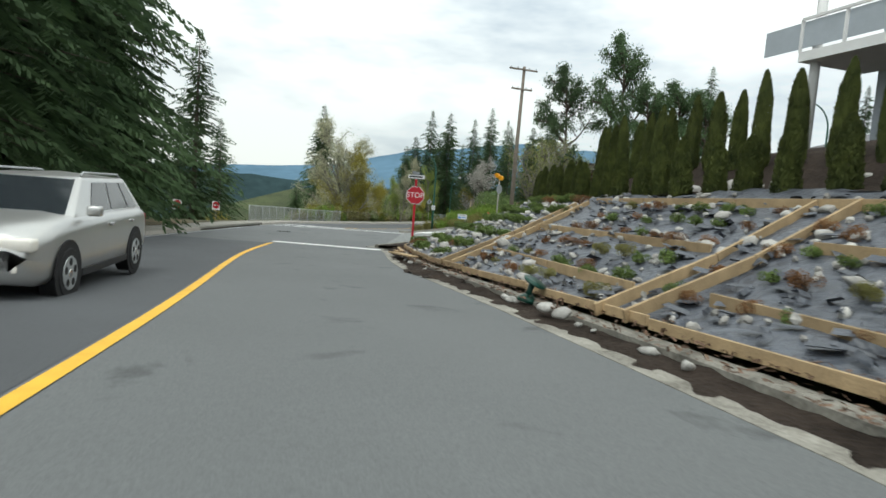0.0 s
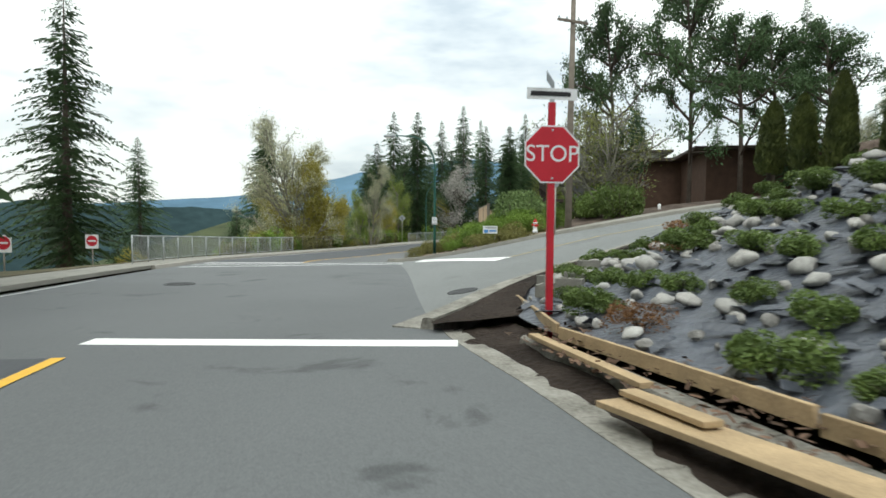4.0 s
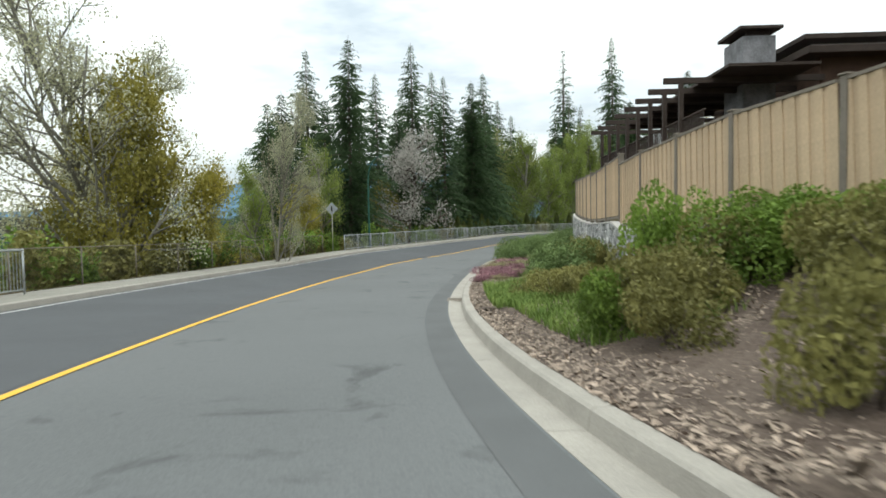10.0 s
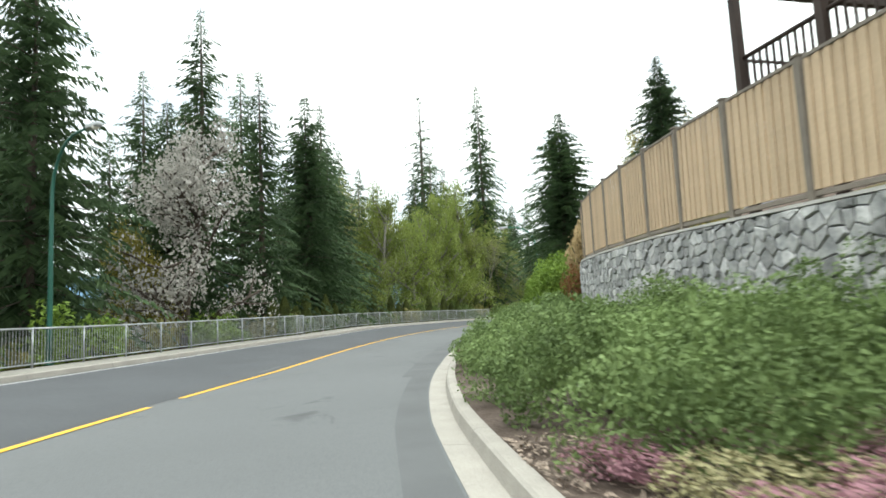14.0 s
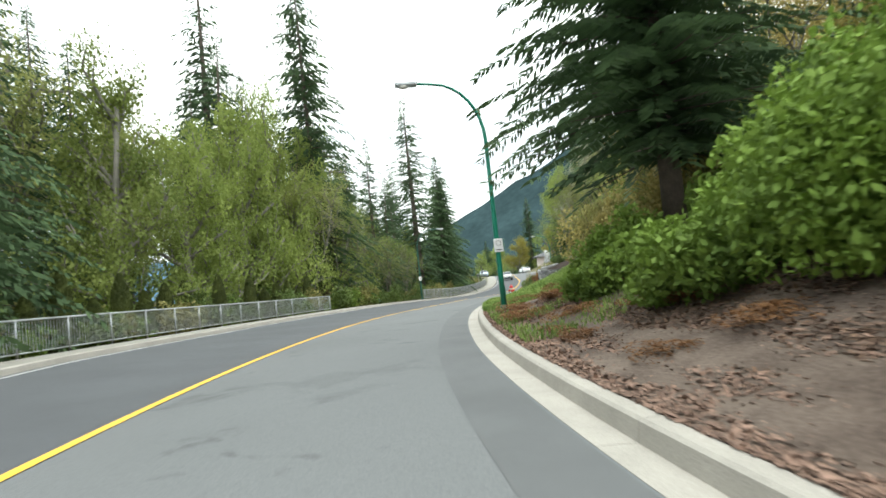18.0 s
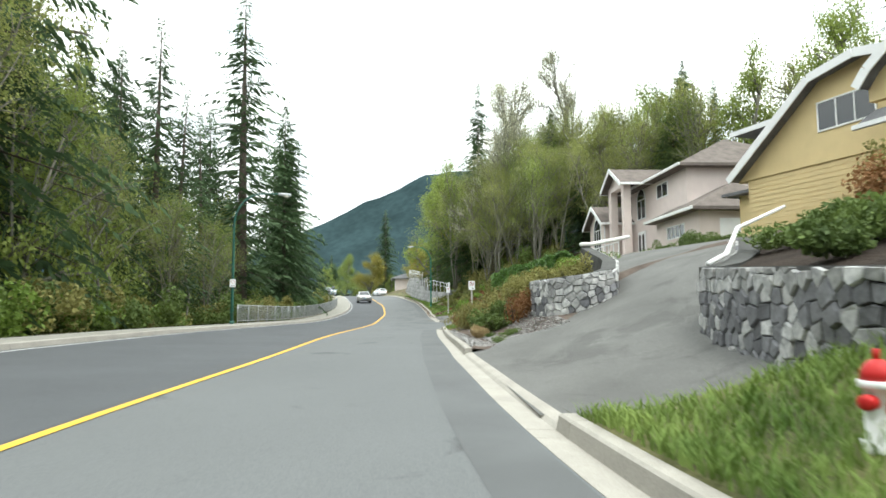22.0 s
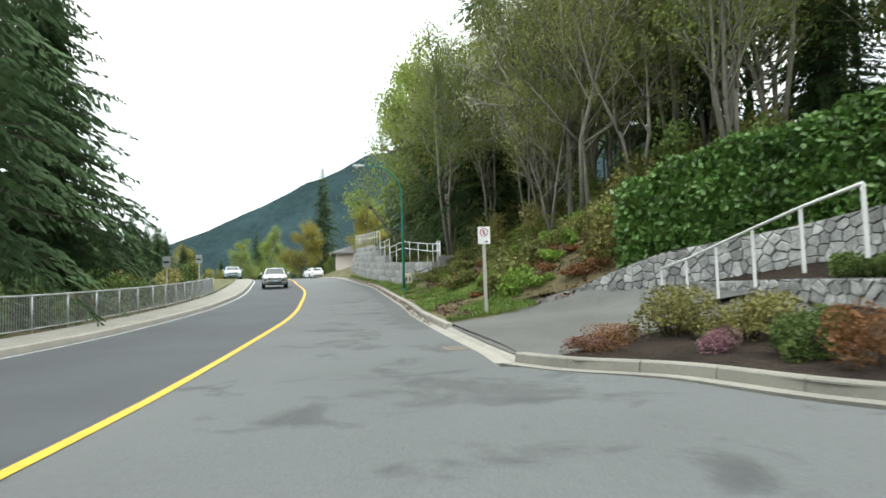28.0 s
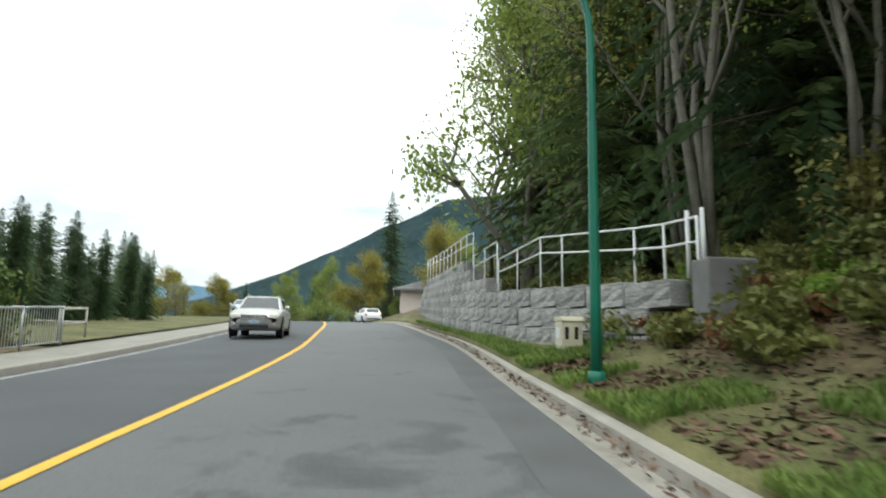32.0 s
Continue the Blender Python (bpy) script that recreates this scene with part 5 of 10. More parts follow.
for s, u, size, kind in ((201, 14.5, 0.6, "fir_light"), (212.5, 9.0, 0.75, "fir_light"), (217.5, 7.4, 1.0, "fir_light"), (224.5, 7.8, 1.05, "fir_light"), (194.5, 17, 0.6, "fir_full"), (217, 14, 0.85, "fir_full"), (222, 13, 0.8, "fir_light")):
    stand(kind, s, u, size, FIR, group="wood above the road")
# far along the road
for s, u, size, kind in ((262, 12, 0.9, "alder_olive"), (272, 18, 1.0, "alder_green"), (282, 10, 1.0, "alder_olive"), (290, 3, 0.8, "alder_green"), (250, 20, 1.0, "alder_green"), (296, -6, 0.8, "alder_olive"), (285, -16, 0.7, "alder_olive"), (298, 14, 1.1, "alder_green")):
    stand(kind, s, u, size, ALD, group="distant trees")
stand("fir_tall", 296.0, 26.0, 1.15, "tall lone spruce beyond the crest")
for k, (s, u, size) in enumerate(((221, -17, 0.5), (224, -18.5, 0.55), (227, -17, 0.55), (230, -16.2, 0.55), (234, -17, 0.58), (238, -15.5, 0.5), (243, -15.5, 0.5), (232, -20, 0.62), (236, -19, 0.6), (240, -18, 0.62), (228, -24, 0.5), (244, -21, 0.45), (224, -28, 0.5), (248, -24, 0.5), (256, -22, 0.45), (262, -20, 0.5), (270, -22, 0.45))):
    stand("fir_full", s, u, size * 0.62, "clipped conifer in a distant garden", group="garden conifers")
for s, u, size in ((230, -17, 0.5), (246, -16, 0.45), (260, -15, 0.5)):
    stand("bare_tree", s, u, size, "small budding street tree", group="street trees")
# woods and gardens beyond the crest
rd_ = random.Random(4)
for k in range(64):
    a = radians(rd_.uniform(-62, -30))
    r = rd_.uniform(95, 300)
    x, y = 88 - math.sin(a) * r, 156 + math.cos(a) * r
    d = np.hypot(CL[:, 0] - x, CL[:, 1] - y)
    if d.min() < 17:
        continue
    kind = rd_.choice(("alder_green", "alder_olive", "fir_tall", "fir_full", "alder_thin"))
    tree(kind, Matrix.LocRotScale((x, y, -1.5 + (r - 95) * 0.02), Euler((0, 0, k)), (rd_.uniform(0.45, 0.75),) * 3), "distant roadside tree beyond the crest", group="distant trees")
for k in range(46):
    s, u = rd_.uniform(12, 100), -rd_.uniform(32, 115)
    p = at(s, u)
    d = float(np.hypot(CL[:, 0] - p.x, CL[:, 1] - p.y).min())
    if d < 30:
        continue
    p.z += land(s, -60 if d > 60 else u) - max(0.0, d - 60) * 0.12 - 0.6
    kind = rd_.choice(("fir_tall", "fir_full", "alder_olive", "alder_green", "fir_full"))
    k_ = rd_.uniform(0.5, 0.85)
    tree(kind, Matrix.LocRotScale(p, Euler((0, 0, k)), (k_, k_, k_)), "tree on the falling ground below the road", group="valley trees")
for x, y, k_ in ((102.0, 191.0, 0.34), (104.5, 192.0, 0.38), (106.5, 190.5, 0.36), (108.5, 192.5, 0.33), (110.5, 190.0, 0.3), (113.0, 196.0, 0.42), (116.0, 200.0, 0.45), (119.0, 205.0, 0.5), (122.0, 210.0, 0.5), (99.0, 193.0, 0.4), (96.5, 192.0, 0.38), (108.0, 203.0, 0.5)):
    tree("fir_full", Matrix.LocRotScale((x, y, -2.0), Euler((0, 0, x)), (k_ * 0.8, k_ * 0.8, k_)), "clipped conifer in a distant garden", group="garden conifers")


# ---- railings along the far pavement ----
def railing(name, s0, s1, back, height, label, bay=1.9, infill=True, material="galv"):
    """Tubular railing: posts, top and bottom rails and thin pickets; one panel a bay."""
    holder = thing(name, Matrix(), label, "railing")
    n = max(1, round((s1 - s0) / bay))
    ss = np.linspace(s0, s1, n + 1)

    def foot(s):
        u = float(U_LEFT(s)) + back
        return at(s, u, surf(s, float(U_LEFT(s))) + 0.15)

    up = Vector((0, 0, 1))
    bars = []
    for k, s in enumerate(ss):
        p = foot(s)
        part("post", tubes("post", [([p - up * 0.02, p + up * height], 0.028)], M[material], 8), holder)
        if k == n:
            break
        a, b = foot(s), foot(ss[k + 1])
        d = (b - a).normalized() * 0.028
        part("top_rail", tubes("top_rail", [([a + d + up * (height - 0.03), b - d + up * (height - 0.03)], 0.026)], M[material], 8), holder)
        part("bottom_rail", tubes("bottom_rail", [([a + d + up * 0.12, b - d + up * 0.12], 0.02)], M[material], 6), holder)
        if infill:
            m = int((b - a).length / 0.115)
            for j in range(1, m):
                q = a + (b - a) * j / m
                bars.append(([q + up * 0.13, q + up * (height - 0.04)], 0.0095))
    if bars:
        tagged(part("picket_infill", tubes("picket_infill", bars, M[material], 4, False), holder), kind="stuff")
    return holder


railing("railing", 43.2, 65.3, -1.25, 1.15, "galvanised picket railing on the pavement edge")
railing("railing", 91.0, 111.5, -1.35, 1.12, "galvanised picket railing on a raised concrete edge")
railing("railing", 111.7, 147.8, -1.9, 1.02, "long galvanised picket railing before dark trees")
railing("railing", 170.9, 217.4, -1.75, 1.05, "galvanised picket railing curving with the pavement")


def wire_fence(s0, s1, back, height):
    holder = thing("chain_link_fence", Matrix(), "low dark chain-link fence overgrown with weeds", "fence")
    ss = np.arange(s0, s1 + 0.1, 2.6)
    up = Vector((0, 0, 1))
    feet = [at(s, float(U_LEFT(s)) + back, land(s, float(U_LEFT(s)) + back)) for s in ss]
    for p in feet:
        part("post", tubes("post", [([p - up * 0.1, p + up * height], 0.025)], M["fence_post"], 6), holder)
    for a, b in zip(feet[:-1], feet[1:]):
        part("rail", tubes("rail", [([a + up * (height - 0.02), b + up * (height - 0.02)], 0.016)], M["fence_post"], 5), holder)
        bars = []
        m = int((b - a).length / 0.11)
        for j in range(m + 1):
            for lean in (0.5, -0.5):
                q = a + (b - a) * j / m
                r = q + (b - a).normalized() * lean * height
                bars.append(([q + up * 0.03, r + up * (height - 0.04)], 0.0028))
        part("mesh_panel", tubes("mesh_panel", bars, M["sign_black"], 3, False), holder)


wire_fence(65.6, 90.8, -1.9, 1.15)


# ---- street lamps ----
def street_lamp(s, u, height, reach, material, label, turn=0.0, sign=2.05):
    """Davit lamp: tapered post that bends over into an arm, cobra head, a small plate sign."""
    base = on_land(s, u, 0.0)
    # the arm points towards the road, square to it
    m = Matrix.Translation(base) @ Matrix.Rotation(radians(heading(s) + (90 if u > 0 else -90) + turn), 4, "Z")
    holder = thing("street_lamp", m, label, "street lamp", "street lamps")
    r = 1.35
    pts = [(0, 0, -0.1), (0, 0, 1.2), (0, 0, 2.4), (0, 0, height - r * 1.35)]
    rad = [0.088, 0.082, 0.076, 0.060]
    for k in range(1, 9):
        a = math.pi / 2 * k / 8
        pts.append((0, r * (1 - math.cos(a)) * 1.15, height - r * 1.35 + r * 1.35 * math.sin(a)))
        rad.append(0.058 - 0.002 * k)
    pts.append((0, reach - 0.35, height + 0.03))
    rad.append(0.036)
    part("post", tubes("post", [(pts, rad)], M[material], 14), holder)
    part("base_flange", tubes("base_flange", [([(0, 0, -0.1), (0, 0, 0.14), (0, 0, 0.16)], [0.125, 0.125, 0.09])], M[material], 14), holder)
    bm = box(-0.13, reach - 0.42, height - 0.06, 0.13, reach + 0.28, height + 0.10, 0.05)
    for v in bm.verts:
        f = (v.co.y - reach + 0.42) / 0.7
        v.co.x *= 0.45 + 0.75 * math.sin(math.pi * min(1, 0.15 + 0.75 * f))
        v.co.z -= 0.02 * f
    head = part_bm("lamp_head", bm, M["galv"], holder, None, "grey cobra-head lantern", True)
    bm = bmesh.new()
    bmesh.ops.create_uvsphere(bm, u_segments=12, v_segments=6, radius=1)
    for v in bm.verts:
        v.co = Vector((v.co.x * 0.11, reach + 0.02 + v.co.y * 0.18, height - 0.05 + min(0.02, v.co.z * 0.09)))
    part_bm("lens", bm, M["lamp_glass"], head, None, "clear glass lens", True)
    part("hand_hole", bpy_mesh(box(-0.05, -0.092, 0.45, 0.05, -0.072, 0.75, 0.008), M[material]), holder)
    if sign:
        # plate facing the traffic in the near lane
        f = 1 if u > 0 else -1
        m2 = Matrix.Translation((-0.0, 0, sign)) @ Matrix.Rotation(radians(-90 * f), 4, "Z")
        pl = part("plate", bpy_mesh(box(-0.15, -0.115, -0.21, 0.15, -0.10, 0.21, 0.006), M["sign_white"]), holder, m2, "white parking plate")
        part("symbol", tubes("symbol", [([(0.085 * math.cos(a), -0.118, 0.07 + 0.085 * math.sin(a)) for a in np.linspace(0, 6.28, 15)], 0.007)], M["sign_red" if u < 0 else "sign_black"], 4), pl)
        part("letter_bar", bpy_mesh(box(-0.10, -0.119, -0.16, 0.10, -0.116, -0.13), M["sign_black"]), pl)
        part("strap", tubes("strap", [([(0, 0, sign + 0.1), (0, 0, sign + 0.13)], 0.084)], M["galv"], 12), holder)
        part("strap", tubes("strap", [([(0, 0, sign - 0.13), (0, 0, sign - 0.10)], 0.084)], M["galv"], 12), holder)
    return holder


def bpy_mesh(bm, material, smooth=False):
    me = bpy.data.meshes.new("m")
    bm.to_mesh(me)
    bm.free()
    me.materials.append(material)
    if smooth:
        me.polygons.foreach_set("use_smooth", [True] * len(me.polygons))
    return me


street_lamp(53.8, 3.5, 6.95, 2.7, "green_pole_dark", "dark green curved street lamp by the shrubs")
street_lamp(126.8, 2.48, 7.3, 2.5, "green_pole", "bright green curved street lamp on the grass", 18)
street_lamp(168.9, -9.2, 7.1, 2.7, "green_pole_dark", "green curved street lamp behind the far pavement", 20, 2.15)
street_lamp(209.1, 2.86, 7.2, 2.5, "green_pole", "bright green street lamp beside the utility box", 0, 0)
street_lamp(97.0, -11.3, 7.2, 2.6, "green_pole_dark", "green curved street lamp among far-side trees", -30, 0)
street_lamp(42.5, 31.0, 7.4, 2.6, "green_pole_dark", "green curved street lamp up the side street", 0, 0)


# ---- traffic signs ----
def plate_poly(points, thick=0.004):
    n = len(points)
    verts = [(x, 0, z) for x, z in points] + [(x, thick, z) for x, z in points]
    faces = [tuple(range(n)), tuple(range(n, 2 * n))[::-1]] + [(k, n + k, n + (k + 1) % n, (k + 1) % n) for k in range(n)]
    return verts, faces


def ngon(n, r, turn=0.0, z=0.0):
    return [(r * math.cos(2 * math.pi * k / n + turn), z + r * math.sin(2 * math.pi * k / n + turn)) for k in range(n)]


def lettering(body, size, place, parent, material, name="lettering"):
    cu = bpy.data.curves.new(name, "FONT")
    cu.body, cu.size, cu.align_x, cu.align_y, cu.extrude = body, size, "CENTER", "CENTER", 0.0015
    tmp = new(name, cu)
    me = bpy.data.meshes.new_from_object(tmp.evaluated_get(bpy.context.evaluated_depsgraph_get()))
    bpy.data.objects.remove(tmp)
    me.materials.clear()
    me.materials.append(material)
    return part(name, me, parent, Matrix.Translation(place) @ Matrix.Rotation(radians(90), 4, "X"))


def pole(holder, height, radius=0.03, material="galv_pole", square=False):
    if square:
        return part("post", bpy_mesh(box(-radius, -radius, -0.3, radius, radius, height, 0.006), M[material]), holder)
    return part("post", tubes("post", [([(0, 0, -0.3), (0, 0, height)], radius)], M[material], 10), holder)


def facing(s, u, dz=0.0, turn=0.0):
    """A pose on the land that shows its -y face to traffic coming up the lane."""
    return Matrix.Translation(on_land(s, u, dz)) @ Matrix.Rotation(radians(heading(s) + turn), 4, "Z")


def stop_sign():
    m = Matrix.Translation(at(25.65, 2.92, 0.30)) @ Matrix.Rotation(radians(heading(25) + 2), 4, "Z")
    h = thing("stop_sign", m, "red octagonal stop sign on a red-wrapped post", "stop sign")
    part("post", bpy_mesh(box(-0.045, 0.01, -0.4, 0.045, 0.07, 2.75, 0.008), M["sign_red"]), h, None, "red sheathed post")
    t = math.pi / 8
    v, f = plate_poly(ngon(8, 0.40, t, 2.08))
    pl = part("plate", mesh("plate", v, f, M["sign_white"]), h)
    v, f = plate_poly(ngon(8, 0.378, t, 2.08), 0.003)
    part("face", mesh("face", [(x, y - 0.004, z) for x, y, z in v], f, M["sign_red"]), pl, None, "red face with white rim")
    lettering("STOP", 0.30, (0, -0.006, 2.08), pl, M["sign_white"], "word")
    for z in (1.77, 2.39):
        part("bolt", tubes("bolt", [([(0, -0.012, z), (0, 0.0, z)], 0.014)], M["galv"], 8), pl)
    # street name blades on top
    b1 = part("name_blade", bpy_mesh(box(-0.34, 0.03, 2.78, 0.34, 0.036, 2.93, 0.002), M["sign_white"]), h, None, "white street-name blade")
    part("name_bar", bpy_mesh(box(-0.29, 0.026, 2.825, 0.25, 0.029, 2.885), M["sign_black"]), b1)
    part("name_blade", bpy_mesh(box(-0.34, 0.03, 2.95, 0.34, 0.036, 3.07, 0.002), M["sign_back"]), h, Matrix.Rotation(radians(62), 4, "Z"))
    part("bracket", bpy_mesh(box(-0.03, 0.02, 2.73, 0.03, 0.05, 2.79, 0.004), M["galv"]), h)
    return h


stop_sign()


def no_parking(s, u, turn, height=2.45, size=(0.36, 0.50)):
    h = thing("no_parking_sign", facing(s, u, 0, turn), "white no-parking plate on a square grey post", "traffic sign", "parking signs")
    pole(h, height, 0.045, "galv_pole", True)
    w, t = size
    z = height - t / 2 + 0.03
    pl = part("plate", bpy_mesh(box(-w / 2, -0.062, z - t / 2, w / 2, -0.048, z + t / 2, 0.006), M["sign_white"]), h)
    part("ring", tubes("ring", [([(0.11 * math.cos(a), -0.064, z + 0.09 + 0.11 * math.sin(a)) for a in np.linspace(0, 6.283, 21)], 0.010)], M["sign_red"], 5), pl, None, "red ring")
    part("slash", tubes("slash", [([(-0.075, -0.065, z + 0.165), (0.075, -0.065, z + 0.015)], 0.009)], M["sign_red"], 5), pl)
    part("letter_bar", bpy_mesh(box(-0.02, -0.0645, z + 0.03, 0.012, -0.062, z + 0.15), M["sign_black"]), pl)
    part("arrow", mesh("arrow", [(-0.02, -0.0645, z - 0.17), (0.06, -0.0645, z - 0.20), (0.06, -0.0645, z - 0.17), (0.13, -0.0645, z - 0.185), (0.06, -0.0645, z - 0.14)], [(0, 1, 2), (1, 3, 4)], M["sign_black"]), pl)
    for dz in (-0.2, 0.2):
        part("bolt", tubes("bolt", [([(0, -0.07, z + dz), (0, -0.055, z + dz)], 0.01)], M["galv"], 6), pl)
    return h


no_parking(170.35, 3.75, 3)
no_parking(191.7, 3.5, 0, 2.5)


def no_entry(s, u, height, turn=0, back=False):
    h = thing("no_entry_sign", facing(s, u, 0, turn), "red and white no-entry sign on a thin post", "traffic sign", "no-entry signs")
    pole(h, height + 0.35, 0.03, "fence_post")
    pl = part("plate", bpy_mesh(box(-0.33, -0.045, height - 0.35, 0.33, -0.035, height + 0.38, 0.01), M["sign_white"]), h)
    v, f = plate_poly(ngon(28, 0.28, 0, height + 0.05))
    part("disc", mesh("disc", [(x, y - 0.05, z) for x, y, z in v], f, M["sign_red"]), pl, None, "red disc")
    part("bar", bpy_mesh(box(-0.2, -0.056, height + 0.01, 0.2, -0.051, height + 0.09), M["sign_white"]), pl)
    return h


no_entry(44.9, -14.8, 1.75)
no_entry(50.6, -14.4, 2.0)


def diamond_sign():
    h = thing("diamond_sign", Matrix.Translation(on_land(91.2, -11.2)) @ Matrix.Rotation(radians(heading(91) + 8), 4, "Z"), "grey diamond warning sign seen from behind", "traffic sign")
    pole(h, 3.3, 0.03, "galv_pole")
    v, f = plate_poly(ngon(4, 0.46, 0, 3.0))
    pl = part("plate", mesh("plate", [(x, y - 0.04, z) for x, y, z in v], f, M["sign_back"]), h)
    part("arrow_bar", bpy_mesh(box(-0.05, -0.046, 2.78, 0.05, -0.042, 3.2), M["sign_black"]), pl)


diamond_sign()


def beacon_sign():
    m = Matrix.Translation(at(44.4, 8.4, 1.35)) @ Matrix.Rotation(radians(heading(45) - 30), 4, "Z")
    h = thing("warning_beacon", m, "amber flashing beacon over the back of a stop sign", "traffic signal")
    pole(h, 3.35, 0.045, "galv_pole")
    v, f = plate_poly(ngon(8, 0.34, math.pi / 8, 2.45))
    part("sign_back", mesh("sign_back", [(x, y - 0.06, z) for x, y, z in v], f, M["sign_back"]), h, Matrix.Rotation(radians(75), 4, "Z"))
    for sx, z in ((-0.16, 3.42), (0.14, 3.26)):
        bm = bmesh.new()
        bmesh.ops.create_cone(bm, cap_ends=True, segments=14, radius1=0.17, radius2=0.13, depth=0.26)
        hd = part_bm("beacon", bm, M["amber"], h, Matrix.Translation((sx, -0.1, z)) @ Matrix.Rotation(radians(90), 4, "X"), "amber beacon housing")
        part("visor", tubes("visor", [([(0.15 * math.cos(a), 0.15 * math.sin(a), 0.16) for a in np.linspace(0, math.pi, 9)], 0.03)], M["amber"], 5), hd)
    return h


beacon_sign()


def utility_pole(s, u, dz, height, arms, turn, label):
    h = thing("utility_pole", Matrix.Translation(at(s, u, dz)) @ Matrix.Rotation(radians(turn), 4, "Z"), label, "utility pole", "utility poles")
    part("post", tubes("post", [([(0, 0, -0.5), (0.05, 0, height * 0.5), (0.12, 0, height)], [0.17, 0.145, 0.11])], M["pole_wood"], 12), h)
    for z, w in arms:
        arm = part("crossarm", bpy_mesh(box(-w / 2, -0.19, z - 0.06, w / 2, -0.10, z + 0.06, 0.008), M["pole_wood"]), h)
        for x in (-w * 0.45, -w * 0.2, w * 0.2, w * 0.45):
            part("insulator", tubes("insulator", [([(x, -0.145, z + 0.06), (x, -0.145, z + 0.12), (x, -0.145, z + 0.2)], [0.03, 0.05, 0.03])], M["galv"], 8), arm)
    return h


upole = utility_pole(46.6, 9.7, 1.6, 11.6, ((11.35, 2.3), (9.9, 1.7)), 20, "tall weathered wooden utility pole with crossarms")
utility_pole(62.0, -42.0, -9.0, 9.5, ((9.2, 2.2),), 60, "wooden utility pole below the road")
utility_pole(46.0, -24.0, -2.0, 8.5, ((8.2, 2.2),), 75, "wooden utility pole with crossarm beyond the corner")


def wires(a, b, n, sag, gap):
    h = thing("overhead_wires", Matrix(), "thin dark overhead wires between poles", "cable")
    for k in range(n):
        pts = []
        for f in np.linspace(0, 1, 14):
            p = a.lerp(b, f)
            pts.append(p + Vector((k * gap, k * gap * 0.4, -sag * 4 * f * (1 - f) - 0.12 * k)))
        part("wire", tubes("wire", [(pts, 0.012)], M["sign_black"], 4), h)


wires(at(46.0, -24.0, 6.3), at(62.0, -42.0, 0.3), 4, 0.9, 0.3)


# ---- hydrants ----
def hydrant(m, cap, body, label):
    h = thing("fire_hydrant", m @ Matrix.Diagonal((0.8, 0.8, 0.8, 1)), label, "fire hydrant", "fire hydrants")
    part("barrel", tubes("barrel", [([(0, 0, -0.1), (0, 0, 0.05), (0, 0, 0.06), (0, 0, 0.45), (0, 0, 0.46), (0, 0, 0.52)], [0.15, 0.15, 0.105, 0.105, 0.14, 0.14])], M[body], 16), h)
    bm = bmesh.new()
    bmesh.ops.create_uvsphere(bm, u_segments=16, v_segments=8, radius=0.125)
    for v in bm.verts:
        v.co.z = 0.52 + max(0, v.co.z) * 1.35
    part_bm("bonnet", bm, M[cap], h, None, "red domed bonnet", True)
    part("nut", tubes("nut", [([(0, 0, 0.68), (0, 0, 0.76)], 0.028)], M[cap], 5), h)
    for a, z, r in ((0, 0.36, 0.06), (180, 0.36, 0.06), (270, 0.32, 0.085)):
        d = Vector((math.cos(radians(a)), math.sin(radians(a)), 0))
        part("outlet_cap", tubes("outlet_cap", [([d * 0.09 + Vector((0, 0, z)), d * 0.19 + Vector((0, 0, z)), d * 0.20 + Vector((0, 0, z))], [r, r, r * 0.5])], M[cap], 10), h, None, "red outlet cap")


hydrant(facing(139.5, 2.95, 0.0, 20), "red_paint", "trim_white", "red and white fire hydrant on the grass")
hydrant(Matrix.Translation(at(46.1, 7.95, 1.55)), "red_paint", "trim_white", "white fire hydrant with a red cap")


def yard_sign():
    h = thing("yard_sign", Matrix.Translation(at(47.9, 6.1, 1.18)) @ Matrix.Rotation(radians(heading(48) - 12), 4, "Z"), "small white and blue yard sign in the lawn", "yard sign")
    pl = part("board", bpy_mesh(box(-0.36, -0.006, 0.28, 0.36, 0.006, 0.66, 0.002), M["sign_white"]), h)
    part("printed_bar", bpy_mesh(box(-0.31, -0.01, 0.32, -0.1, -0.008, 0.48), M["sign_blue"]), pl)
    part("printed_bar", bpy_mesh(box(-0.04, -0.01, 0.38, 0.3, -0.008, 0.46), M["sign_blue"]), pl)
    part("printed_bar", bpy_mesh(box(-0.25, -0.01, 0.54, 0.3, -0.008, 0.60), M["sign_back"]), pl)
    for x in (-0.25, 0.25):
        part("stake", tubes("stake", [([(x, 0, -0.15), (x, 0, 0.3)], 0.006)], M["galv"], 5), h)


yard_sign()
h = thing("utility_marker", Matrix.Translation(at(51.5, 16.0, 2.65)), "short white marker post in the lawn", "marker post")
part("post", tubes("post", [([(0, 0, -0.2), (0, 0, 0.55), (0, 0, 0.6)], [0.09, 0.09, 0.05])], M["trim_white"], 10), h)


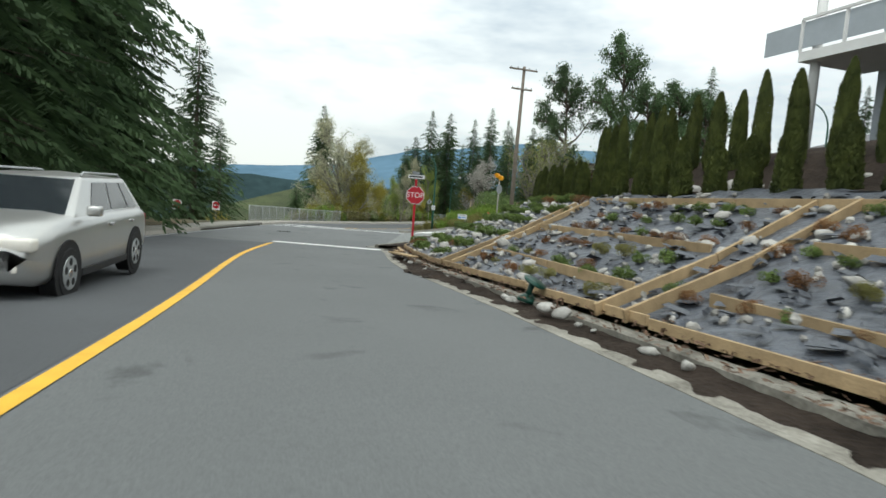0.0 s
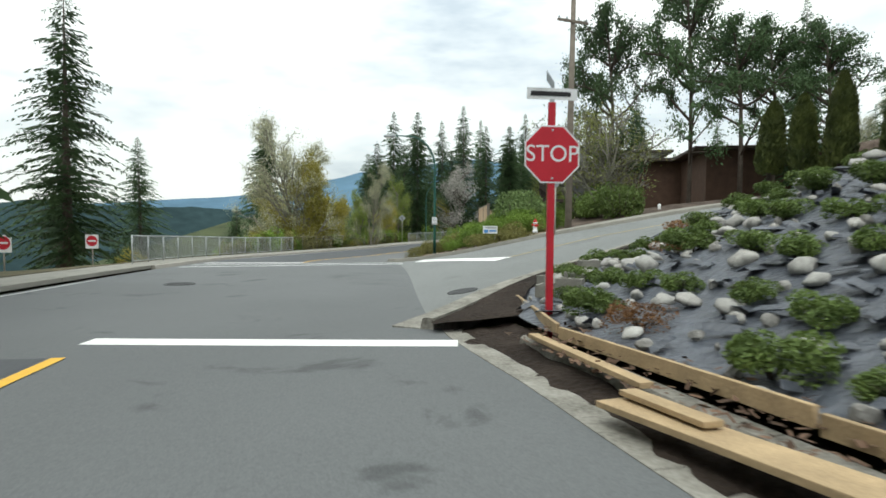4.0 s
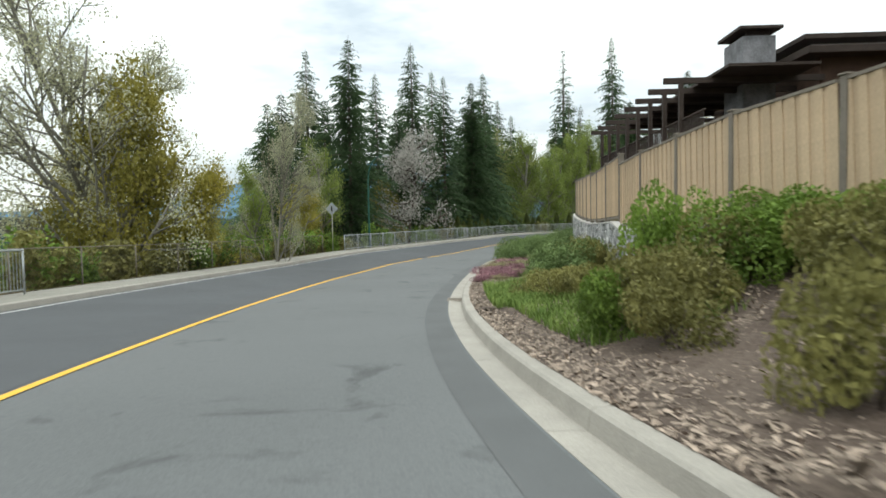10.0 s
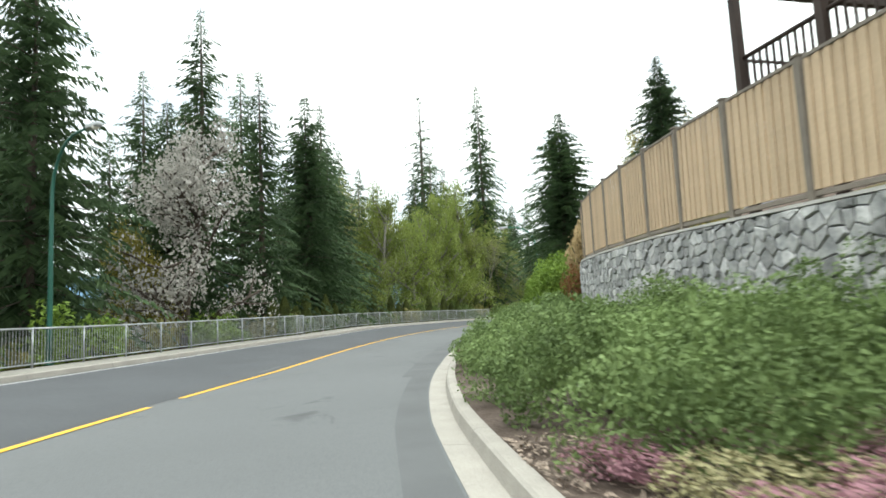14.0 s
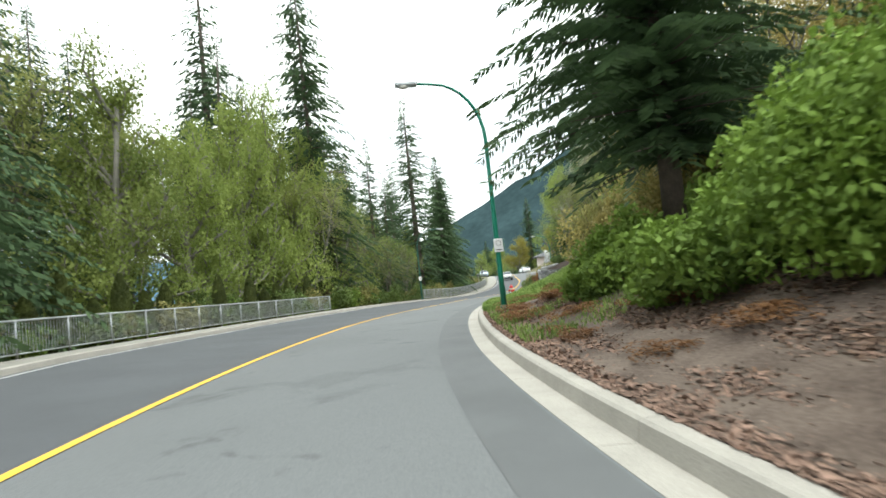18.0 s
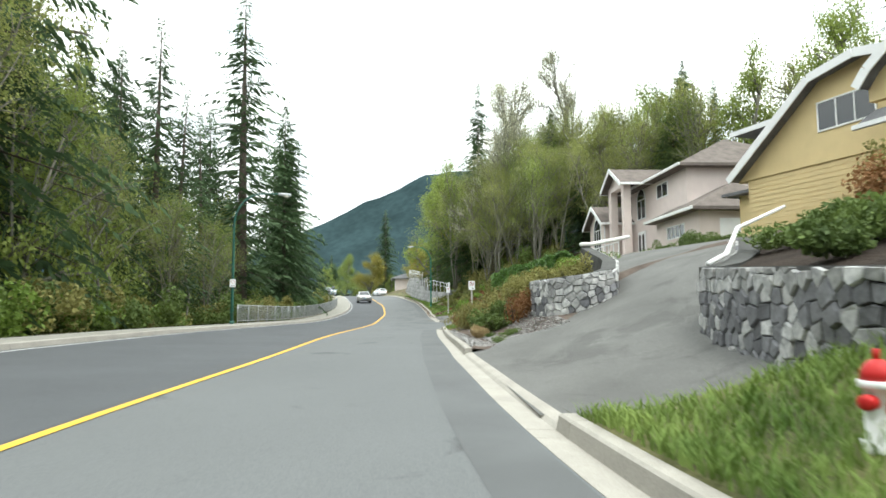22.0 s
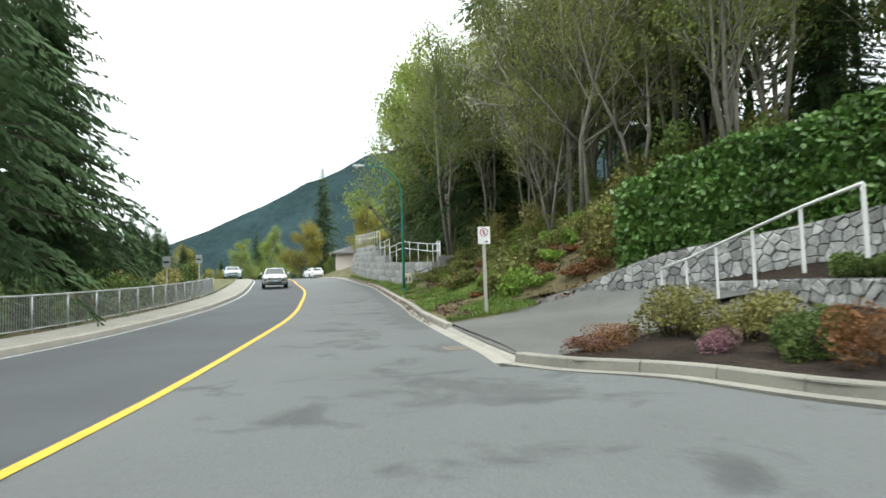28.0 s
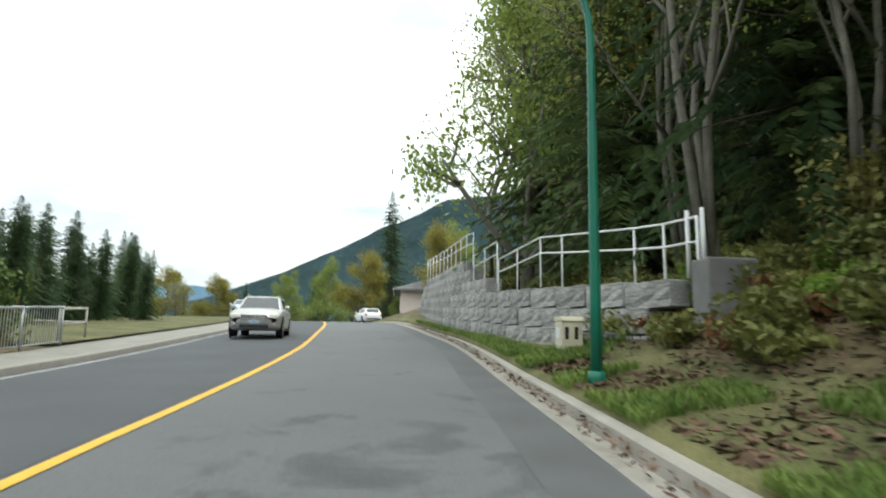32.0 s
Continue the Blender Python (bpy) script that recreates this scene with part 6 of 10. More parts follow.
# ---- covers, drains, patches on the road ----
def manhole(s, u, r, dz, label):
    tilt = math.atan2(hill(u + 0.3) - hill(u - 0.3), 0.6) if u > 1.3 else 0.0
    h = thing("manhole_cover", Matrix.Translation(at(s, u, dz)) @ Matrix.Rotation(radians(heading(s)), 4, "Z") @ Matrix.Rotation(-tilt, 4, "Y"), label, "manhole cover", "manhole covers")
    v, f = tube([(0, 0, -0.03), (0, 0, 0.008), (0, 0, 0.010)], [r, r, r * 0.97], 36)
    part("cover", mesh("cover", v, f, M["asphalt_dark"], False), h)
    part("rim", tubes("rim", [([(r * 1.04 * math.cos(a), r * 1.04 * math.sin(a), 0.004) for a in np.linspace(0, 6.283, 37)], 0.012)], M["rubber"], 5), h)
    for k in range(5):
        y = (k - 2) * r * 0.32
        w = math.sqrt(max(0, (r * 0.85) ** 2 - y * y))
        part("rib", bpy_mesh(box(-w, y - 0.02, 0.008, w, y + 0.02, 0.014), M["asphalt_dark"]), h)


manhole(31.0, 2.5, 0.31, hill(2.5) + 0.012, "round dark iron manhole cover in pale asphalt")
manhole(34.5, -4.6, 0.36, 0.002, "round iron manhole cover worn flush")


def stain(name, rows, seed, material, label, lift=0.005, g=None):
    """Flat repair patches with ragged outlines."""
    rng = np.random.default_rng(seed)
    for s, u, ls, lu in rows:
        pts = []
        n = 26
        ph = rng.uniform(0, 6, 3)
        for k in range(n):
            a = 6.283 * k / n
            r = 1 + 0.28 * math.sin(2 * a + ph[0]) + 0.18 * math.sin(5 * a + ph[1]) + 0.10 * math.sin(9 * a + ph[2])
            q, v = s + ls * r * math.cos(a), u + lu * r * math.sin(a)
            pts.append(at(q, v, (g(v) if g else surf(q, v)) + lift))
        pts.append(at(s, u, (g(u) if g else surf(s, u)) + lift))
        tagged(new(name, mesh(name, pts, [(k, (k + 1) % n, n) for k in range(n)], material)), label, "road patch", kind="structure")


for a, b, w in ((51, 92, 0.22), (92, 168, 0.34), (191, 262, 0.34)):
    stripe("tar_joint", a, b, off(U_RIGHT, -w - 0.03), w, M["asphalt_mid"], "darker asphalt strip along the gutter", 0.004)
for a, b in ((-40, 25.0), (49.5, 262)):
    tagged(new("oncoming_lane", ribbon("oncoming_lane", a, b, off(U_LEFT, 0.02), off(U_YELLOW, -0.12), lambda s, u: surf(s, u) + 0.005, M["asphalt_far"], 1.0, 16)), "darker asphalt of the oncoming lane", "road", kind="structure")


# ---- cars ----
def lerp3(a, b, f):
    return a + (b - a) * f


def car(m, paint, label, group="", high=1.0):
    """A five-door car with its nose at -y."""
    h = thing("car", m, label, "car", group)
    st = ((-2.36, 0.66, 0.42, 0.60, 0.66), (-2.30, 0.82, 0.33, 0.74, 0.84), (-2.1, 0.92, 0.27, 0.88, 0.98), (-1.6, 0.955, 0.26, 0.96, 1.05), (-1.02, 0.965, 0.25, 1.0, 1.10), (0, 0.965, 0.25, 1.03, 1.12), (1.2, 0.965, 0.25, 1.05, 1.13), (2.0, 0.945, 0.28, 1.05, 1.13), (2.27, 0.90, 0.34, 0.98, 1.07), (2.36, 0.76, 0.45, 0.80, 0.86))
    verts, faces = [], []
    for y, w, zb, zs, zt in st:
        half = [(w * 0.90, zb), (w * 0.985, zb + 0.10), (w, zb + 0.30), (w, zs - 0.12), (w * 0.975, zs), (w * 0.86, zt - 0.02), (w * 0.45, zt + 0.025)]
        verts += [(x, y, z) for x, z in half] + [(-x, y, z) for x, z in half[::-1]]
    k = 14
    for i in range(len(st) - 1):
        for j in range(k):
            a, b = i * k + j, i * k + (j + 1) % k
            faces.append((a, a + k, b + k, b))
    faces += [tuple(range(k)), tuple((len(st) - 1) * k + j for j in range(k))[::-1]]
    body = part("body", mesh("body", verts, faces, M[paint], True), h)
    zr = 0.55 * high
    base = [Vector(p) for p in ((-0.86, -1.08, 1.06), (0.86, -1.08, 1.06), (0.86, 2.16, 1.08), (-0.86, 2.16, 1.08))]
    top = [Vector(p) for p in ((-0.66, -0.22, 1.06 + zr), (0.66, -0.22, 1.06 + zr), (0.66, 1.72, 1.07 + zr), (-0.66, 1.72, 1.07 + zr))]
    bm = bmesh.new()
    vs = [bm.verts.new(p) for p in base + top]
    crown = bm.verts.new((0, 0.7, 1.13 + zr))
    for i in range(4):
        j = (i + 1) % 4
        bm.faces.new((vs[i], vs[j], vs[4 + j], vs[4 + i]))
        bm.faces.new((vs[4 + i], vs[4 + j], crown))
    bmesh.ops.bevel(bm, geom=[e for e in bm.edges if crown not in e.verts], offset=0.05, segments=2, affect="EDGES", profile=0.5)
    part_bm("cabin", bm, M[paint], h, None, "", True)

    def pane(name, i, f0, f1, g0, g1):
        j = (i + 1) % 4
        q = []
        for f, g in ((f0, g0), (f1, g0), (f1, g1), (f0, g1)):
            q.append(lerp3(lerp3(base[i], base[j], f), lerp3(top[i], top[j], f), g))
        n = (q[1] - q[0]).cross(q[3] - q[0]).normalized() * 0.012
        if n.dot(q[0] - Vector((0, 0.5, 1.2))) < 0:
            n = -n
        v = [p + n for p in q] + [p - n for p in q]
        part(name, mesh(name, v, [(0, 1, 2, 3), (7, 6, 5, 4)] + [(a, a + 4, (a + 1) % 4 + 4, (a + 1) % 4) for a in range(4)], M["glass_dark"]), h)

    pane("windscreen", 0, 0.06, 0.94, 0.06, 0.92)
    pane("rear_window", 2, 0.10, 0.90, 0.15, 0.88)
    for f0, f1 in ((0.20, 0.46), (0.49, 0.74), (0.77, 0.92)):
        pane("side_window", 1, f0, f1, 0.10, 0.86)
        pane("side_window", 3, 1 - f1, 1 - f0, 0.10, 0.86)
    for x in (-1, 1):
        for y in (-1.45, 1.42):
            v, f = tube([(x * 0.955, y, 0.37), (x * 0.972, y, 0.37)], [0.43, 0.43], 24)
            part("wheel_arch", mesh("wheel_arch", v, f, M["rubber"]), h)
            w = part("wheel", mesh("wheel", *tube([(x * 0.74, y, 0.355), (x * 0.95, y, 0.355), (x * 0.985, y, 0.355)], [0.355, 0.355, 0.32], 28), M["rubber"]), h)
            part("rim", mesh("rim", *tube([(x * 0.97, y, 0.355), (x * 0.992, y, 0.355)], [0.235, 0.225], 24), M["galv"]), w)
            part("hub", mesh("hub", *tube([(x * 0.98, y, 0.355), (x * 1.0, y, 0.355)], [0.07, 0.05], 12), M["chrome"]), w)
            for a in range(5):
                c, s_ = math.cos(a * 1.2566 + 0.3), math.sin(a * 1.2566 + 0.3)
                part("spoke_gap", mesh("spoke_gap", *tube([(x * 0.985, y + c * 0.15, 0.355 + s_ * 0.15), (x * 0.994, y + c * 0.15, 0.355 + s_ * 0.15)], [0.055, 0.055], 8), M["rubber"]), w)
        part("headlight", bpy_mesh(box(x * 0.70 - 0.19, -2.325, 0.70, x * 0.70 + 0.19, -2.10, 0.87, 0.04), M["lamp_glass"], True), h, None, "clear headlight")
        part("fog_light", bpy_mesh(box(x * 0.66 - 0.08, -2.345, 0.45, x * 0.66 + 0.08, -2.2, 0.54, 0.02), M["lamp_glass"]), h)
        part("tail_light", bpy_mesh(box(x * 0.76 - 0.13, 2.2, 0.78, x * 0.76 + 0.13, 2.345, 1.0, 0.03), M["lamp_red"]), h, None, "red tail light")
        part("mirror", bpy_mesh(box(x * 1.04 - 0.10, -0.86, 1.08, x * 1.04 + 0.10, -0.70, 1.23, 0.04), M[paint], True), h)
        part("roof_rail", tubes("roof_rail", [([(x * 0.60, -0.1, 1.08 + zr), (x * 0.60, 0.0, 1.13 + zr), (x * 0.60, 1.55, 1.13 + zr), (x * 0.60, 1.65, 1.08 + zr)], 0.018)], M["galv"], 6), h)
        for y in (0.05, 1.05):
            part("door_handle", bpy_mesh(box(x * 0.975 - 0.02, y, 0.90, x * 0.975 + 0.02, y + 0.20, 0.94, 0.008), M["chrome"]), h)
        part("sill", bpy_mesh(box(x * 0.955 - 0.02, -1.0, 0.25, x * 0.955 + 0.02, 0.97, 0.36, 0.01), M["sign_black"]), h)
    gr = part("grille", bpy_mesh(box(-0.48, -2.375, 0.62, 0.48, -2.25, 0.82, 0.02), M["sign_black"]), h)
    for z in (0.66, 0.72, 0.78):
        part("grille_bar", bpy_mesh(box(-0.46, -2.388, z - 0.018, 0.46, -2.37, z + 0.018, 0.005), M["chrome"]), gr)
    part("lower_intake", bpy_mesh(box(-0.52, -2.37, 0.34, 0.52, -2.2, 0.46, 0.02), M["sign_black"]), h)
    pl = part("number_plate", bpy_mesh(box(-0.16, -2.40, 0.50, 0.16, -2.36, 0.62, 0.004), M["sign_white"]), h)
    part("plate_bar", bpy_mesh(box(-0.12, -2.404, 0.535, 0.12, -2.398, 0.585), M["sign_blue"]), pl)
    part("bumper_trim", bpy_mesh(box(-0.7, 2.30, 0.42, 0.7, 2.375, 0.56, 0.02), M["sign_black"]), h)
    return h


def car_at(s, u, turn, paint, label, group="", dz=0.0, high=1.0):
    return car(Matrix.Translation(at(s, u, surf(s, u) + dz)) @ Matrix.Rotation(radians(heading(s) + turn), 4, "Z"), paint, label, group, high)


car_at(10.2, -4.4, 0, "car_silver", "silver crossover coming down the oncoming lane", "cars")
car_at(226.0, -4.75, 0, "car_silver", "silver crossover coming over the crest", "cars")
car_at(251.0, -8.9, 0, "car_blue", "pale blue car parked near the crest", "cars", 0.1, 0.85)
car_at(262.0, 3.2, 180, "car_white", "small white car parked by the kerb", "cars", 0.05, 0.85)


def garden_ornament():
    """A broken bird bath lying by the kerb: round foot, stem and tilted dish."""
    h = thing("bird_bath", Matrix.Translation(at(9.3, 3.15, 0.10)) @ Matrix.Rotation(radians(10), 4, "Y"), "broken dark green plastic bird bath by the kerb", "bird bath")
    part("foot", mesh("foot", *tube([(0, 0, 0), (0, 0, 0.05), (0, 0, 0.13)], [0.17, 0.16, 0.07], 18), M["green_plastic"], True), h)
    part("stem", mesh("stem", *tube([(0, 0, 0.11), (0, 0, 0.2), (0.02, 0, 0.32)], [0.07, 0.045, 0.06], 14), M["green_plastic"], True), h)
    part("dish", mesh("dish", *tube([(0.02, 0, 0.31), (0.03, 0, 0.35), (0.035, 0, 0.37)], [0.06, 0.19, 0.2], 20), M["green_plastic"], True), h, Matrix.Rotation(radians(14), 4, "X"), "tilted shallow dish")


garden_ornament()


def catch_basin(s, u):
    h = thing("catch_basin", Matrix.Translation(at(s, u, -0.004)) @ Matrix.Rotation(radians(heading(s)), 4, "Z"), "rusty iron catch basin grate in the gutter", "drain")
    for x in (-0.2, 0.2):
        part("frame", bpy_mesh(box(x - 0.025, -0.36, -0.02, x + 0.025, 0.36, 0.02, 0.004), M["fence_post"]), h)
    for k in range(11):
        y = -0.33 + 0.066 * k
        part("grate_bar", bpy_mesh(box(-0.175, y - 0.016, -0.02, 0.175, y + 0.016, 0.014, 0.003), M["fence_post"]), h)
    part("pit", bpy_mesh(box(-0.175, -0.36, -0.02, 0.175, 0.36, -0.008), M["sign_black"]), h)


catch_basin(66.0, float(U_RIGHT(66)) + 0.16)
catch_basin(186.5, float(U_RIGHT(186.5)) - 0.3)
h = thing("kerb_number", Matrix.Translation(at(191.1, float(U_RIGHT(191.1)) + 0.318, 0.05)) @ Matrix.Rotation(radians(heading(191)), 4, "Z"), "worn white painted bars on the kerb face", "painted number")
for y in (-0.13, 0.0, 0.13):
    part("painted_bar", bpy_mesh(box(-0.004, y - 0.04, -0.035, 0.004, y + 0.04, 0.05), M["paint_white_worn"]), h, Matrix.Rotation(radians(12), 4, "Y"))


def plain_sign(s, u, height, label):
    h = thing("sign_post", facing(s, u, 0), label, "traffic sign", "far-side signs")
    pole(h, height, 0.035, "galv_pole", True)
    pl = part("plate", bpy_mesh(box(-0.18, -0.052, height - 0.48, 0.18, -0.04, height + 0.02, 0.006), M["sign_back"]), h)
    part("printed_bar", bpy_mesh(box(-0.12, -0.056, height - 0.3, 0.12, -0.053, height - 0.2), M["sign_black"]), pl)


plain_sign(205.5, -9.0, 2.3, "grey plate sign on a post by the railing")
plain_sign(214.0, -9.0, 2.5, "grey plate sign on a post by the railing end")
h = thing("pipe_barrier", Matrix(), "low pale pipe barrier beyond the railing", "barrier")
W = [at(s, u, land(s, u)) for s, u in ((217.8, -8.9), (220.5, -9.3), (221.5, -11.5), (222.0, -14.0))]
for p in W:
    part("post", tubes("post", [([p, p + Vector((0, 0, 0.95))], 0.035)], M["galv_pole"], 8), h)
for z in (0.5, 0.93):
    part("bar", tubes("bar", [([p + Vector((0, 0, z)) for p in W], 0.03)], M["galv_pole"], 8), h)


def road_word():
    """Worn letters for the traffic that comes down the side street, as plain strokes."""
    verts, faces = [], []
    for k, s in enumerate((46.42, 46.60, 46.80, 46.96, 47.12, 47.30, 47.50, 47.66, 47.84, 48.02, 48.20)):
        lean = 0.05 * math.sin(k * 2.3)
        c = len(verts)
        for ds, u in ((-0.035, 2.56), (0.035, 2.56), (0.035, 2.95), (-0.035, 2.95)):
            verts.append(at(s + ds + (lean if u > 2.8 else 0.0), u, hill(u) + 0.016))
        faces.append((c, c + 1, c + 2, c + 3))
    tagged(new("road_word", mesh("road_word", verts, faces, M["paint_white_worn"])), "worn white painted letters on the side street", "road marking", kind="structure")


road_word()


# ---- stone walls, laid stone by stone ----
def cut(poly, nx, nz, d):
    """The part of a convex polygon in x, z where nx * x + nz * z <= d."""
    out = []
    for i in range(len(poly)):
        p, q = poly[i - 1], poly[i]
        a, b = nx * p[0] + nz * p[1] - d, nx * q[0] + nz * q[1] - d
        if (a <= 0) != (b <= 0):
            f = a / (a - b)
            out.append((p[0] + (q[0] - p[0]) * f, p[1] + (q[1] - p[1]) * f))
        if b <= 0:
            out.append(q)
    return out


def rubble_cells(rng, length, tallest, top, stone):
    """Fitted stones of a random rubble face: convex cells (x, z) with open joints."""
    seeds = []
    z = -0.2
    while z < tallest + stone:
        x = -rng.uniform(0, stone)
        while x < length + stone:
            seeds.append((x + rng.normal(0, 0.10) * stone, z + rng.normal(0, 0.13) * stone))
            x += stone * rng.uniform(0.75, 1.75)
        z += stone * rng.uniform(0.72, 1.0)
    P = np.array(seeds)
    for x, z in seeds:
        if x < 0.02 or x > length - 0.02 or z > top(x) + 0.3 * stone:
            continue
        poly = [(x - 1.3 * stone, z - stone), (x + 1.3 * stone, z - stone), (x + 1.3 * stone, z + stone), (x - 1.3 * stone, z + stone)]
        near = P[(abs(P[:, 0] - x) < 2.7 * stone) & (abs(P[:, 1] - z) < 2.1 * stone)]
        for a, b in near:
            dx, dz = a - x, b - z
            L = math.hypot(dx, dz)
            if L > 1e-6:
                poly = cut(poly, dx / L, dz / L, (dx * (a + x) + dz * (b + z)) / 2 / L - 0.009)
        h0, h1 = top(max(0, x - 0.2)), top(min(length, x + 0.2))
        k = (h1 - h0) / 0.4
        L = math.hypot(k, 1)
        poly = cut(poly, -k / L, 1 / L, (top(x) - k * x - 0.012) / L)
        poly = cut(cut(poly, 0, -1, 0.2), 1, 0, length)
        poly = cut(poly, -1, 0, 0)
        if len(poly) > 2:
            area = 0.5 * abs(sum(poly[i - 1][0] * poly[i][1] - poly[i][0] * poly[i - 1][1] for i in range(len(poly))))
            if area > 0.12 * stone * stone:
                yield poly


def stone_wall(name, line, stone, label, seed, most=300, dark=0, side=1, thick=0.35, cap=True, near=None):
    """Wall along line [(place at the foot, height)]; the stones show on its left (side=1) or right."""
    rng = np.random.default_rng(seed)
    feet = [Vector(p) for p, _ in line]
    tops = [h for _, h in line]
    d = np.r_[0, np.cumsum([(b - a).to_2d().length for a, b in zip(feet[:-1], feet[1:])])]

    def place(x):
        f = [np.interp(x, d, [p[k] for p in feet]) for k in range(3)]
        e = max(x - 0.3, 0), min(x + 0.3, d[-1])
        a = [np.interp(e[0], d, [p[k] for p in feet]) for k in range(2)]
        b = [np.interp(e[1], d, [p[k] for p in feet]) for k in range(2)]
        t = Vector((b[0] - a[0], b[1] - a[1], 0)).normalized()
        return Vector(f), t, float(np.interp(x, d, tops))

    holder = thing(name, Matrix(), label, "stone wall", kind="structure")
    # core
    verts, faces = [], []
    xs = np.arange(0, d[-1] + 0.01, 0.5)
    xs[-1] = d[-1]
    for x in xs:
        p, t, h = place(x)
        n = Vector((-t.y, t.x, 0)) * side
        for du, z in ((0.0, -0.4), (0.0, h), (-thick, h), (-thick, -0.4)):
            verts.append(p + n * du + Vector((0, 0, z)))
    for i in range(len(xs) - 1):
        for k in range(4):
            faces.append((i * 4 + k, i * 4 + (k + 1) % 4, i * 4 + 4 + (k + 1) % 4, i * 4 + 4 + k))
    faces += [(0, 1, 2, 3), tuple(len(verts) - 4 + k for k in (3, 2, 1, 0))]
    part("core", mesh("core", verts, faces, M["joint"]), holder)
    if cap:
        verts, faces = [], []
        for x in xs:
            p, t, h = place(x)
            n = Vector((-t.y, t.x, 0)) * side
            for du, z in ((0.06, 0.0), (0.06, 0.045), (-thick - 0.03, 0.045), (-thick - 0.03, 0.0)):
                verts.append(p + n * du + Vector((0, 0, h + z + 0.003)))
        faces = []
        for i in range(len(xs) - 1):
            for k in range(4):
                faces.append((i * 4 + k, i * 4 + (k + 1) % 4, i * 4 + 4 + (k + 1) % 4, i * 4 + 4 + k))
        faces += [(0, 1, 2, 3), tuple(len(verts) - 4 + k for k in (3, 2, 1, 0))]
        part("coping", mesh("coping", verts, faces, M["coping"]), holder)
    made, rest_v, rest_f = 0, [], []
    for poly in rubble_cells(rng, float(d[-1]), max(tops), lambda x: float(np.interp(x, d, tops)), stone):
        cx, cz = sum(q[0] for q in poly) / len(poly), sum(q[1] for q in poly) / len(poly)
        out, tip_ = 0.035 + 0.045 * rng.random(), rng.normal(0, 0.05, 2)
        v, f, m = [], [], len(poly)
        for shrink, depth in ((1.0, -0.05), (0.985, out * 0.7), (0.86, out)):
            for x, z in poly:
                q, t, _ = place(x)
                n = Vector((-t.y, t.x, 0)) * side
                lean = (x - cx) * tip_[0] + (z - cz) * tip_[1] if shrink < 0.9 else 0.0
                v.append(q + t * ((shrink - 1) * (x - cx)) + n * (depth + lean + (rng.uniform(-0.008, 0.008) if shrink < 1 else 0)) + Vector((0, 0, cz + (z - cz) * shrink)))
        for r in (0, m):
            f += [(r + i, r + (i + 1) % m, r + m + (i + 1) % m, r + m + i) for i in range(m)]
        f.append(tuple(2 * m + i for i in range(m)))
        close = near is None or near[0] <= cx <= near[1]
        if made < most and close:
            part("stone", mesh("stone", v, f, M["stone_dark" if rng.random() < dark else "stone"]), holder)
            made += 1
        else:
            o = len(rest_v)
            rest_v += v
            rest_f += [tuple(o + i for i in q) for q in f]
    if rest_v:
        tagged(part("far_stones", mesh("far_stones", rest_v, rest_f, M["stone_far"]), holder), kind="stuff")
    return holder


FENCE_BASE = table((57, 1.74), (63.8, 1.80), (68.45, 1.84), (68.5, 2.08), (73.5, 2.12), (75.7, 2.17), (80, 2.36), (84.3, 2.57), (90, 2.80), (95, 2.9), (107, 2.95))
WALL_U = table((57, 6.6), (61, 5.9), (66, 5.7), (98, 5.7), (102, 6.2), (105, 7.5), (107, 10.0))
wall_line = [(at(s, float(WALL_U(s)), land(s, float(WALL_U(s)) - 0.3) - 0.05), float(FENCE_BASE(s)) - 0.12 - land(s, float(WALL_U(s)) - 0.3) + 0.05) for s in np.arange(60, 106.1, 1.0)]
stone_wall("stone_wall", wall_line, 0.22, "grey split-stone retaining wall with a pale coping", 31, 300, 0.15, 1, near=(8, 34))


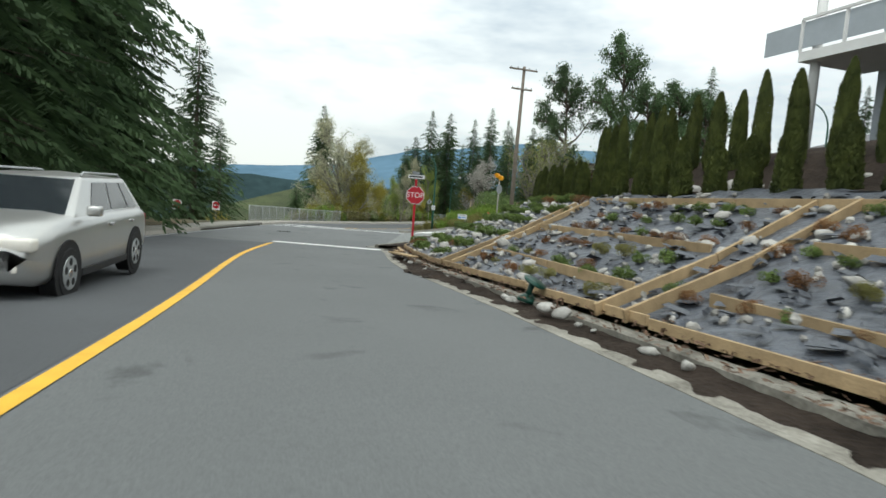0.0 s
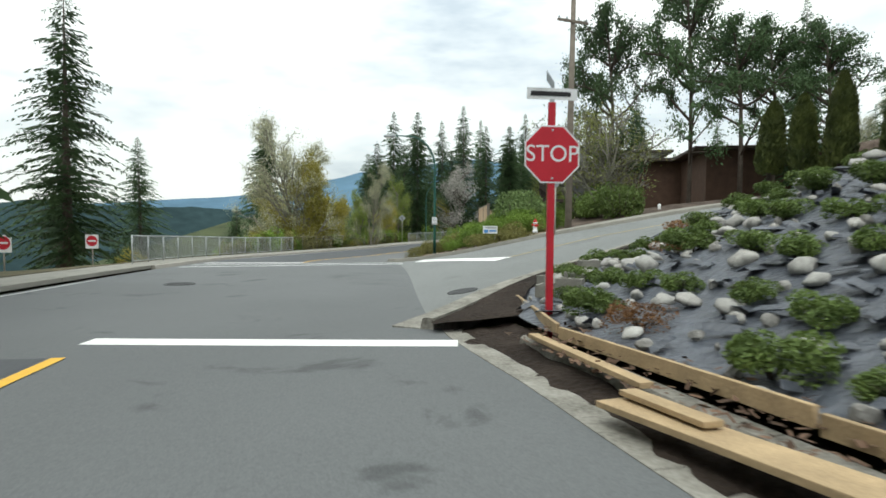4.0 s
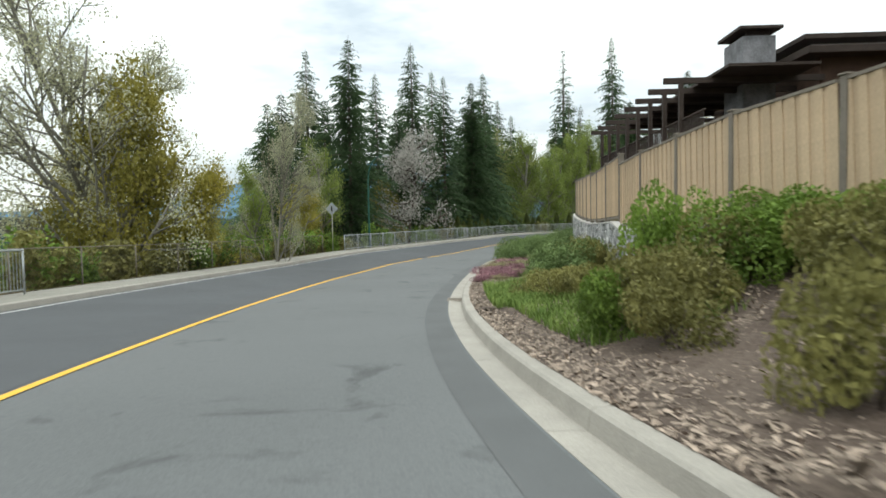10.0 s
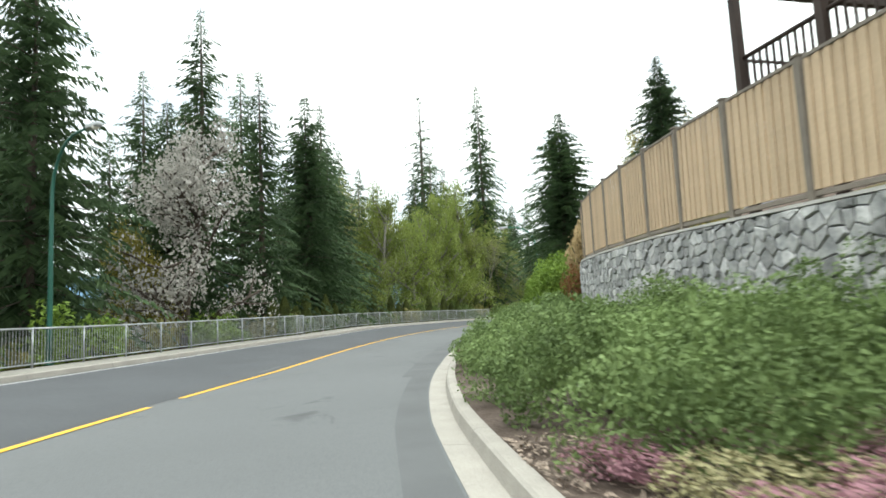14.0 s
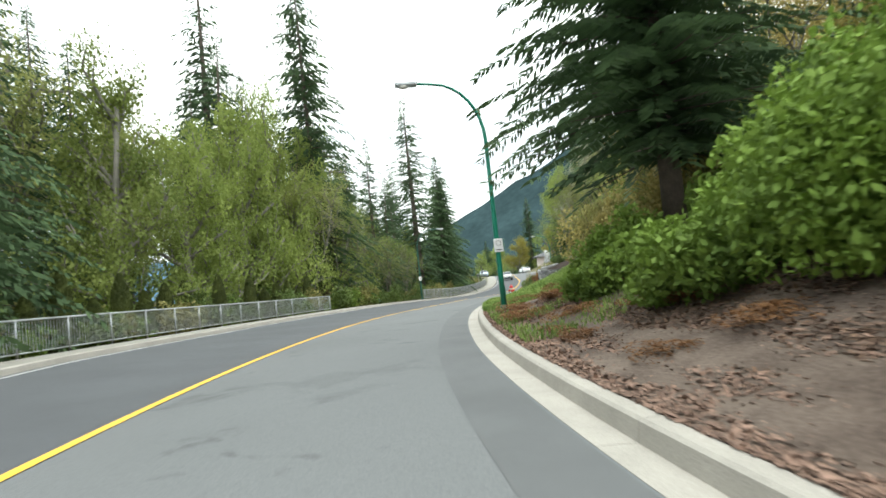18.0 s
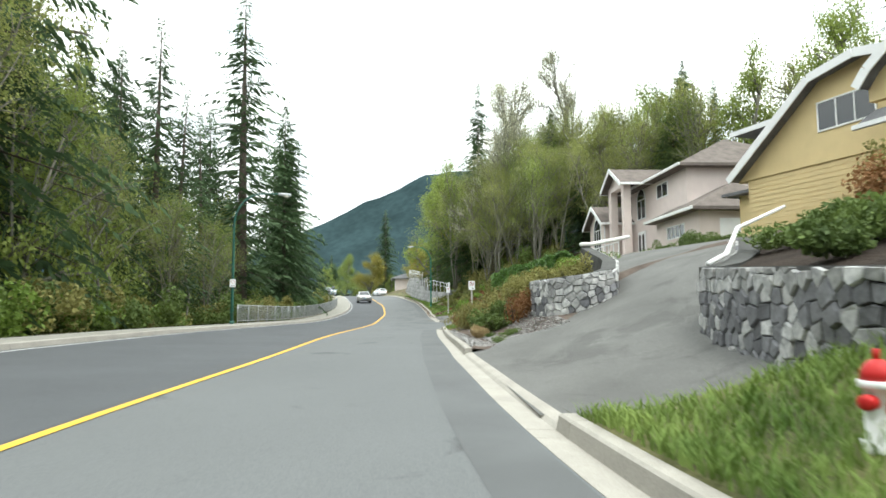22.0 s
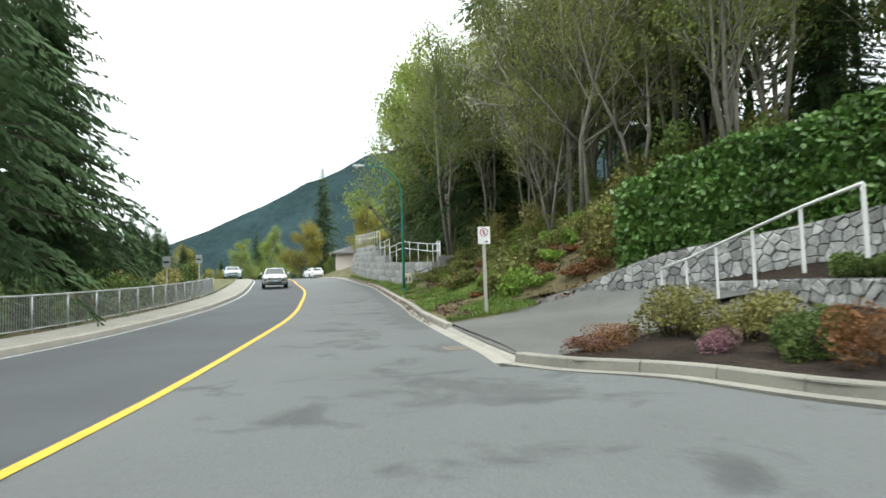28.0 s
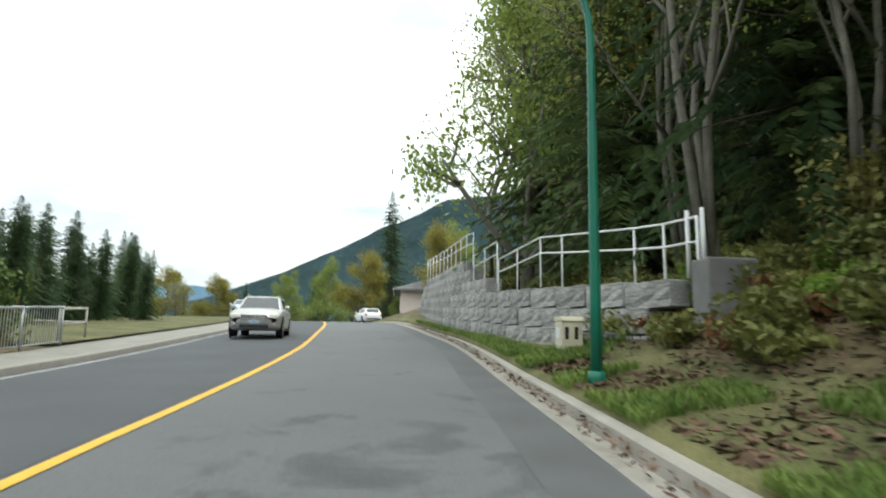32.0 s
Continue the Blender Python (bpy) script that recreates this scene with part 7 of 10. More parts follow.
# ---- wooden fence on the wall ----
def board_fence():
    holder = thing("wooden_fence", Matrix(), "tall cedar board fence with dark posts on the stone wall", "fence")
    up = Vector((0, 0, 1))
    bm = box(-0.071, -0.010, 0, 0.071, 0.010, 1.0, 0.004)
    board = bpy_mesh(bm, M["cedar_board"])
    posts = (56.1, 58.5, 60.95, 63.4, 65.9, 68.5, 71.0, 73.45, 75.6, 77.7, 79.75, 81.75, 83.7, 85.45, 87.4, 89.3, 91.1, 92.9, 94.7, 96.5, 98.4, 100.3, 102.2, 104.1, 106.0)
    for k, (s, e) in enumerate(zip(posts[:-1], posts[1:])):
        a, b = at(s, float(WALL_U(s)) + 0.12, float(FENCE_BASE(s + 0.02))), at(e, float(WALL_U(e)) + 0.12, float(FENCE_BASE(e - 0.06)))
        tall = 1.74 if s < 75 else 1.82
        slope = b.z - a.z
        t = (b - a).normalized()
        rot = math.atan2(t.y, t.x)
        post = part("post", bpy_mesh(box(-0.055, -0.09, -0.1, 0.055, 0.06, tall + 0.07, 0.008), M["fence_post"]), holder, Matrix.Translation(a) @ Matrix.Rotation(rot, 4, "Z"), "dark post")
        part("post_cap", bpy_mesh(box(-0.075, -0.11, tall + 0.07, 0.075, 0.08, tall + 0.10, 0.006), M["fence_post"]), post)
        ln = (b - a).length
        m = Matrix.Translation(a) @ Matrix.Rotation(rot, 4, "Z") @ Matrix.Rotation(-math.asin(slope / ln), 4, "Y")
        part("bottom_rail", bpy_mesh(box(0.06, -0.05, 0.0, ln - 0.06, 0.03, 0.065, 0.004), M["fence_post"]), holder, m)
        part("top_rail", bpy_mesh(box(0.06, -0.06, tall, ln - 0.06, 0.045, tall + 0.05, 0.004), M["fence_post"]), holder, m)
        n = 17
        for j in range(n):
            x = 0.06 + (ln - 0.12) * (j + 0.5) / n
            q = part("board", board, holder)
            q.matrix_local = m @ Matrix.Translation((x, (0.0 if j % 2 else 0.022), 0.085)) @ Matrix.Diagonal(((ln - 0.12) / n / (0.150 if j % 2 else 0.118), 1, tall - 0.085, 1))
    s = posts[-1]
    a = at(s, float(WALL_U(s)) + 0.12, float(FENCE_BASE(s)))
    part("post", bpy_mesh(box(-0.06, -0.06, -0.1, 0.06, 0.06, 2.0, 0.008), M["fence_post"]), holder, Matrix.Translation(a))


board_fence()


# ---- houses ----
def frame_at(s, u, dz, turn=0.0):
    """Pose whose x runs along the road, y away from it to the right, z up."""
    t = radians(heading(s))
    x = Vector((-math.sin(t), math.cos(t), 0))
    y = Vector((math.cos(t), math.sin(t), 0))
    m = Matrix((x, y, Vector((0, 0, 1)))).transposed().to_4x4()
    m.translation = at(s, u, dz)
    return m @ Matrix.Rotation(radians(turn), 4, "Z")


def prism(pts, y0, y1):
    """A solid from a polygon in x, z, run from y0 to y1."""
    n = len(pts)
    verts = [(x, y0, z) for x, z in pts] + [(x, y1, z) for x, z in pts]
    faces = [tuple(range(n)), tuple(range(n, 2 * n))[::-1]] + [(k, n + k, n + (k + 1) % n, (k + 1) % n) for k in range(n)]
    return verts, faces


def window(parent, x0, z0, x1, z1, y=0.0, bars=1, arch=False, rows=1):
    """Window standing a little proud of a wall at y; looks along -y."""
    w = part("window", bpy_mesh(box(x0, y - 0.02, z0, x1, y + 0.05, z1), M["glass_dark"]), parent, None, "dark glass pane in white frame")
    t = 0.07
    for a, b, c, d in ((x0 - t, z0 - t, x0, z1 + t), (x1, z0 - t, x1 + t, z1 + t), (x0, z1, x1, z1 + t), (x0, z0 - t, x1, z0)):
        part("window_frame", bpy_mesh(box(a, y - 0.05, b, c, y + 0.03, d, 0.008), M["trim_white"]), w)
    for k in range(1, bars + 1):
        x = x0 + (x1 - x0) * k / (bars + 1)
        part("mullion", bpy_mesh(box(x - 0.03, y - 0.045, z0, x + 0.03, y - 0.015, z1), M["trim_white"]), w)
    for k in range(1, rows):
        z = z0 + (z1 - z0) * k / rows
        part("transom", bpy_mesh(box(x0, y - 0.04, z - 0.025, x1, y - 0.018, z + 0.025), M["trim_white"]), w)
    if arch:
        r = (x1 - x0) / 2
        cx = (x0 + x1) / 2
        zz = z1 + t
        v, f = prism([(cx + r * math.cos(a), zz + r * math.sin(a)) for a in np.linspace(0, math.pi, 15)], y - 0.02, y + 0.04)
        part("arch_pane", mesh("arch_pane", v, f, M["glass_dark"]), w)
        part("arch_frame", tubes("arch_frame", [([(cx + (r + 0.03) * math.cos(a), y - 0.03, zz + (r + 0.03) * math.sin(a)) for a in np.linspace(0, math.pi, 17)], 0.045)], M["trim_white"], 6), w)
    return w


def gable_roof(parent, x0, x1, y0, y1, eave, peak, material, over=0.5, along="y", thick=0.16, fascia="trim_white"):
    """Two slopes with their ridge along y (gables face -y and +y) or along x."""
    c, half = ((x0 + x1) / 2, (x1 - x0) / 2) if along == "y" else ((y0 + y1) / 2, (y1 - y0) / 2)
    k = (peak - eave) / half
    lo, hi = (y0, y1) if along == "y" else (x0, x1)
    for sgn in (-1, 1):
        e = half + over
        pts = [(c, peak), (c + sgn * e, peak - k * e), (c + sgn * e, peak - k * e + thick), (c, peak + thick)]
        v, f = prism(pts, lo - over, hi + over)
        if along == "x":
            v = [(b, a, z) for a, b, z in v]
        r = part("roof_slope", mesh("roof_slope", v, f, material), parent)
        for end in (lo - over - 0.06, hi + over):
            pts2 = [(c, peak - 0.12), (c + sgn * e, peak - k * e - 0.12), (c + sgn * e, peak - k * e + thick + 0.03), (c, peak + thick + 0.03)]
            v, f = prism(pts2, end, end + 0.06)
            if along == "x":
                v = [(b, a, z) for a, b, z in v]
            part("bargeboard", mesh("bargeboard", v, f, M[fascia]), r)
        ze = peak - k * e
        if along == "y":
            b = box(min(c + sgn * e, c + sgn * (e + 0.1)), lo - over, ze - 0.05, max(c + sgn * e, c + sgn * (e + 0.1)), hi + over, ze + 0.12, 0.01)
        else:
            b = box(lo - over, min(c + sgn * e, c + sgn * (e + 0.1)), ze - 0.05, hi + over, max(c + sgn * e, c + sgn * (e + 0.1)), ze + 0.12, 0.01)
        part("gutter", bpy_mesh(b, M[fascia]), r)
    pts = [(c - half, eave), (c + half, eave), (c, peak - 0.01)]
    return pts


def gable_wall(parent, pts, y0, y1, material, along="y", name="gable_wall"):
    v, f = prism(pts, y0, y1)
    if along == "x":
        v = [(b, a, z) for a, b, z in v]
    return part(name, mesh(name, v, f, material), parent)


def slab_part(name, parent, x0, y0, z0, x1, y1, z1, material, bevel=0.0, label=""):
    return part(name, bpy_mesh(box(x0, y0, z0, x1, y1, z1, bevel), material), parent, None, label)


def pink_house():
    m = frame_at(180.0, 15.6, 4.3, 0)
    h = thing("house", m, "pale pink stucco house with brown shingle roofs", "house")
    W, T = M["stucco_pink"], M["trim_white"]
    # gabled bay with the arched window
    slab_part("wall", h, 3.4, 0.0, -2.2, 7.6, 9.0, 3.7, W)
    pts = gable_roof(h, 3.4, 7.6, 0.0, 9.0, 3.7, 5.0, M["shingle"], 0.5)
    gable_wall(h, pts, 0.0, 0.3, W)
    window(h, 4.55, 1.4, 6.35, 3.1, -0.002, 2, True)
    window(h, 4.7, -0.9, 6.2, -0.35, -0.002, 1)
    slab_part("belt_course", h, 3.35, -0.06, 0.75, 7.65, 0.0, 0.95, W, 0.01)
    # entrance with two tall columns under a gabled porch
    slab_part("wall", h, -6.5, 2.2, -1.0, 3.4, 12.0, 6.0, W)
    pts = gable_roof(h, -0.6, 3.2, 0.2, 7.0, 6.1, 7.25, M["shingle"], 0.45)
    gable_wall(h, pts, 0.3, 0.5, W)
    for x in (-0.2, 2.75):
        slab_part("column", h, x - 0.28, 0.2, 0.2, x + 0.28, 0.76, 6.1, W, 0.03)
    slab_part("beam", h, -0.5, 0.2, 5.75, 3.1, 0.7, 6.1, W, 0.01)
    window(h, 0.5, 3.6, 2.1, 5.0, 2.198, 1, True)
    d = slab_part("front_door", h, 0.55, 2.12, 0.4, 2.05, 2.2, 2.6, T, 0.01, "white double door")
    for x in (0.75, 1.45):
        slab_part("door_glass", d, x, 2.10, 0.9, x + 0.36, 2.12, 2.35, M["glass_dark"])
    window(h, -3.6, 4.6, -1.8, 5.5, 2.198, 1)
    window(h, -3.8, 1.2, -2.2, 2.3, 2.198, 1, False, 2)
    # hipped main roof
    x0, x1, y0, y1, e, p = -7.2, 4.0, 1.5, 12.6, 6.0, 8.6
    v = [(x0, y0, e), (x1, y0, e), (x1, y1, e), (x0, y1, e), (-3.2, 6.5, p), (0.6, 6.5, p), (x0, y0, e - 0.18), (x1, y0, e - 0.18), (x1, y1, e - 0.18), (x0, y1, e - 0.18)]
    part("roof", mesh("roof", v, [(0, 1, 5, 4), (1, 2, 5), (2, 3, 4, 5), (3, 0, 4), (9, 8, 7, 6), (0, 6, 7, 1), (1, 7, 8, 2), (2, 8, 9, 3), (3, 9, 6, 0)], M["shingle"]), h)
    slab_part("gutter", h, x0, y0 - 0.1, e - 0.16, x1, y0, e + 0.02, T, 0.01)
    # garage wing
    slab_part("wall", h, -10.5, 1.0, -0.6, -4.4, 8.0, 2.6, W)
    v = [(-11.1, 0.4, 2.6), (-3.9, 0.4, 2.6), (-3.9, 8.4, 2.6), (-11.1, 8.4, 2.6), (-8.4, 4.2, 4.5), (-6.2, 4.2, 4.5), (-11.1, 0.4, 2.42), (-3.9, 0.4, 2.42), (-3.9, 8.4, 2.42), (-11.1, 8.4, 2.42)]
    part("garage_roof", mesh("garage_roof", v, [(0, 1, 5, 4), (1, 2, 5), (2, 3, 4, 5), (3, 0, 4), (9, 8, 7, 6), (0, 6, 7, 1), (1, 7, 8, 2), (2, 8, 9, 3), (3, 9, 6, 0)], M["shingle"]), h)
    slab_part("gutter", h, -11.1, 0.3, 2.44, -3.9, 0.4, 2.62, T, 0.01)
    window(h, -8.6, 1.2, -6.2, 1.9, 0.998, 3)
    slab_part("garage_door", h, -10.52, 2.2, -0.4, -10.5, 6.6, 2.0, T)
    # raised deck with glass balustrade and stairs down to the beds
    slab_part("deck", h, -4.4, -1.6, 0.05, 3.2, 2.2, 0.22, M["concrete"])
    for x in np.arange(-4.3, 3.3, 1.06):
        slab_part("rail_post", h, x - 0.03, -1.6, 0.22, x + 0.03, -1.54, 1.22, T)
    slab_part("hand_rail", h, -4.4, -1.62, 1.2, 3.2, -1.52, 1.27, T, 0.01)
    slab_part("lower_rail", h, -4.4, -1.6, 0.30, 3.2, -1.55, 0.35, T)
    slab_part("deck_post", h, -1.0, -1.5, -1.8, -0.85, -1.35, 0.05, T)
    slab_part("deck_wall", h, 0.6, -1.2, -2.0, 3.2, 2.2, 0.05, W)
    slab_part("lower_door", h, -2.8, 2.12, -1.9, -1.9, 2.198, 0.0, T, 0.01, "white lower door")
    stairs = slab_part("stair_landing", h, 3.25, -2.0, -0.3, 4.5, -0.35, -0.15, M["concrete"])
    for k in range(7):
        slab_part("step", stairs, 3.3, -2.0 - 0.28 * (k + 1), -0.32 - 0.2 * k - 0.2, 4.45, -2.0 - 0.28 * k, -0.32 - 0.2 * k, M["concrete"])
    for x in (3.28, 4.47):
        part("stair_rail", tubes("stair_rail", [([(x, -0.4, 0.75), (x, -2.0, 0.75), (x, -4.0, -0.7)], 0.035)], T, 6), stairs)
        part("stair_rail", tubes("stair_rail", [([(x, -2.0, 0.35), (x, -4.0, -1.1)], 0.03)], T, 6), stairs)
        for y, z0, z1 in ((-0.4, -0.15, 0.75), (-2.0, -0.3, 0.75), (-3.0, -1.1, 0.02), (-4.0, -1.8, -0.7)):
            part("baluster", tubes("baluster", [([(x, y, z0), (x, y, z1)], 0.03)], T, 6), stairs)
    # covered balcony at the far corner
    slab_part("balcony", h, 3.4, 2.0, 3.9, 8.2, 7.0, 4.05, W)
    part("balcony_rail", tubes("balcony_rail", [([(3.4, 2.0, 4.75), (8.2, 2.0, 4.75), (8.2, 7.0, 4.75)], 0.035)], T, 6), h)
    slab_part("balcony_roof", h, 3.2, 1.8, 6.0, 8.6, 8.0, 6.15, M["shingle"])
    part("downpipe", tubes("downpipe", [([(3.32, -0.1, 3.6), (3.3, -0.08, 0.3)], 0.045)], T, 8), h)


pink_house()


def broken_gable(parent, pts, y0, y1, wall, front=0.55):
    """A gable with two pitches to each side, its roof run from y0 back to y1."""
    for (xa, za), (xb, zb) in zip(pts[:-1], pts[1:]):
        n = Vector((za - zb, xb - xa)).normalized() * 0.17
        n = n if n.y > 0 else -n
        v, f = prism([(xa, za), (xb, zb), (xb + n.x, zb + n.y), (xa + n.x, za + n.y)], y0 - front, y1)
        r = part("roof_slope", mesh("roof_slope", v, f, M["shingle_grey"]), parent)
        g = n * 1.25
        v, f = prism([(xa - n.x * 0.7, za - n.y * 0.7), (xb - n.x * 0.7, zb - n.y * 0.7), (xb + g.x, zb + g.y), (xa + g.x, za + g.y)], y0 - front - 0.06, y0 - front)
        part("bargeboard", mesh("bargeboard", v, f, M["trim_white"]), r)
    low = min(pts[0][1], pts[-1][1])
    gable_wall(parent, [(x, z - 0.01) for x, z in pts] + [(pts[-1][0], low - 0.02), (pts[0][0], low - 0.02)], y0, y0 + 0.3, wall)


def yellow_house():
    m = frame_at(156.9, 17.1, 4.0, -14)
    h = thing("house", m, "pale yellow clapboard house with white gable trim", "house")
    W, T = M["siding_yellow"], M["trim_white"]
    # garage wing
    slab_part("wall", h, -3.0, -0.68, -0.6, 4.75, 9.0, 2.62, W)
    broken_gable(h, [(-5.0, 4.6), (-2.5, 5.75), (-0.75, 6.15), (1.1, 5.85), (5.3, 2.62)], -0.7, 9.0, W)
    window(h, -1.05, 3.9, 1.15, 4.95, -0.702, 2)
    for z in np.arange(-0.4, 2.5, 0.2):
        slab_part("clapboard", h, -3.0, -0.7, z, 4.75, -0.68, z + 0.16, W)
    slab_part("band_board", h, -3.0, -0.76, 2.62, 4.9, -0.7, 2.78, W)
    # taller wing standing forward of it, above a skirt roof
    slab_part("wall", h, -13.0, -2.0, -0.6, -2.6, 9.0, 3.3, W)
    broken_gable(h, [(-13.0, 4.0), (-9.6, 7.0), (-7.2, 7.45), (-4.8, 7.0), (-2.1, 4.9), (-1.7, 4.4)], -1.9, 9.0, W)
    slab_part("wall", h, -12.6, -1.9, 3.3, -2.6, 8.8, 4.5, W)
    window(h, -4.9, 3.95, -3.6, 5.4, -1.902, 1, False, 2)
    window(h, -6.2, 3.95, -5.15, 6.1, -1.902, 1, False, 3)
    window(h, -7.9, 3.95, -6.45, 5.4, -1.902, 1, False, 2)
    window(h, -5.9, 1.7, -4.9, 2.7, -2.002, 1)
    v, f = prism([(-1.95, 3.66), (-3.0, 2.95), (-3.0, 2.83), (-1.95, 3.5)], -13.4, -1.9)
    part("skirt_roof", mesh("skirt_roof", [(b_, a_, c_) for a_, b_, c_ in v], f, M["shingle_grey"]), h)
    slab_part("gutter", h, -13.4, -3.1, 2.85, -1.9, -3.0, 3.0, T, 0.01)
    # dormer over the drive
    slab_part("dormer", h, 3.0, 0.6, 3.2, 5.0, 4.0, 4.9, W)
    window(h, 3.5, 3.6, 4.8, 4.7, 0.598, 1)
    slab_part("dormer_roof", h, 1.6, -0.4, 4.95, 5.9, 4.6, 5.1, M["shingle_grey"])
    slab_part("dormer_fascia", h, 1.6, -0.45, 4.9, 5.95, -0.4, 5.12, T)
    slab_part("garage_wall", h, 4.75, 0.6, -0.6, 6.6, 9.0, 2.3, W)
    slab_part("garage_roof", h, 4.6, 0.1, 2.3, 7.2, 9.3, 2.45, M["shingle_grey"])
    slab_part("garage_door", h, 6.6, 1.6, -0.2, 6.63, 7.0, 2.0, T)


yellow_house()


def brown_house():
    m = frame_at(76.0, 8.35, 3.25, -6)
    h = thing("house", m, "dark brown flat-roofed timber house with a long deck", "house")
    W, D = M["brown_wall"], M["dark_wood"]
    slab_part("wall", h, -0.5, 6.0, -1.5, 9.5, 14.0, 5.0, W)
    slab_part("wall", h, -10.0, 12.5, -1.5, -0.6, 20.0, 4.9, W)
    slab_part("roof", h, -1.2, 5.2, 5.0, 10.5, 15.0, 5.28, D, 0.02, "flat dark roof with deep eaves")
    slab_part("roof", h, -11.0, 11.5, 4.9, -1.3, 21.0, 5.12, D, 0.02, "flat dark roof")
    slab_part("clerestory", h, 1.0, 6.5, 5.28, 6.5, 11.0, 5.9, M["trim_white"])
    slab_part("upper_roof", h, 0.2, 5.8, 5.9, 7.6, 12.0, 6.1, D, 0.02)
    ch = slab_part("chimney", h, 0.6, 3.6, 1.5, 2.4, 4.9, 6.2, M["stone_dark"], 0.03, "grey stone chimney")
    slab_part("chimney_cap", ch, 0.4, 3.4, 6.42, 2.6, 5.1, 6.55, D, 0.02)
    for x in (0.7, 2.2):
        slab_part("cap_leg", ch, x, 3.8, 6.2, x + 0.12, 4.7, 6.42, D)
    for x in (1.0, 5.0):
        window(h, x, 1.9, x + 2.6, 3.9, 5.998, 1)
    # deck along the fence, with picket rail and projecting beams on posts
    slab_part("deck", h, -3.0, 0.7, 1.5, 13.0, 6.0, 1.75, D)
    part("deck_rail", tubes("deck_rail", [([(-3.0, 0.75, 2.72), (12.95, 0.75, 2.72), (12.95, 5.0, 2.72)], 0.045)], D, 6), h)
    part("deck_rail", tubes("deck_rail", [([(-3.0, 0.75, 1.9), (12.95, 0.75, 1.9), (12.95, 5.0, 1.9)], 0.03)], D, 6), h)
    for x in np.arange(-2.9, 12.95, 0.17):
        slab_part("picket", h, x, 0.735, 1.9, x + 0.05, 0.765, 2.7, D)
    for x in np.arange(-0.75, 13.0, 1.95):
        slab_part("deck_post", h, x - 0.08, 0.62, -1.2, x + 0.08, 0.78, 4.1, D)
        slab_part("beam", h, x - 0.08, 0.05, 4.08, x + 0.08, 6.0, 4.30, D, 0.01)
    slab_part("deck_roof", h, -2.4, 1.8, 4.30, 11.5, 5.0, 4.40, D)


brown_house()


def white_house():
    m = frame_at(8.0, 15.0, 4.3, -6)
    h = thing("house", m, "white and grey house with a glass-railed deck", "house")
    W, T = M["siding_grey"], M["trim_white"]
    slab_part("wall", h, -12.0, 2.5, -1.0, 8.5, 14.0, 6.4, W)
    slab_part("roof", h, -13.2, 1.4, 6.4, 9.8, 15.0, 6.65, T, 0.02, "white soffit and flat eave")
    v = [(-13.2, 1.4, 6.65), (9.8, 1.4, 6.65), (9.8, 15.0, 6.65), (-13.2, 15.0, 6.65), (-6, 8, 9.0), (3, 8, 9.0)]
    part("roof_top", mesh("roof_top", v, [(0, 1, 5, 4), (1, 2, 5), (2, 3, 4, 5), (3, 0, 4)], M["shingle_grey"]), h)
    slab_part("deck", h, -12.0, -0.2, 2.3, 9.0, 2.5, 2.6, T)
    slab_part("hand_rail", h, -12.0, -0.22, 3.55, 9.0, -0.14, 3.63, T)
    for x in np.arange(-12, 9.1, 1.5):
        slab_part("rail_post", h, x - 0.04, -0.2, 2.6, x + 0.04, -0.12, 3.6, T)
        slab_part("glass_panel", h, x + 0.08, -0.17, 2.7, x + 1.42, -0.155, 3.5, M["siding_grey"])
    for x in (8.7, 4.2, -1.0, -6.0):
        part("column", tubes("column", [([(x, 0.2, -0.6), (x, 0.2, 6.4)], 0.13)], T, 12), h)
    for x in (-9.0, -4.0, 1.5, 5.6):
        window(h, x, 3.4, x + 1.9, 5.4, 2.498, 1)
        window(h, x, 0.2, x + 1.9, 1.9, 2.498, 1)
    bm = bmesh.new()
    bmesh.ops.create_uvsphere(bm, u_segments=20, v_segments=8, radius=0.55)
    for vv in bm.verts:
        vv.co.y *= 0.25
    part_bm("satellite_dish", bm, T, h, Matrix.Translation((9.3, -0.3, 5.0)), "round white satellite dish", True)
    part("downpipe", tubes("downpipe", [([(8.9, 2.4, 6.4), (8.95, 0.3, 6.0), (8.95, 0.3, -0.5)], 0.05)], T, 8), h)


white_house()


def hill_house(s, u, dz, label, w=11.0, turn=0.0, wall="siding_grey", tall=5.2):
    h = thing("house", frame_at(s, u, dz, turn), label, "house")
    W, T = M[wall], M["trim_white"]
    slab_part("wall", h, -w / 2, 0, -2.5, w / 2, 9, tall, W)
    x0, x1, y0, y1, e, p = -w / 2 - 0.8, w / 2 + 0.8, -0.8, 9.8, tall, tall + 1.9
    v = [(x0, y0, e), (x1, y0, e), (x1, y1, e), (x0, y1, e), (x0 + 4, 4.5, p), (x1 - 4, 4.5, p), (x0, y0, e - 0.2), (x1, y0, e - 0.2), (x1, y1, e - 0.2), (x0, y1, e - 0.2)]
    part("roof", mesh("roof", v, [(0, 1, 5, 4), (1, 2, 5), (2, 3, 4, 5), (3, 0, 4), (9, 8, 7, 6), (0, 6, 7, 1), (1, 7, 8, 2), (2, 8, 9, 3), (3, 9, 6, 0)], M["shingle_grey"]), h)
    slab_part("gutter", h, x0, y0 - 0.08, e - 0.18, x1, y0, e, T)
    for k in range(3):
        x = -w / 2 + w * (k + 0.25) / 3
        window(h, x, tall - 2.2, x + w / 7, tall - 0.9, -0.002, 1)
        window(h, x, tall - 4.7, x + w / 7, tall - 3.5, -0.002, 1)


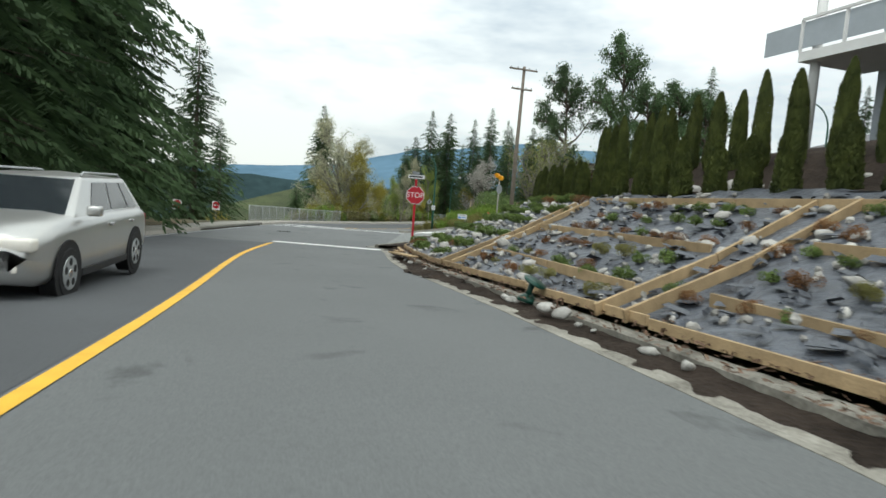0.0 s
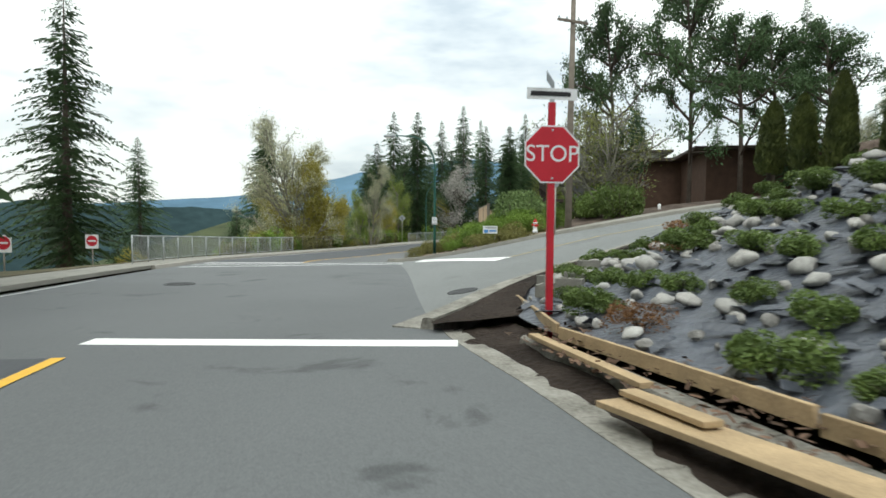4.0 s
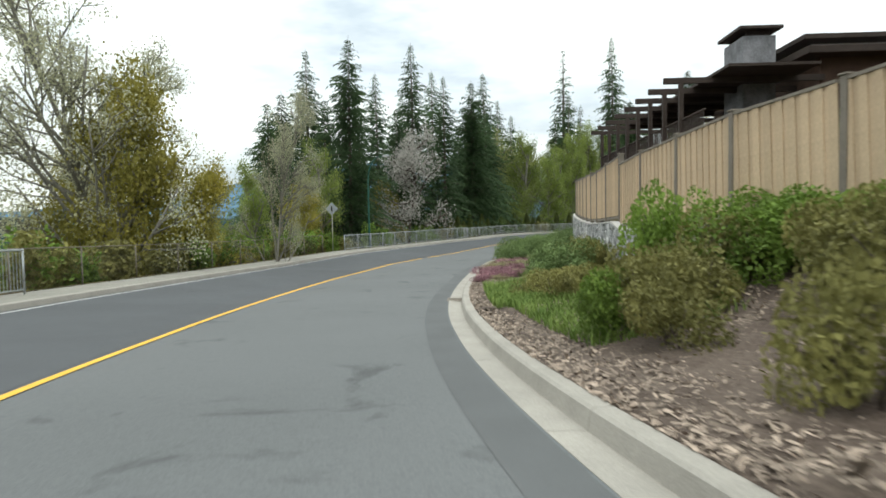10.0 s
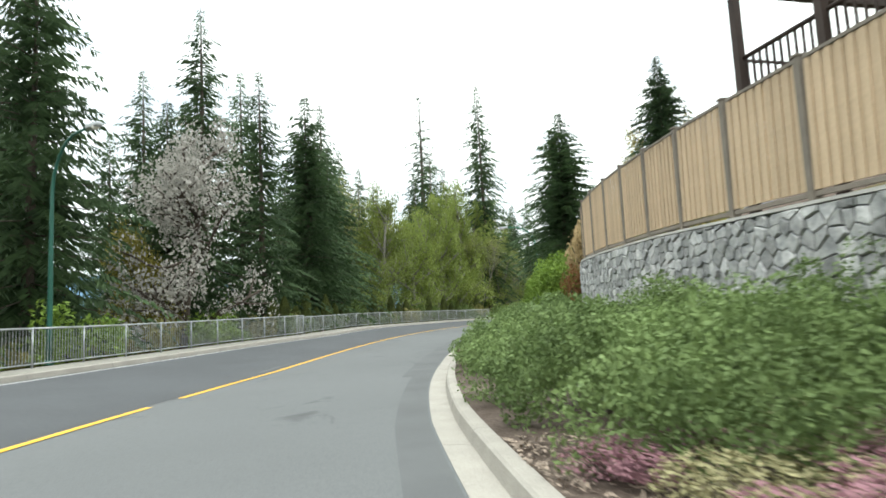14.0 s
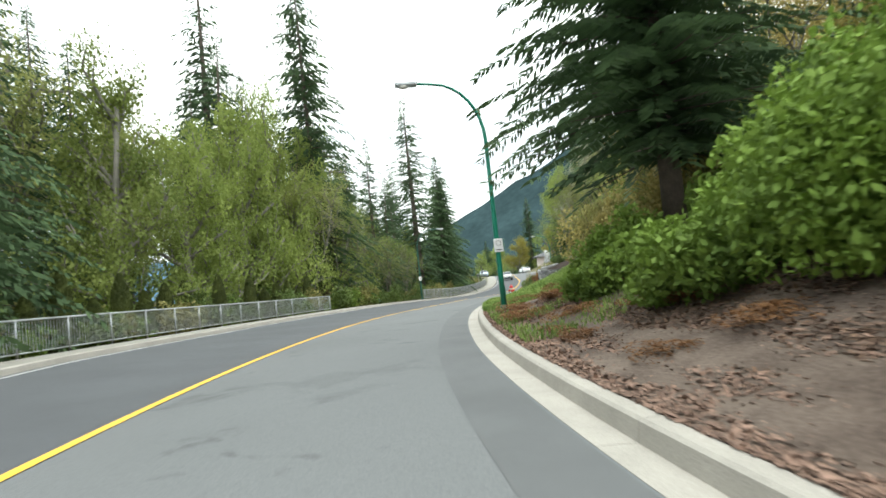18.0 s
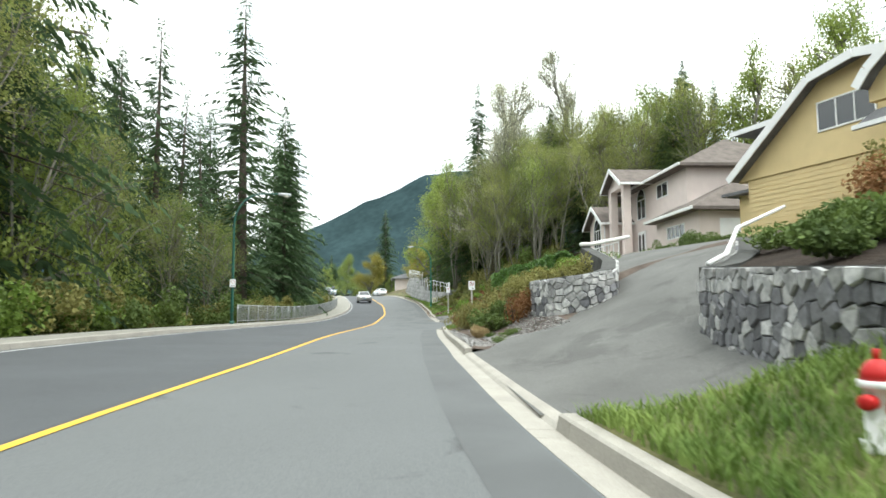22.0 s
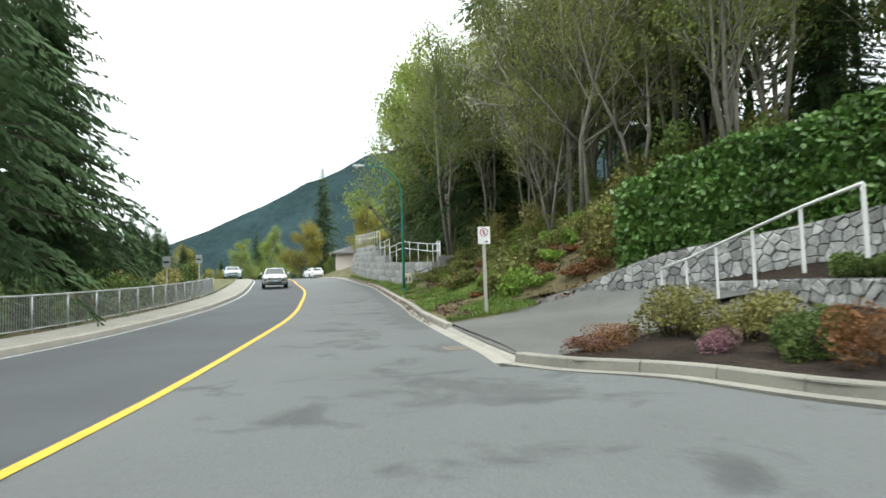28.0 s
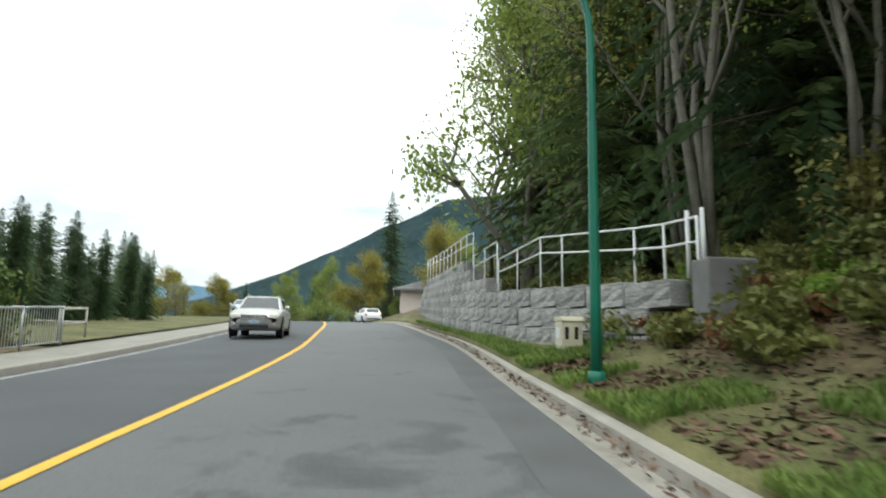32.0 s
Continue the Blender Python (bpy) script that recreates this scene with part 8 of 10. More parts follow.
hill_house(58.0, 40.0, 4.6, "grey two-storey house up the side street", 12, 60)
hill_house(43.0, 52.0, 5.6, "white two-storey house up the side street", 12, 60, "trim_white", 5.6)
hill_house(268.0, 9.0, 1.6, "small grey house near the crest of the road", 9, 20, "stucco_pink", 2.6)
hill_house(226.0, -27.0, -1.8, "low brown-roofed house beyond the railing", 11, 90, "stucco_pink", 2.4)
hill_house(240.0, -30.0, -1.0, "low grey house in the far gardens", 10, 90, "siding_grey", 2.6)
hill_house(52.0, -36.0, -3.2, "low brown house below the corner", 12, 180, "stucco_pink", 2.6)


# ---- walls round the drives and terraces ----
stone_wall("stone_wall_drive_near", [(at(146.45, 5.2, 0.5), 1.36), (at(145.1, 4.95, 0.5), 1.28), (at(143.3, 4.65, 0.5), 1.18), (at(141.5, 4.4, 0.5), 1.08), (at(140.4, 4.5, 0.55), 0.95), (at(139.8, 5.0, 0.75), 0.7), (at(139.5, 5.7, 1.0), 0.45)], 0.23, "rounded dark stone wall beside the driveway", 41, 150, 0.7, -1, 0.4, False)
stone_wall("stone_wall_drive_side", [(at(149.7, 7.75, 2.0), 0.75), (at(148.2, 6.9, 1.45), 0.85), (at(147.0, 5.9, 0.95), 1.02), (at(146.47, 5.25, 0.6), 1.26)], 0.26, "dark stone wall climbing along the driveway", 42, 60, 0.7, -1, 0.4, False)
stone_wall("stone_wall_drive_far", [(at(158.6, 4.7, 0.9), 1.1), (at(156.0, 4.25, 0.85), 1.12), (at(154.3, 3.95, 0.75), 1.2), (at(153.0, 4.1, 0.75), 1.2), (at(152.1, 4.9, 0.9), 1.15), (at(152.4, 5.8, 1.15), 1.05), (at(154.5, 6.6, 1.6), 1.0), (at(158.7, 7.2, 2.4), 1.0)], 0.21, "grey stone wall rounding the far side of the driveway", 43, 290, 0.55, -1, 0.4, False)
h = thing("white_kerb_wall", Matrix(), "white-painted low wall edging the driveway", "wall")
part("rail", tubes("rail", [([at(146.5, 5.4, 1.92), at(147.2, 6.1, 2.15), at(149.7, 7.75, 2.98), at(152.6, 10.9, 4.0)], 0.05)], M["trim_white"], 8), h)
part("rail", tubes("rail", [([at(158.5, 6.75, 3.5), at(159.4, 7.4, 3.6), at(161.9, 9.9, 4.2)], 0.08)], M["trim_white"], 8), h)
stone_wall("terrace_wall_low", [(at(s, u, z), h) for s, u, z, h in ((168.0, 9.0, 0.35, 0.85), (172.0, 7.9, 0.3, 0.85), (175.5, 8.0, 0.2, 0.9), (180.0, 8.2, 0.3, 0.85), (185.0, 8.3, 0.4, 0.8), (189.4, 8.3, 0.5, 0.6))], 0.24, "low grey stone wall behind the shrubs", 44, 200, 0.2, 1, 0.35, False)
stone_wall("terrace_wall_mid", [(at(s, u, z), h) for s, u, z, h in ((166.0, 11.5, 1.2, 1.2), (171.0, 10.4, 1.1, 1.3), (177.0, 10.0, 1.2, 1.35), (183.0, 10.0, 1.5, 1.25), (186.0, 9.4, 1.1, 1.25), (188.0, 8.6, 0.85, 1.25), (189.5, 7.85, 0.7, 1.2), (190.4, 7.3, 0.6, 1.0), (191.3, 6.84, 0.5, 0.78), (192.1, 6.1, 0.42, 0.42))], 0.24, "grey stone retaining wall stepping up the slope", 45, 240, 0.2, 1, 0.35, False)
stone_wall("terrace_wall_high", [(at(s, u, z), h) for s, u, z, h in ((168.0, 13.6, 2.3, 1.3), (174.0, 12.6, 2.3, 1.35), (180.0, 12.4, 2.5, 1.35), (185.5, 12.6, 2.8, 1.1))], 0.24, "upper grey stone retaining wall below the house", 46, 150, 0.2, 1, 0.35, False)


def path_rail():
    h = thing("handrail", Matrix(), "white tubular handrail climbing beside the path", "handrail")
    pts = [(189.1, 7.55, 0.85), (187.8, 7.5, 1.05), (186.5, 7.45, 1.3), (185.2, 7.4, 1.55), (183.9, 7.4, 1.8), (182.6, 7.4, 2.0)]
    up = Vector((0, 0, 1))
    W = [at(*p) for p in pts]
    W2 = [p + up * 0.62 for p in W]
    part("rail", tubes("rail", [(W2, 0.03)], M["trim_white"], 8), h)
    for p, q in zip(W, W2):
        part("post", bpy_mesh(box(-0.03, -0.03, -0.5, 0.03, 0.03, 0.62, 0.005), M["trim_white"]), h, Matrix.Translation(p))


path_rail()


# ---- concrete block wall with railing near the crest ----
def block_wall():
    holder = thing("block_wall", Matrix(), "stacked rock-faced concrete block retaining wall", "retaining wall", kind="structure")
    rng = np.random.default_rng(9)
    bm = box(-0.5, -0.5, -0.5, 0.5, 0.5, 0.5, 0.045)
    bmesh.ops.subdivide_edges(bm, edges=[e for e in bm.edges if e.calc_length() > 0.5], cuts=3, use_grid_fill=True)
    for v in bm.verts:
        if v.co.y < -0.4:
            v.co.y -= 0.10 * noise.noise(v.co * 5.0) + 0.05
    me = bpy_mesh(bm, M["block"])
    lines = [(210.9, 5.0), (214.6, 4.3), (218.0, 3.75), (224.0, 3.5), (232.0, 3.8), (246.0, 4.8)]
    xs = [a for a, _ in lines]
    us = [b for _, b in lines]
    for row in range(6):
        s0 = 210.7 + row * 0.1 + (0, 0, 0, 10.0, 13.5, 15.0)[row]
        s = s0 + (0.7 if row % 2 else 0)
        while s < 246:
            u = float(np.interp(s + 0.75, xs, us)) + 0.10 * row
            a, b = at(s, float(np.interp(s, xs, us)) + 0.1 * row), at(s + 1.5, float(np.interp(s + 1.5, xs, us)) + 0.1 * row)
            t = (b - a).normalized()
            z = land(s + 0.75, 3.0) + 0.05 + row * 0.52
            ob = part("block", me, holder)
            mm = at(s + 0.75, u, z + 0.26)
            # step down with the grade in level courses
            ob.matrix_local = Matrix.Translation(mm) @ Matrix.Rotation(math.atan2(t.y, t.x) , 4, "Z") @ Matrix.Diagonal((1.48, -0.6, 0.51, 1))
            s += 1.5
    e = part("end_block", bpy_mesh(box(-0.45, -0.3, -0.6, 0.45, 0.3, 0.55, 0.04), M["mortar"]), holder, Matrix.Translation(on_land(210.3, 5.6, 0.38)) @ Matrix.Rotation(radians(heading(210)), 4, "Z"))
    rail = thing("wall_railing", Matrix(), "white two-bar pipe railing along the block wall", "railing")
    up = Vector((0, 0, 1))
    run = [(210.5, 5.25, 2.05), (211.4, 5.06, 2.03), (212.4, 4.9, 2.08), (215.5, 4.31, 2.28), (216.8, 4.11, 2.38), (220.7, 3.8, 2.06)]
    run2 = [(220.9, 3.8, 2.72), (224.4, 3.7, 2.5)]
    run3 = [(224.6, 3.72, 3.5), (226.4, 3.8, 3.58), (236.0, 4.35, 3.75), (245.8, 4.95, 3.95)]
    for run_ in (run, run2, run3):
        W = [at(*p) for p in run_]
        for hgt in (0.55, 1.0):
            part("bar", tubes("bar", [([p + up * hgt for p in W], 0.026)], M["white_metal"], 7), rail)
        fine = [W[0]]
        for a, b in zip(W[:-1], W[1:]):
            k = max(1, round((b - a).length / 1.9))
            fine += [a.lerp(b, j / k) for j in range(1, k + 1)]
        for p in fine:
            part("post", tubes("post", [([p - up * 0.5, p + up * 1.02], 0.028)], M["white_metal"], 7), rail)
    for p in ((210.75, 5.2, 1.95), (210.4, 5.3, 1.95)):
        q = at(*p)
        part("post", tubes("post", [([q, q + up * 1.25], 0.04)], M["white_metal"], 8), rail)


block_wall()


def utility_box():
    m = frame_at(213.3, 3.75, 0.50, 0)
    h = thing("utility_box", m, "beige weathered electrical kiosk on the grass", "utility box")
    b = part("body", bpy_mesh(box(-0.24, -0.23, -0.1, 0.29, 0.23, 0.6, 0.02), M["cabinet"]), h)
    v, f = prism([(-0.27, 0.6), (0.32, 0.6), (0.26, 0.69), (-0.21, 0.69)], -0.25, 0.25)
    part("lid", mesh("lid", v, f, M["cabinet"]), h)
    for y in (-0.16, 0.05):
        part("vent", bpy_mesh(box(-0.25, y, 0.2, -0.242, y + 0.08, 0.46), M["sign_black"]), b)
    part("label_plate", bpy_mesh(box(-0.08, -0.236, 0.22, 0.19, -0.23, 0.46), M["sign_white"]), b)


utility_box()


# ---- shrubs ----
def shrub_points(rng, n, flat=1.0, lumps=9):
    cs = []
    for k in range(lumps):
        a, r = rng.uniform(0, 6.28), math.sqrt(rng.random()) * 0.62
        z = rng.uniform(0.25, 0.75)
        c = np.array([r * math.cos(a), r * math.sin(a), z * flat])
        m = n // lumps
        d = rng.normal(size=(m, 3))
        d /= np.linalg.norm(d, axis=1)[:, None]
        rad = rng.uniform(0.28, 0.46) * (0.62 + 0.42 * rng.random((m, 1)) ** 0.5)
        p = c + d * rad
        cs.append(p[p[:, 2] > 0.0])
    return np.concatenate(cs)


def shrub_mesh(seed, leaf, n, size, flat=0.75):
    rng = np.random.default_rng(seed)
    return quads("foliage", leaf_quads(shrub_points(rng, n, flat), size, rng), leaf)


def thicket(name, leaf, rows, n, size, label, seed, category="undergrowth", ground=None):
    """Many tangled bushes in one mesh; rows of s, u, half width, height."""
    rng = np.random.default_rng(seed)
    out = []
    for s, u, rx, rz in rows:
        c = shrub_points(rng, n) * np.array([rx, rx, rz]) + np.array(on_land(s, u, -0.05) if ground is None else at(s, u, ground(s, u)))
        out.append(leaf_quads(c, size, rng))
    return tagged(new(name, quads(name, np.concatenate(out), LEAF[leaf])), label, category, kind="stuff")


def spots(rng, n, s0, s1, lo, hi, rx, rz):
    rows = []
    for _ in range(n):
        s = rng.uniform(s0, s1)
        rows.append((s, rng.uniform(lo(s), hi(s)), rx * rng.uniform(0.7, 1.35), rz * rng.uniform(0.65, 1.4)))
    return rows


def stems_mesh(seed, n=9):
    rng = np.random.default_rng(seed)
    bars = []
    for k in range(n):
        a = rng.uniform(0, 6.28)
        bars.append(([(0.08 * math.cos(a), 0.08 * math.sin(a), -0.1), (0.3 * math.cos(a), 0.3 * math.sin(a), 0.35), (0.55 * math.cos(a), 0.55 * math.sin(a), rng.uniform(0.5, 0.85))], [0.022, 0.016, 0.006]))
    return tubes("stem", bars, M["bark"], 5)


SHRUBS = {}


def shrub(kind, s, u, rx, rz, label, group="", dz=-0.05, name="shrub", ry=None):
    """A bush of a kind, rx wide and rz high, on the land."""
    v = int(s * 13 + u * 7) % 3
    key = (kind, v)
    m = Matrix.LocRotScale(on_land(s, u, dz), Euler((0, 0, radians(hash_turn(s, u)))), (rx, ry or rx, rz))
    if key not in SHRUBS:
        leaf, n, size = SHRUB_KINDS[kind]
        base = thing(name, m, label, "shrub", group)
        part("foliage", shrub_mesh(100 + v * 7 + len(kind), LEAF[leaf], n, size, 1.0), base)
        part("stem", stems_mesh(v + 3), base)
        SHRUBS[key] = base
        return base
    ob = copy_thing(SHRUBS[key], m)
    ob.scale = m.to_scale()
    ob.name = name
    return tagged(ob, label, "shrub", group)


SHRUB_KINDS = {
    "green": ("shrub", 5200, 0.043), "dark": ("shrub_dark", 3200, 0.06), "olive": ("shrub_olive", 3400, 0.048), "grey": ("shrub_grey", 3600, 0.05),
    "rust": ("rust", 1600, 0.055), "juniper": ("shrub_dark", 2600, 0.075), "straw": ("straw", 3400, 0.06), "heather": ("heather", 2400, 0.045), "heather_pale": ("heather_pale", 2200, 0.045), "laurel": ("laurel", 2200, 0.10), "ivy": ("ivy", 1500, 0.09), "low": ("shrub_dark", 1300, 0.08), "white": ("heather_pale", 1700, 0.07),
}
rs = random.Random(11)


def scatter(kind, n, s0, s1, u0, u1, rx, rz, label, group, jitter=0.3, edge=None, **kw):
    for k in range(n):
        s = rs.uniform(s0, s1)
        lo = u0 if edge is None else edge(s) + u0
        u = rs.uniform(lo, u1)
        f = rs.uniform(1 - jitter, 1 + jitter)
        shrub(kind, s, u, rx * f, rz * rs.uniform(1 - jitter, 1 + jitter), label, group, **kw)


rb0 = np.random.default_rng(77)
# corner bank by the side street
scatter("green", 34, 50.0, 60.5, 4.6, 8.0, 0.95, 1.05, "bushy azalea in fresh green leaf", "bank azaleas")
scatter("olive", 16, 52.6, 61, 2.9, 6.0, 0.75, 0.8, "azalea with olive new leaves on the mulched bank", "bank azaleas")
scatter("green", 12, 48.5, 54.0, 6.2, 10.5, 1.0, 1.0, "bushy azalea in fresh green leaf", "bank azaleas")
scatter("olive", 10, 47.0, 53.0, 5.6, 9.5, 0.8, 0.8, "azalea with olive new leaves behind the lawn", "bank azaleas")
scatter("dark", 8, 48, 60, 10, 14, 1.2, 1.5, "dense dark evergreen shrub", "bank shrubs")
shrub("grey", 54.8, 8.3, 1.7, 2.1, "large dome-shaped rhododendron on the bank", "bank shrubs")
shrub("grey", 56.2, 9.6, 1.6, 2.0, "large dome-shaped rhododendron on the bank", "bank shrubs")
shrub("olive", 51.9, 2.4, 0.6, 0.75, "small azalea at the kerb corner", "bank azaleas")
shrub("green", 57.4, 2.9, 0.6, 0.85, "small bright azalea beside the kerb", "bank azaleas")
shrub("olive", 58.3, 3.7, 0.75, 0.9, "azalea with olive new leaves on the mulched bank", "bank azaleas")
shrub("green", 60.0, 4.6, 0.9, 1.5, "bushy azalea in fresh green leaf", "bank azaleas")
# strip below the stone wall
scatter("olive", 8, 61, 66, 2.6, 4.4, 0.55, 0.5, "sparse weedy shrub on the mulch", "wall shrubs")
thicket("cotoneaster_bed", "shrub_grey", spots(rb0, 58, 67.0, 84.0, flat(3.7), flat(5.4), 0.65, 0.7), 1700, 0.045, "low grey-green cotoneaster under the wall", 63, "shrubbery")
thicket("cotoneaster_bed", "shrub_grey", spots(rb0, 64, 82.0, 95.0, off(U_RIGHT, 1.05), flat(5.3), 0.8, 0.9), 3400, 0.036, "soft grey-green cotoneaster under the wall", 61, "shrubbery")
thicket("cotoneaster_bed", "shrub_grey", spots(rb0, 30, 94.0, 105.0, flat(3.2), flat(5.3), 0.9, 0.85), 1900, 0.05, "soft grey-green cotoneaster beside the heather", 62, "shrubbery")
scatter("olive", 10, 66, 80, 4.6, 5.5, 0.5, 0.8, "thin shrub against the stone wall", "wall shrubs")
rh = random.Random(31)
for s0, s1, n, u0, u1 in ((70.5, 74.2, 9, 1.75, 3.2), (74.6, 83.0, 24, 1.7, 3.9), (95.5, 105.0, 40, 1.9, 3.9)):
    for k in range(n):
        s = s0 + (s1 - s0) * (k + rh.random()) / n
        u = u0 + (u1 - u0) * ((k * 0.382) % 1.0)
        r = rh.uniform(0.42, 0.68)
        pale = 76.8 < s < 79.8 or rh.random() < 0.12
        shrub("heather_pale" if pale else "heather", s, u, r * 1.15, r * 0.55, "low mound of cream-yellow heather" if pale else "low mound of purple-pink heather", "heather mounds", name="heather")
# between the wall's end and the lamp
thicket("salmonberry_thicket", "shrub", spots(rb0, 46, 104.5, 117.0, flat(4.4), flat(7.6), 1.05, 1.75), 2400, 0.075, "tall bright green salmonberry thicket", 64, "shrubbery")
scatter("grey", 16, 104.8, 110.5, 2.9, 4.6, 0.8, 0.8, "soft grey-green cotoneaster on the mulch", "slope thicket")
thicket("salmonberry_thicket", "shrub", spots(rb0, 40, 111.5, 121.5, flat(3.7), flat(7.5), 0.85, 0.95), 1900, 0.075, "bright green salmonberry under the fir", 65, "shrubbery")
scatter("rust", 40, 113, 129, 2.6, 5.6, 0.6, 0.20, "dead rust-brown bracken on the mulch", "slope thicket")
scatter("olive", 26, 119, 137, 6.8, 10.5, 1.2, 1.9, "budding yellow-green thicket above the grass", "slope thicket")
scatter("dark", 10, 122, 139, 8, 12, 1.2, 1.5, "dark undergrowth behind the grass", "slope thicket")
shrub("straw", 104.8, 6.9, 1.5, 2.9, "straw-coloured weeping shrub at the wall's end")
shrub("straw", 106.2, 7.6, 1.4, 2.6, "straw-coloured weeping shrub at the wall's end")
shrub("rust", 103.8, 6.2, 1.0, 1.9, "rusty orange weeping shrub at the wall's end")
# round the driveways
scatter("dark", 9, 140, 147, 7.0, 11, 0.9, 0.7, "dark rhododendron above the stone wall", "drive planting")
scatter("rust", 7, 140, 149, 9, 13, 0.8, 0.8, "reddish-brown bare shrub above the wall", "drive planting")
scatter("heather", 4, 138, 142, 7.0, 8.2, 0.5, 0.4, "low mound of purple-pink heather", "heather mounds", name="heather")
scatter("olive", 8, 138, 148, 10, 14, 0.9, 1.1, "olive budding shrub above the wall", "drive planting")
scatter("olive", 8, 154.3, 158.8, 4.4, 6.0, 0.7, 0.55, "spreading yellow-green juniper on the wall", "drive planting")
scatter("olive", 16, 156.5, 166, 2.9, 6.5, 0.85, 1.0, "loose olive shrub leaning to the kerb", "drive planting")
scatter("rust", 12, 154.5, 166, 2.8, 6.5, 0.6, 0.8, "reddish-brown shrub on the pebbled slope", "drive planting")
scatter("green", 6, 160, 168, 6, 9, 1.0, 1.1, "green shrub on the slope", "drive planting")
scatter("dark", 8, 160, 176, 13.5, 15.0, 0.8, 0.8, "dark shrub below the house", "drive planting")
scatter("juniper", 4, 155.2, 157.2, 2.9, 3.5, 0.75, 0.6, "dark spreading juniper on the pebbles", "drive planting")
scatter("straw", 4, 154.6, 156.0, 2.2, 2.7, 0.3, 0.4, "dry straw-coloured stalks by the kerb", "drive planting")
scatter("low", 7, 151.8, 156, 2.2, 3.6, 0.3, 0.14, "low green ground cover by the kerb", "drive planting")
# court and beds
for kind, s, u, rx, rz, lab in (("green", 176.0, 7.0, 0.9, 0.8, "clipped green shrub by the court kerb"), ("dark", 177.4, 6.9, 0.8, 0.75, "dark azalea by the court kerb"), ("heather", 179.3, 6.1, 0.45, 0.45, "purple heather by the court kerb"), ("olive", 180.4, 6.7, 0.6, 0.8, "olive azalea by the court kerb"), ("heather", 181.8, 6.0, 0.5, 0.35, "purple heather by the court kerb"), ("dark", 182.6, 6.6, 0.5, 0.5, "dark rhododendron by the court kerb"), ("dark", 179.0, 7.2, 0.5, 0.5, "dark rhododendron by the court kerb"), ("olive", 184.3, 5.2, 0.95, 0.85, "clipped bronze-green shrub in the planting bed"), ("olive", 183.2, 5.8, 0.9, 0.8, "clipped bronze-green shrub in the planting bed"), ("rust", 184.3, 4.2, 0.4, 0.25, "rusty heather in the planting bed"), ("heather", 184.0, 3.55, 0.42, 0.28, "purple heather in the planting bed"), ("green", 175.0, 9.0, 0.9, 0.6, "green shrub on the terrace"), ("olive", 174.2, 9.2, 0.95, 0.95, "domed yellow-green shrub on the terrace"), ("dark", 178.5, 9.1, 0.9, 0.7, "green shrub on the terrace"), ("dark", 181.0, 9.1, 0.9, 0.7, "green shrub on the terrace"), ("dark", 183.2, 9.0, 0.8, 0.6, "green shrub on the terrace"), ("white", 176.4, 8.5, 0.9, 0.35, "cream-flowering shrub trailing over the wall"), ("rust", 176.0, 11.2, 0.9, 0.4, "rusty heather on the terrace"), ("rust", 180.0, 11.2, 0.9, 0.35, "rusty heather on the terrace"), ("olive", 184.5, 11.0, 0.8, 0.7, "golden shrub beside the hedge"), ("rust", 185.5, 13.8, 1.1, 1.3, "reddish shrub below the house"), ("dark", 186.8, 12.4, 1.2, 1.3, "dark shrub below the house"), ("white", 168.5, 5.2, 0.7, 0.5, "silvery low shrub beside the grass"), ("grey", 168.0, 6.3, 0.9, 0.7, "silvery shrub beside the grass")):
    shrub(kind, s, u, rx, rz, lab, "court planting")
for kind, s, u, rx, rz, lab in (("rust", 180.6, 5.6, 0.6, 0.75, "bronze azalea by the court kerb"), ("heather", 179.4, 5.7, 0.6, 0.5, "purple heather by the court kerb"), ("dark", 181.6, 5.4, 0.55, 0.6, "dark rhododendron by the court kerb"), ("heather", 182.6, 4.9, 0.5, 0.4, "purple heather by the court kerb"), ("rust", 178.2, 6.3, 0.75, 0.8, "bronze azalea by the court kerb"), ("heather", 177.2, 6.9, 0.7, 0.6, "purple heather by the court kerb"), ("green", 176.4, 7.4, 0.9, 0.9, "green azalea by the court kerb"), ("dark", 180.2, 9.0, 0.9, 0.7, "dark rhododendron on the terrace"), ("dark", 182.0, 8.9, 0.8, 0.65, "dark rhododendron on the terrace"), ("green", 178.0, 9.1, 0.9, 0.7, "green shrub on the terrace"), ("dark", 184.2, 8.9, 0.7, 0.6, "dark rhododendron on the terrace"), ("rust", 183.8, 3.6, 0.55, 0.3, "rusty heather in the planting bed"), ("rust", 185.0, 4.4, 0.6, 0.3, "rusty heather in the planting bed")):
    shrub(kind, s, u, rx, rz, lab, "court planting")
thicket("drive_planting", "shrub_dark", spots(rb0, 22, 139.5, 148.5, lambda s: float(np.interp(s, (139, 140.5, 142.5, 145.6, 146.4, 149.5), (6.6, 5.2, 5.2, 5.6, 6.0, 8.8))), flat(10.5), 0.7, 0.5), 1500, 0.06, "dark rhododendron spilling over the stone wall", 71, "shrubbery", drive_bed)
thicket("drive_planting", "rust", spots(rb0, 16, 139.5, 148.5, lambda s: float(np.interp(s, (139, 146, 149.5), (9.5, 8.2, 9.8))), flat(13.0), 0.8, 1.0), 1000, 0.06, "reddish-brown shrub in the raised bed", 72, "shrubbery", drive_bed)
thicket("drive_planting", "shrub_olive", spots(rb0, 14, 139.5, 148.5, lambda s: float(np.interp(s, (139, 146, 149.5), (9.5, 8.2, 9.8))), flat(13.5), 0.8, 1.2), 1000, 0.06, "olive shrub in the raised bed", 73, "shrubbery", drive_bed)
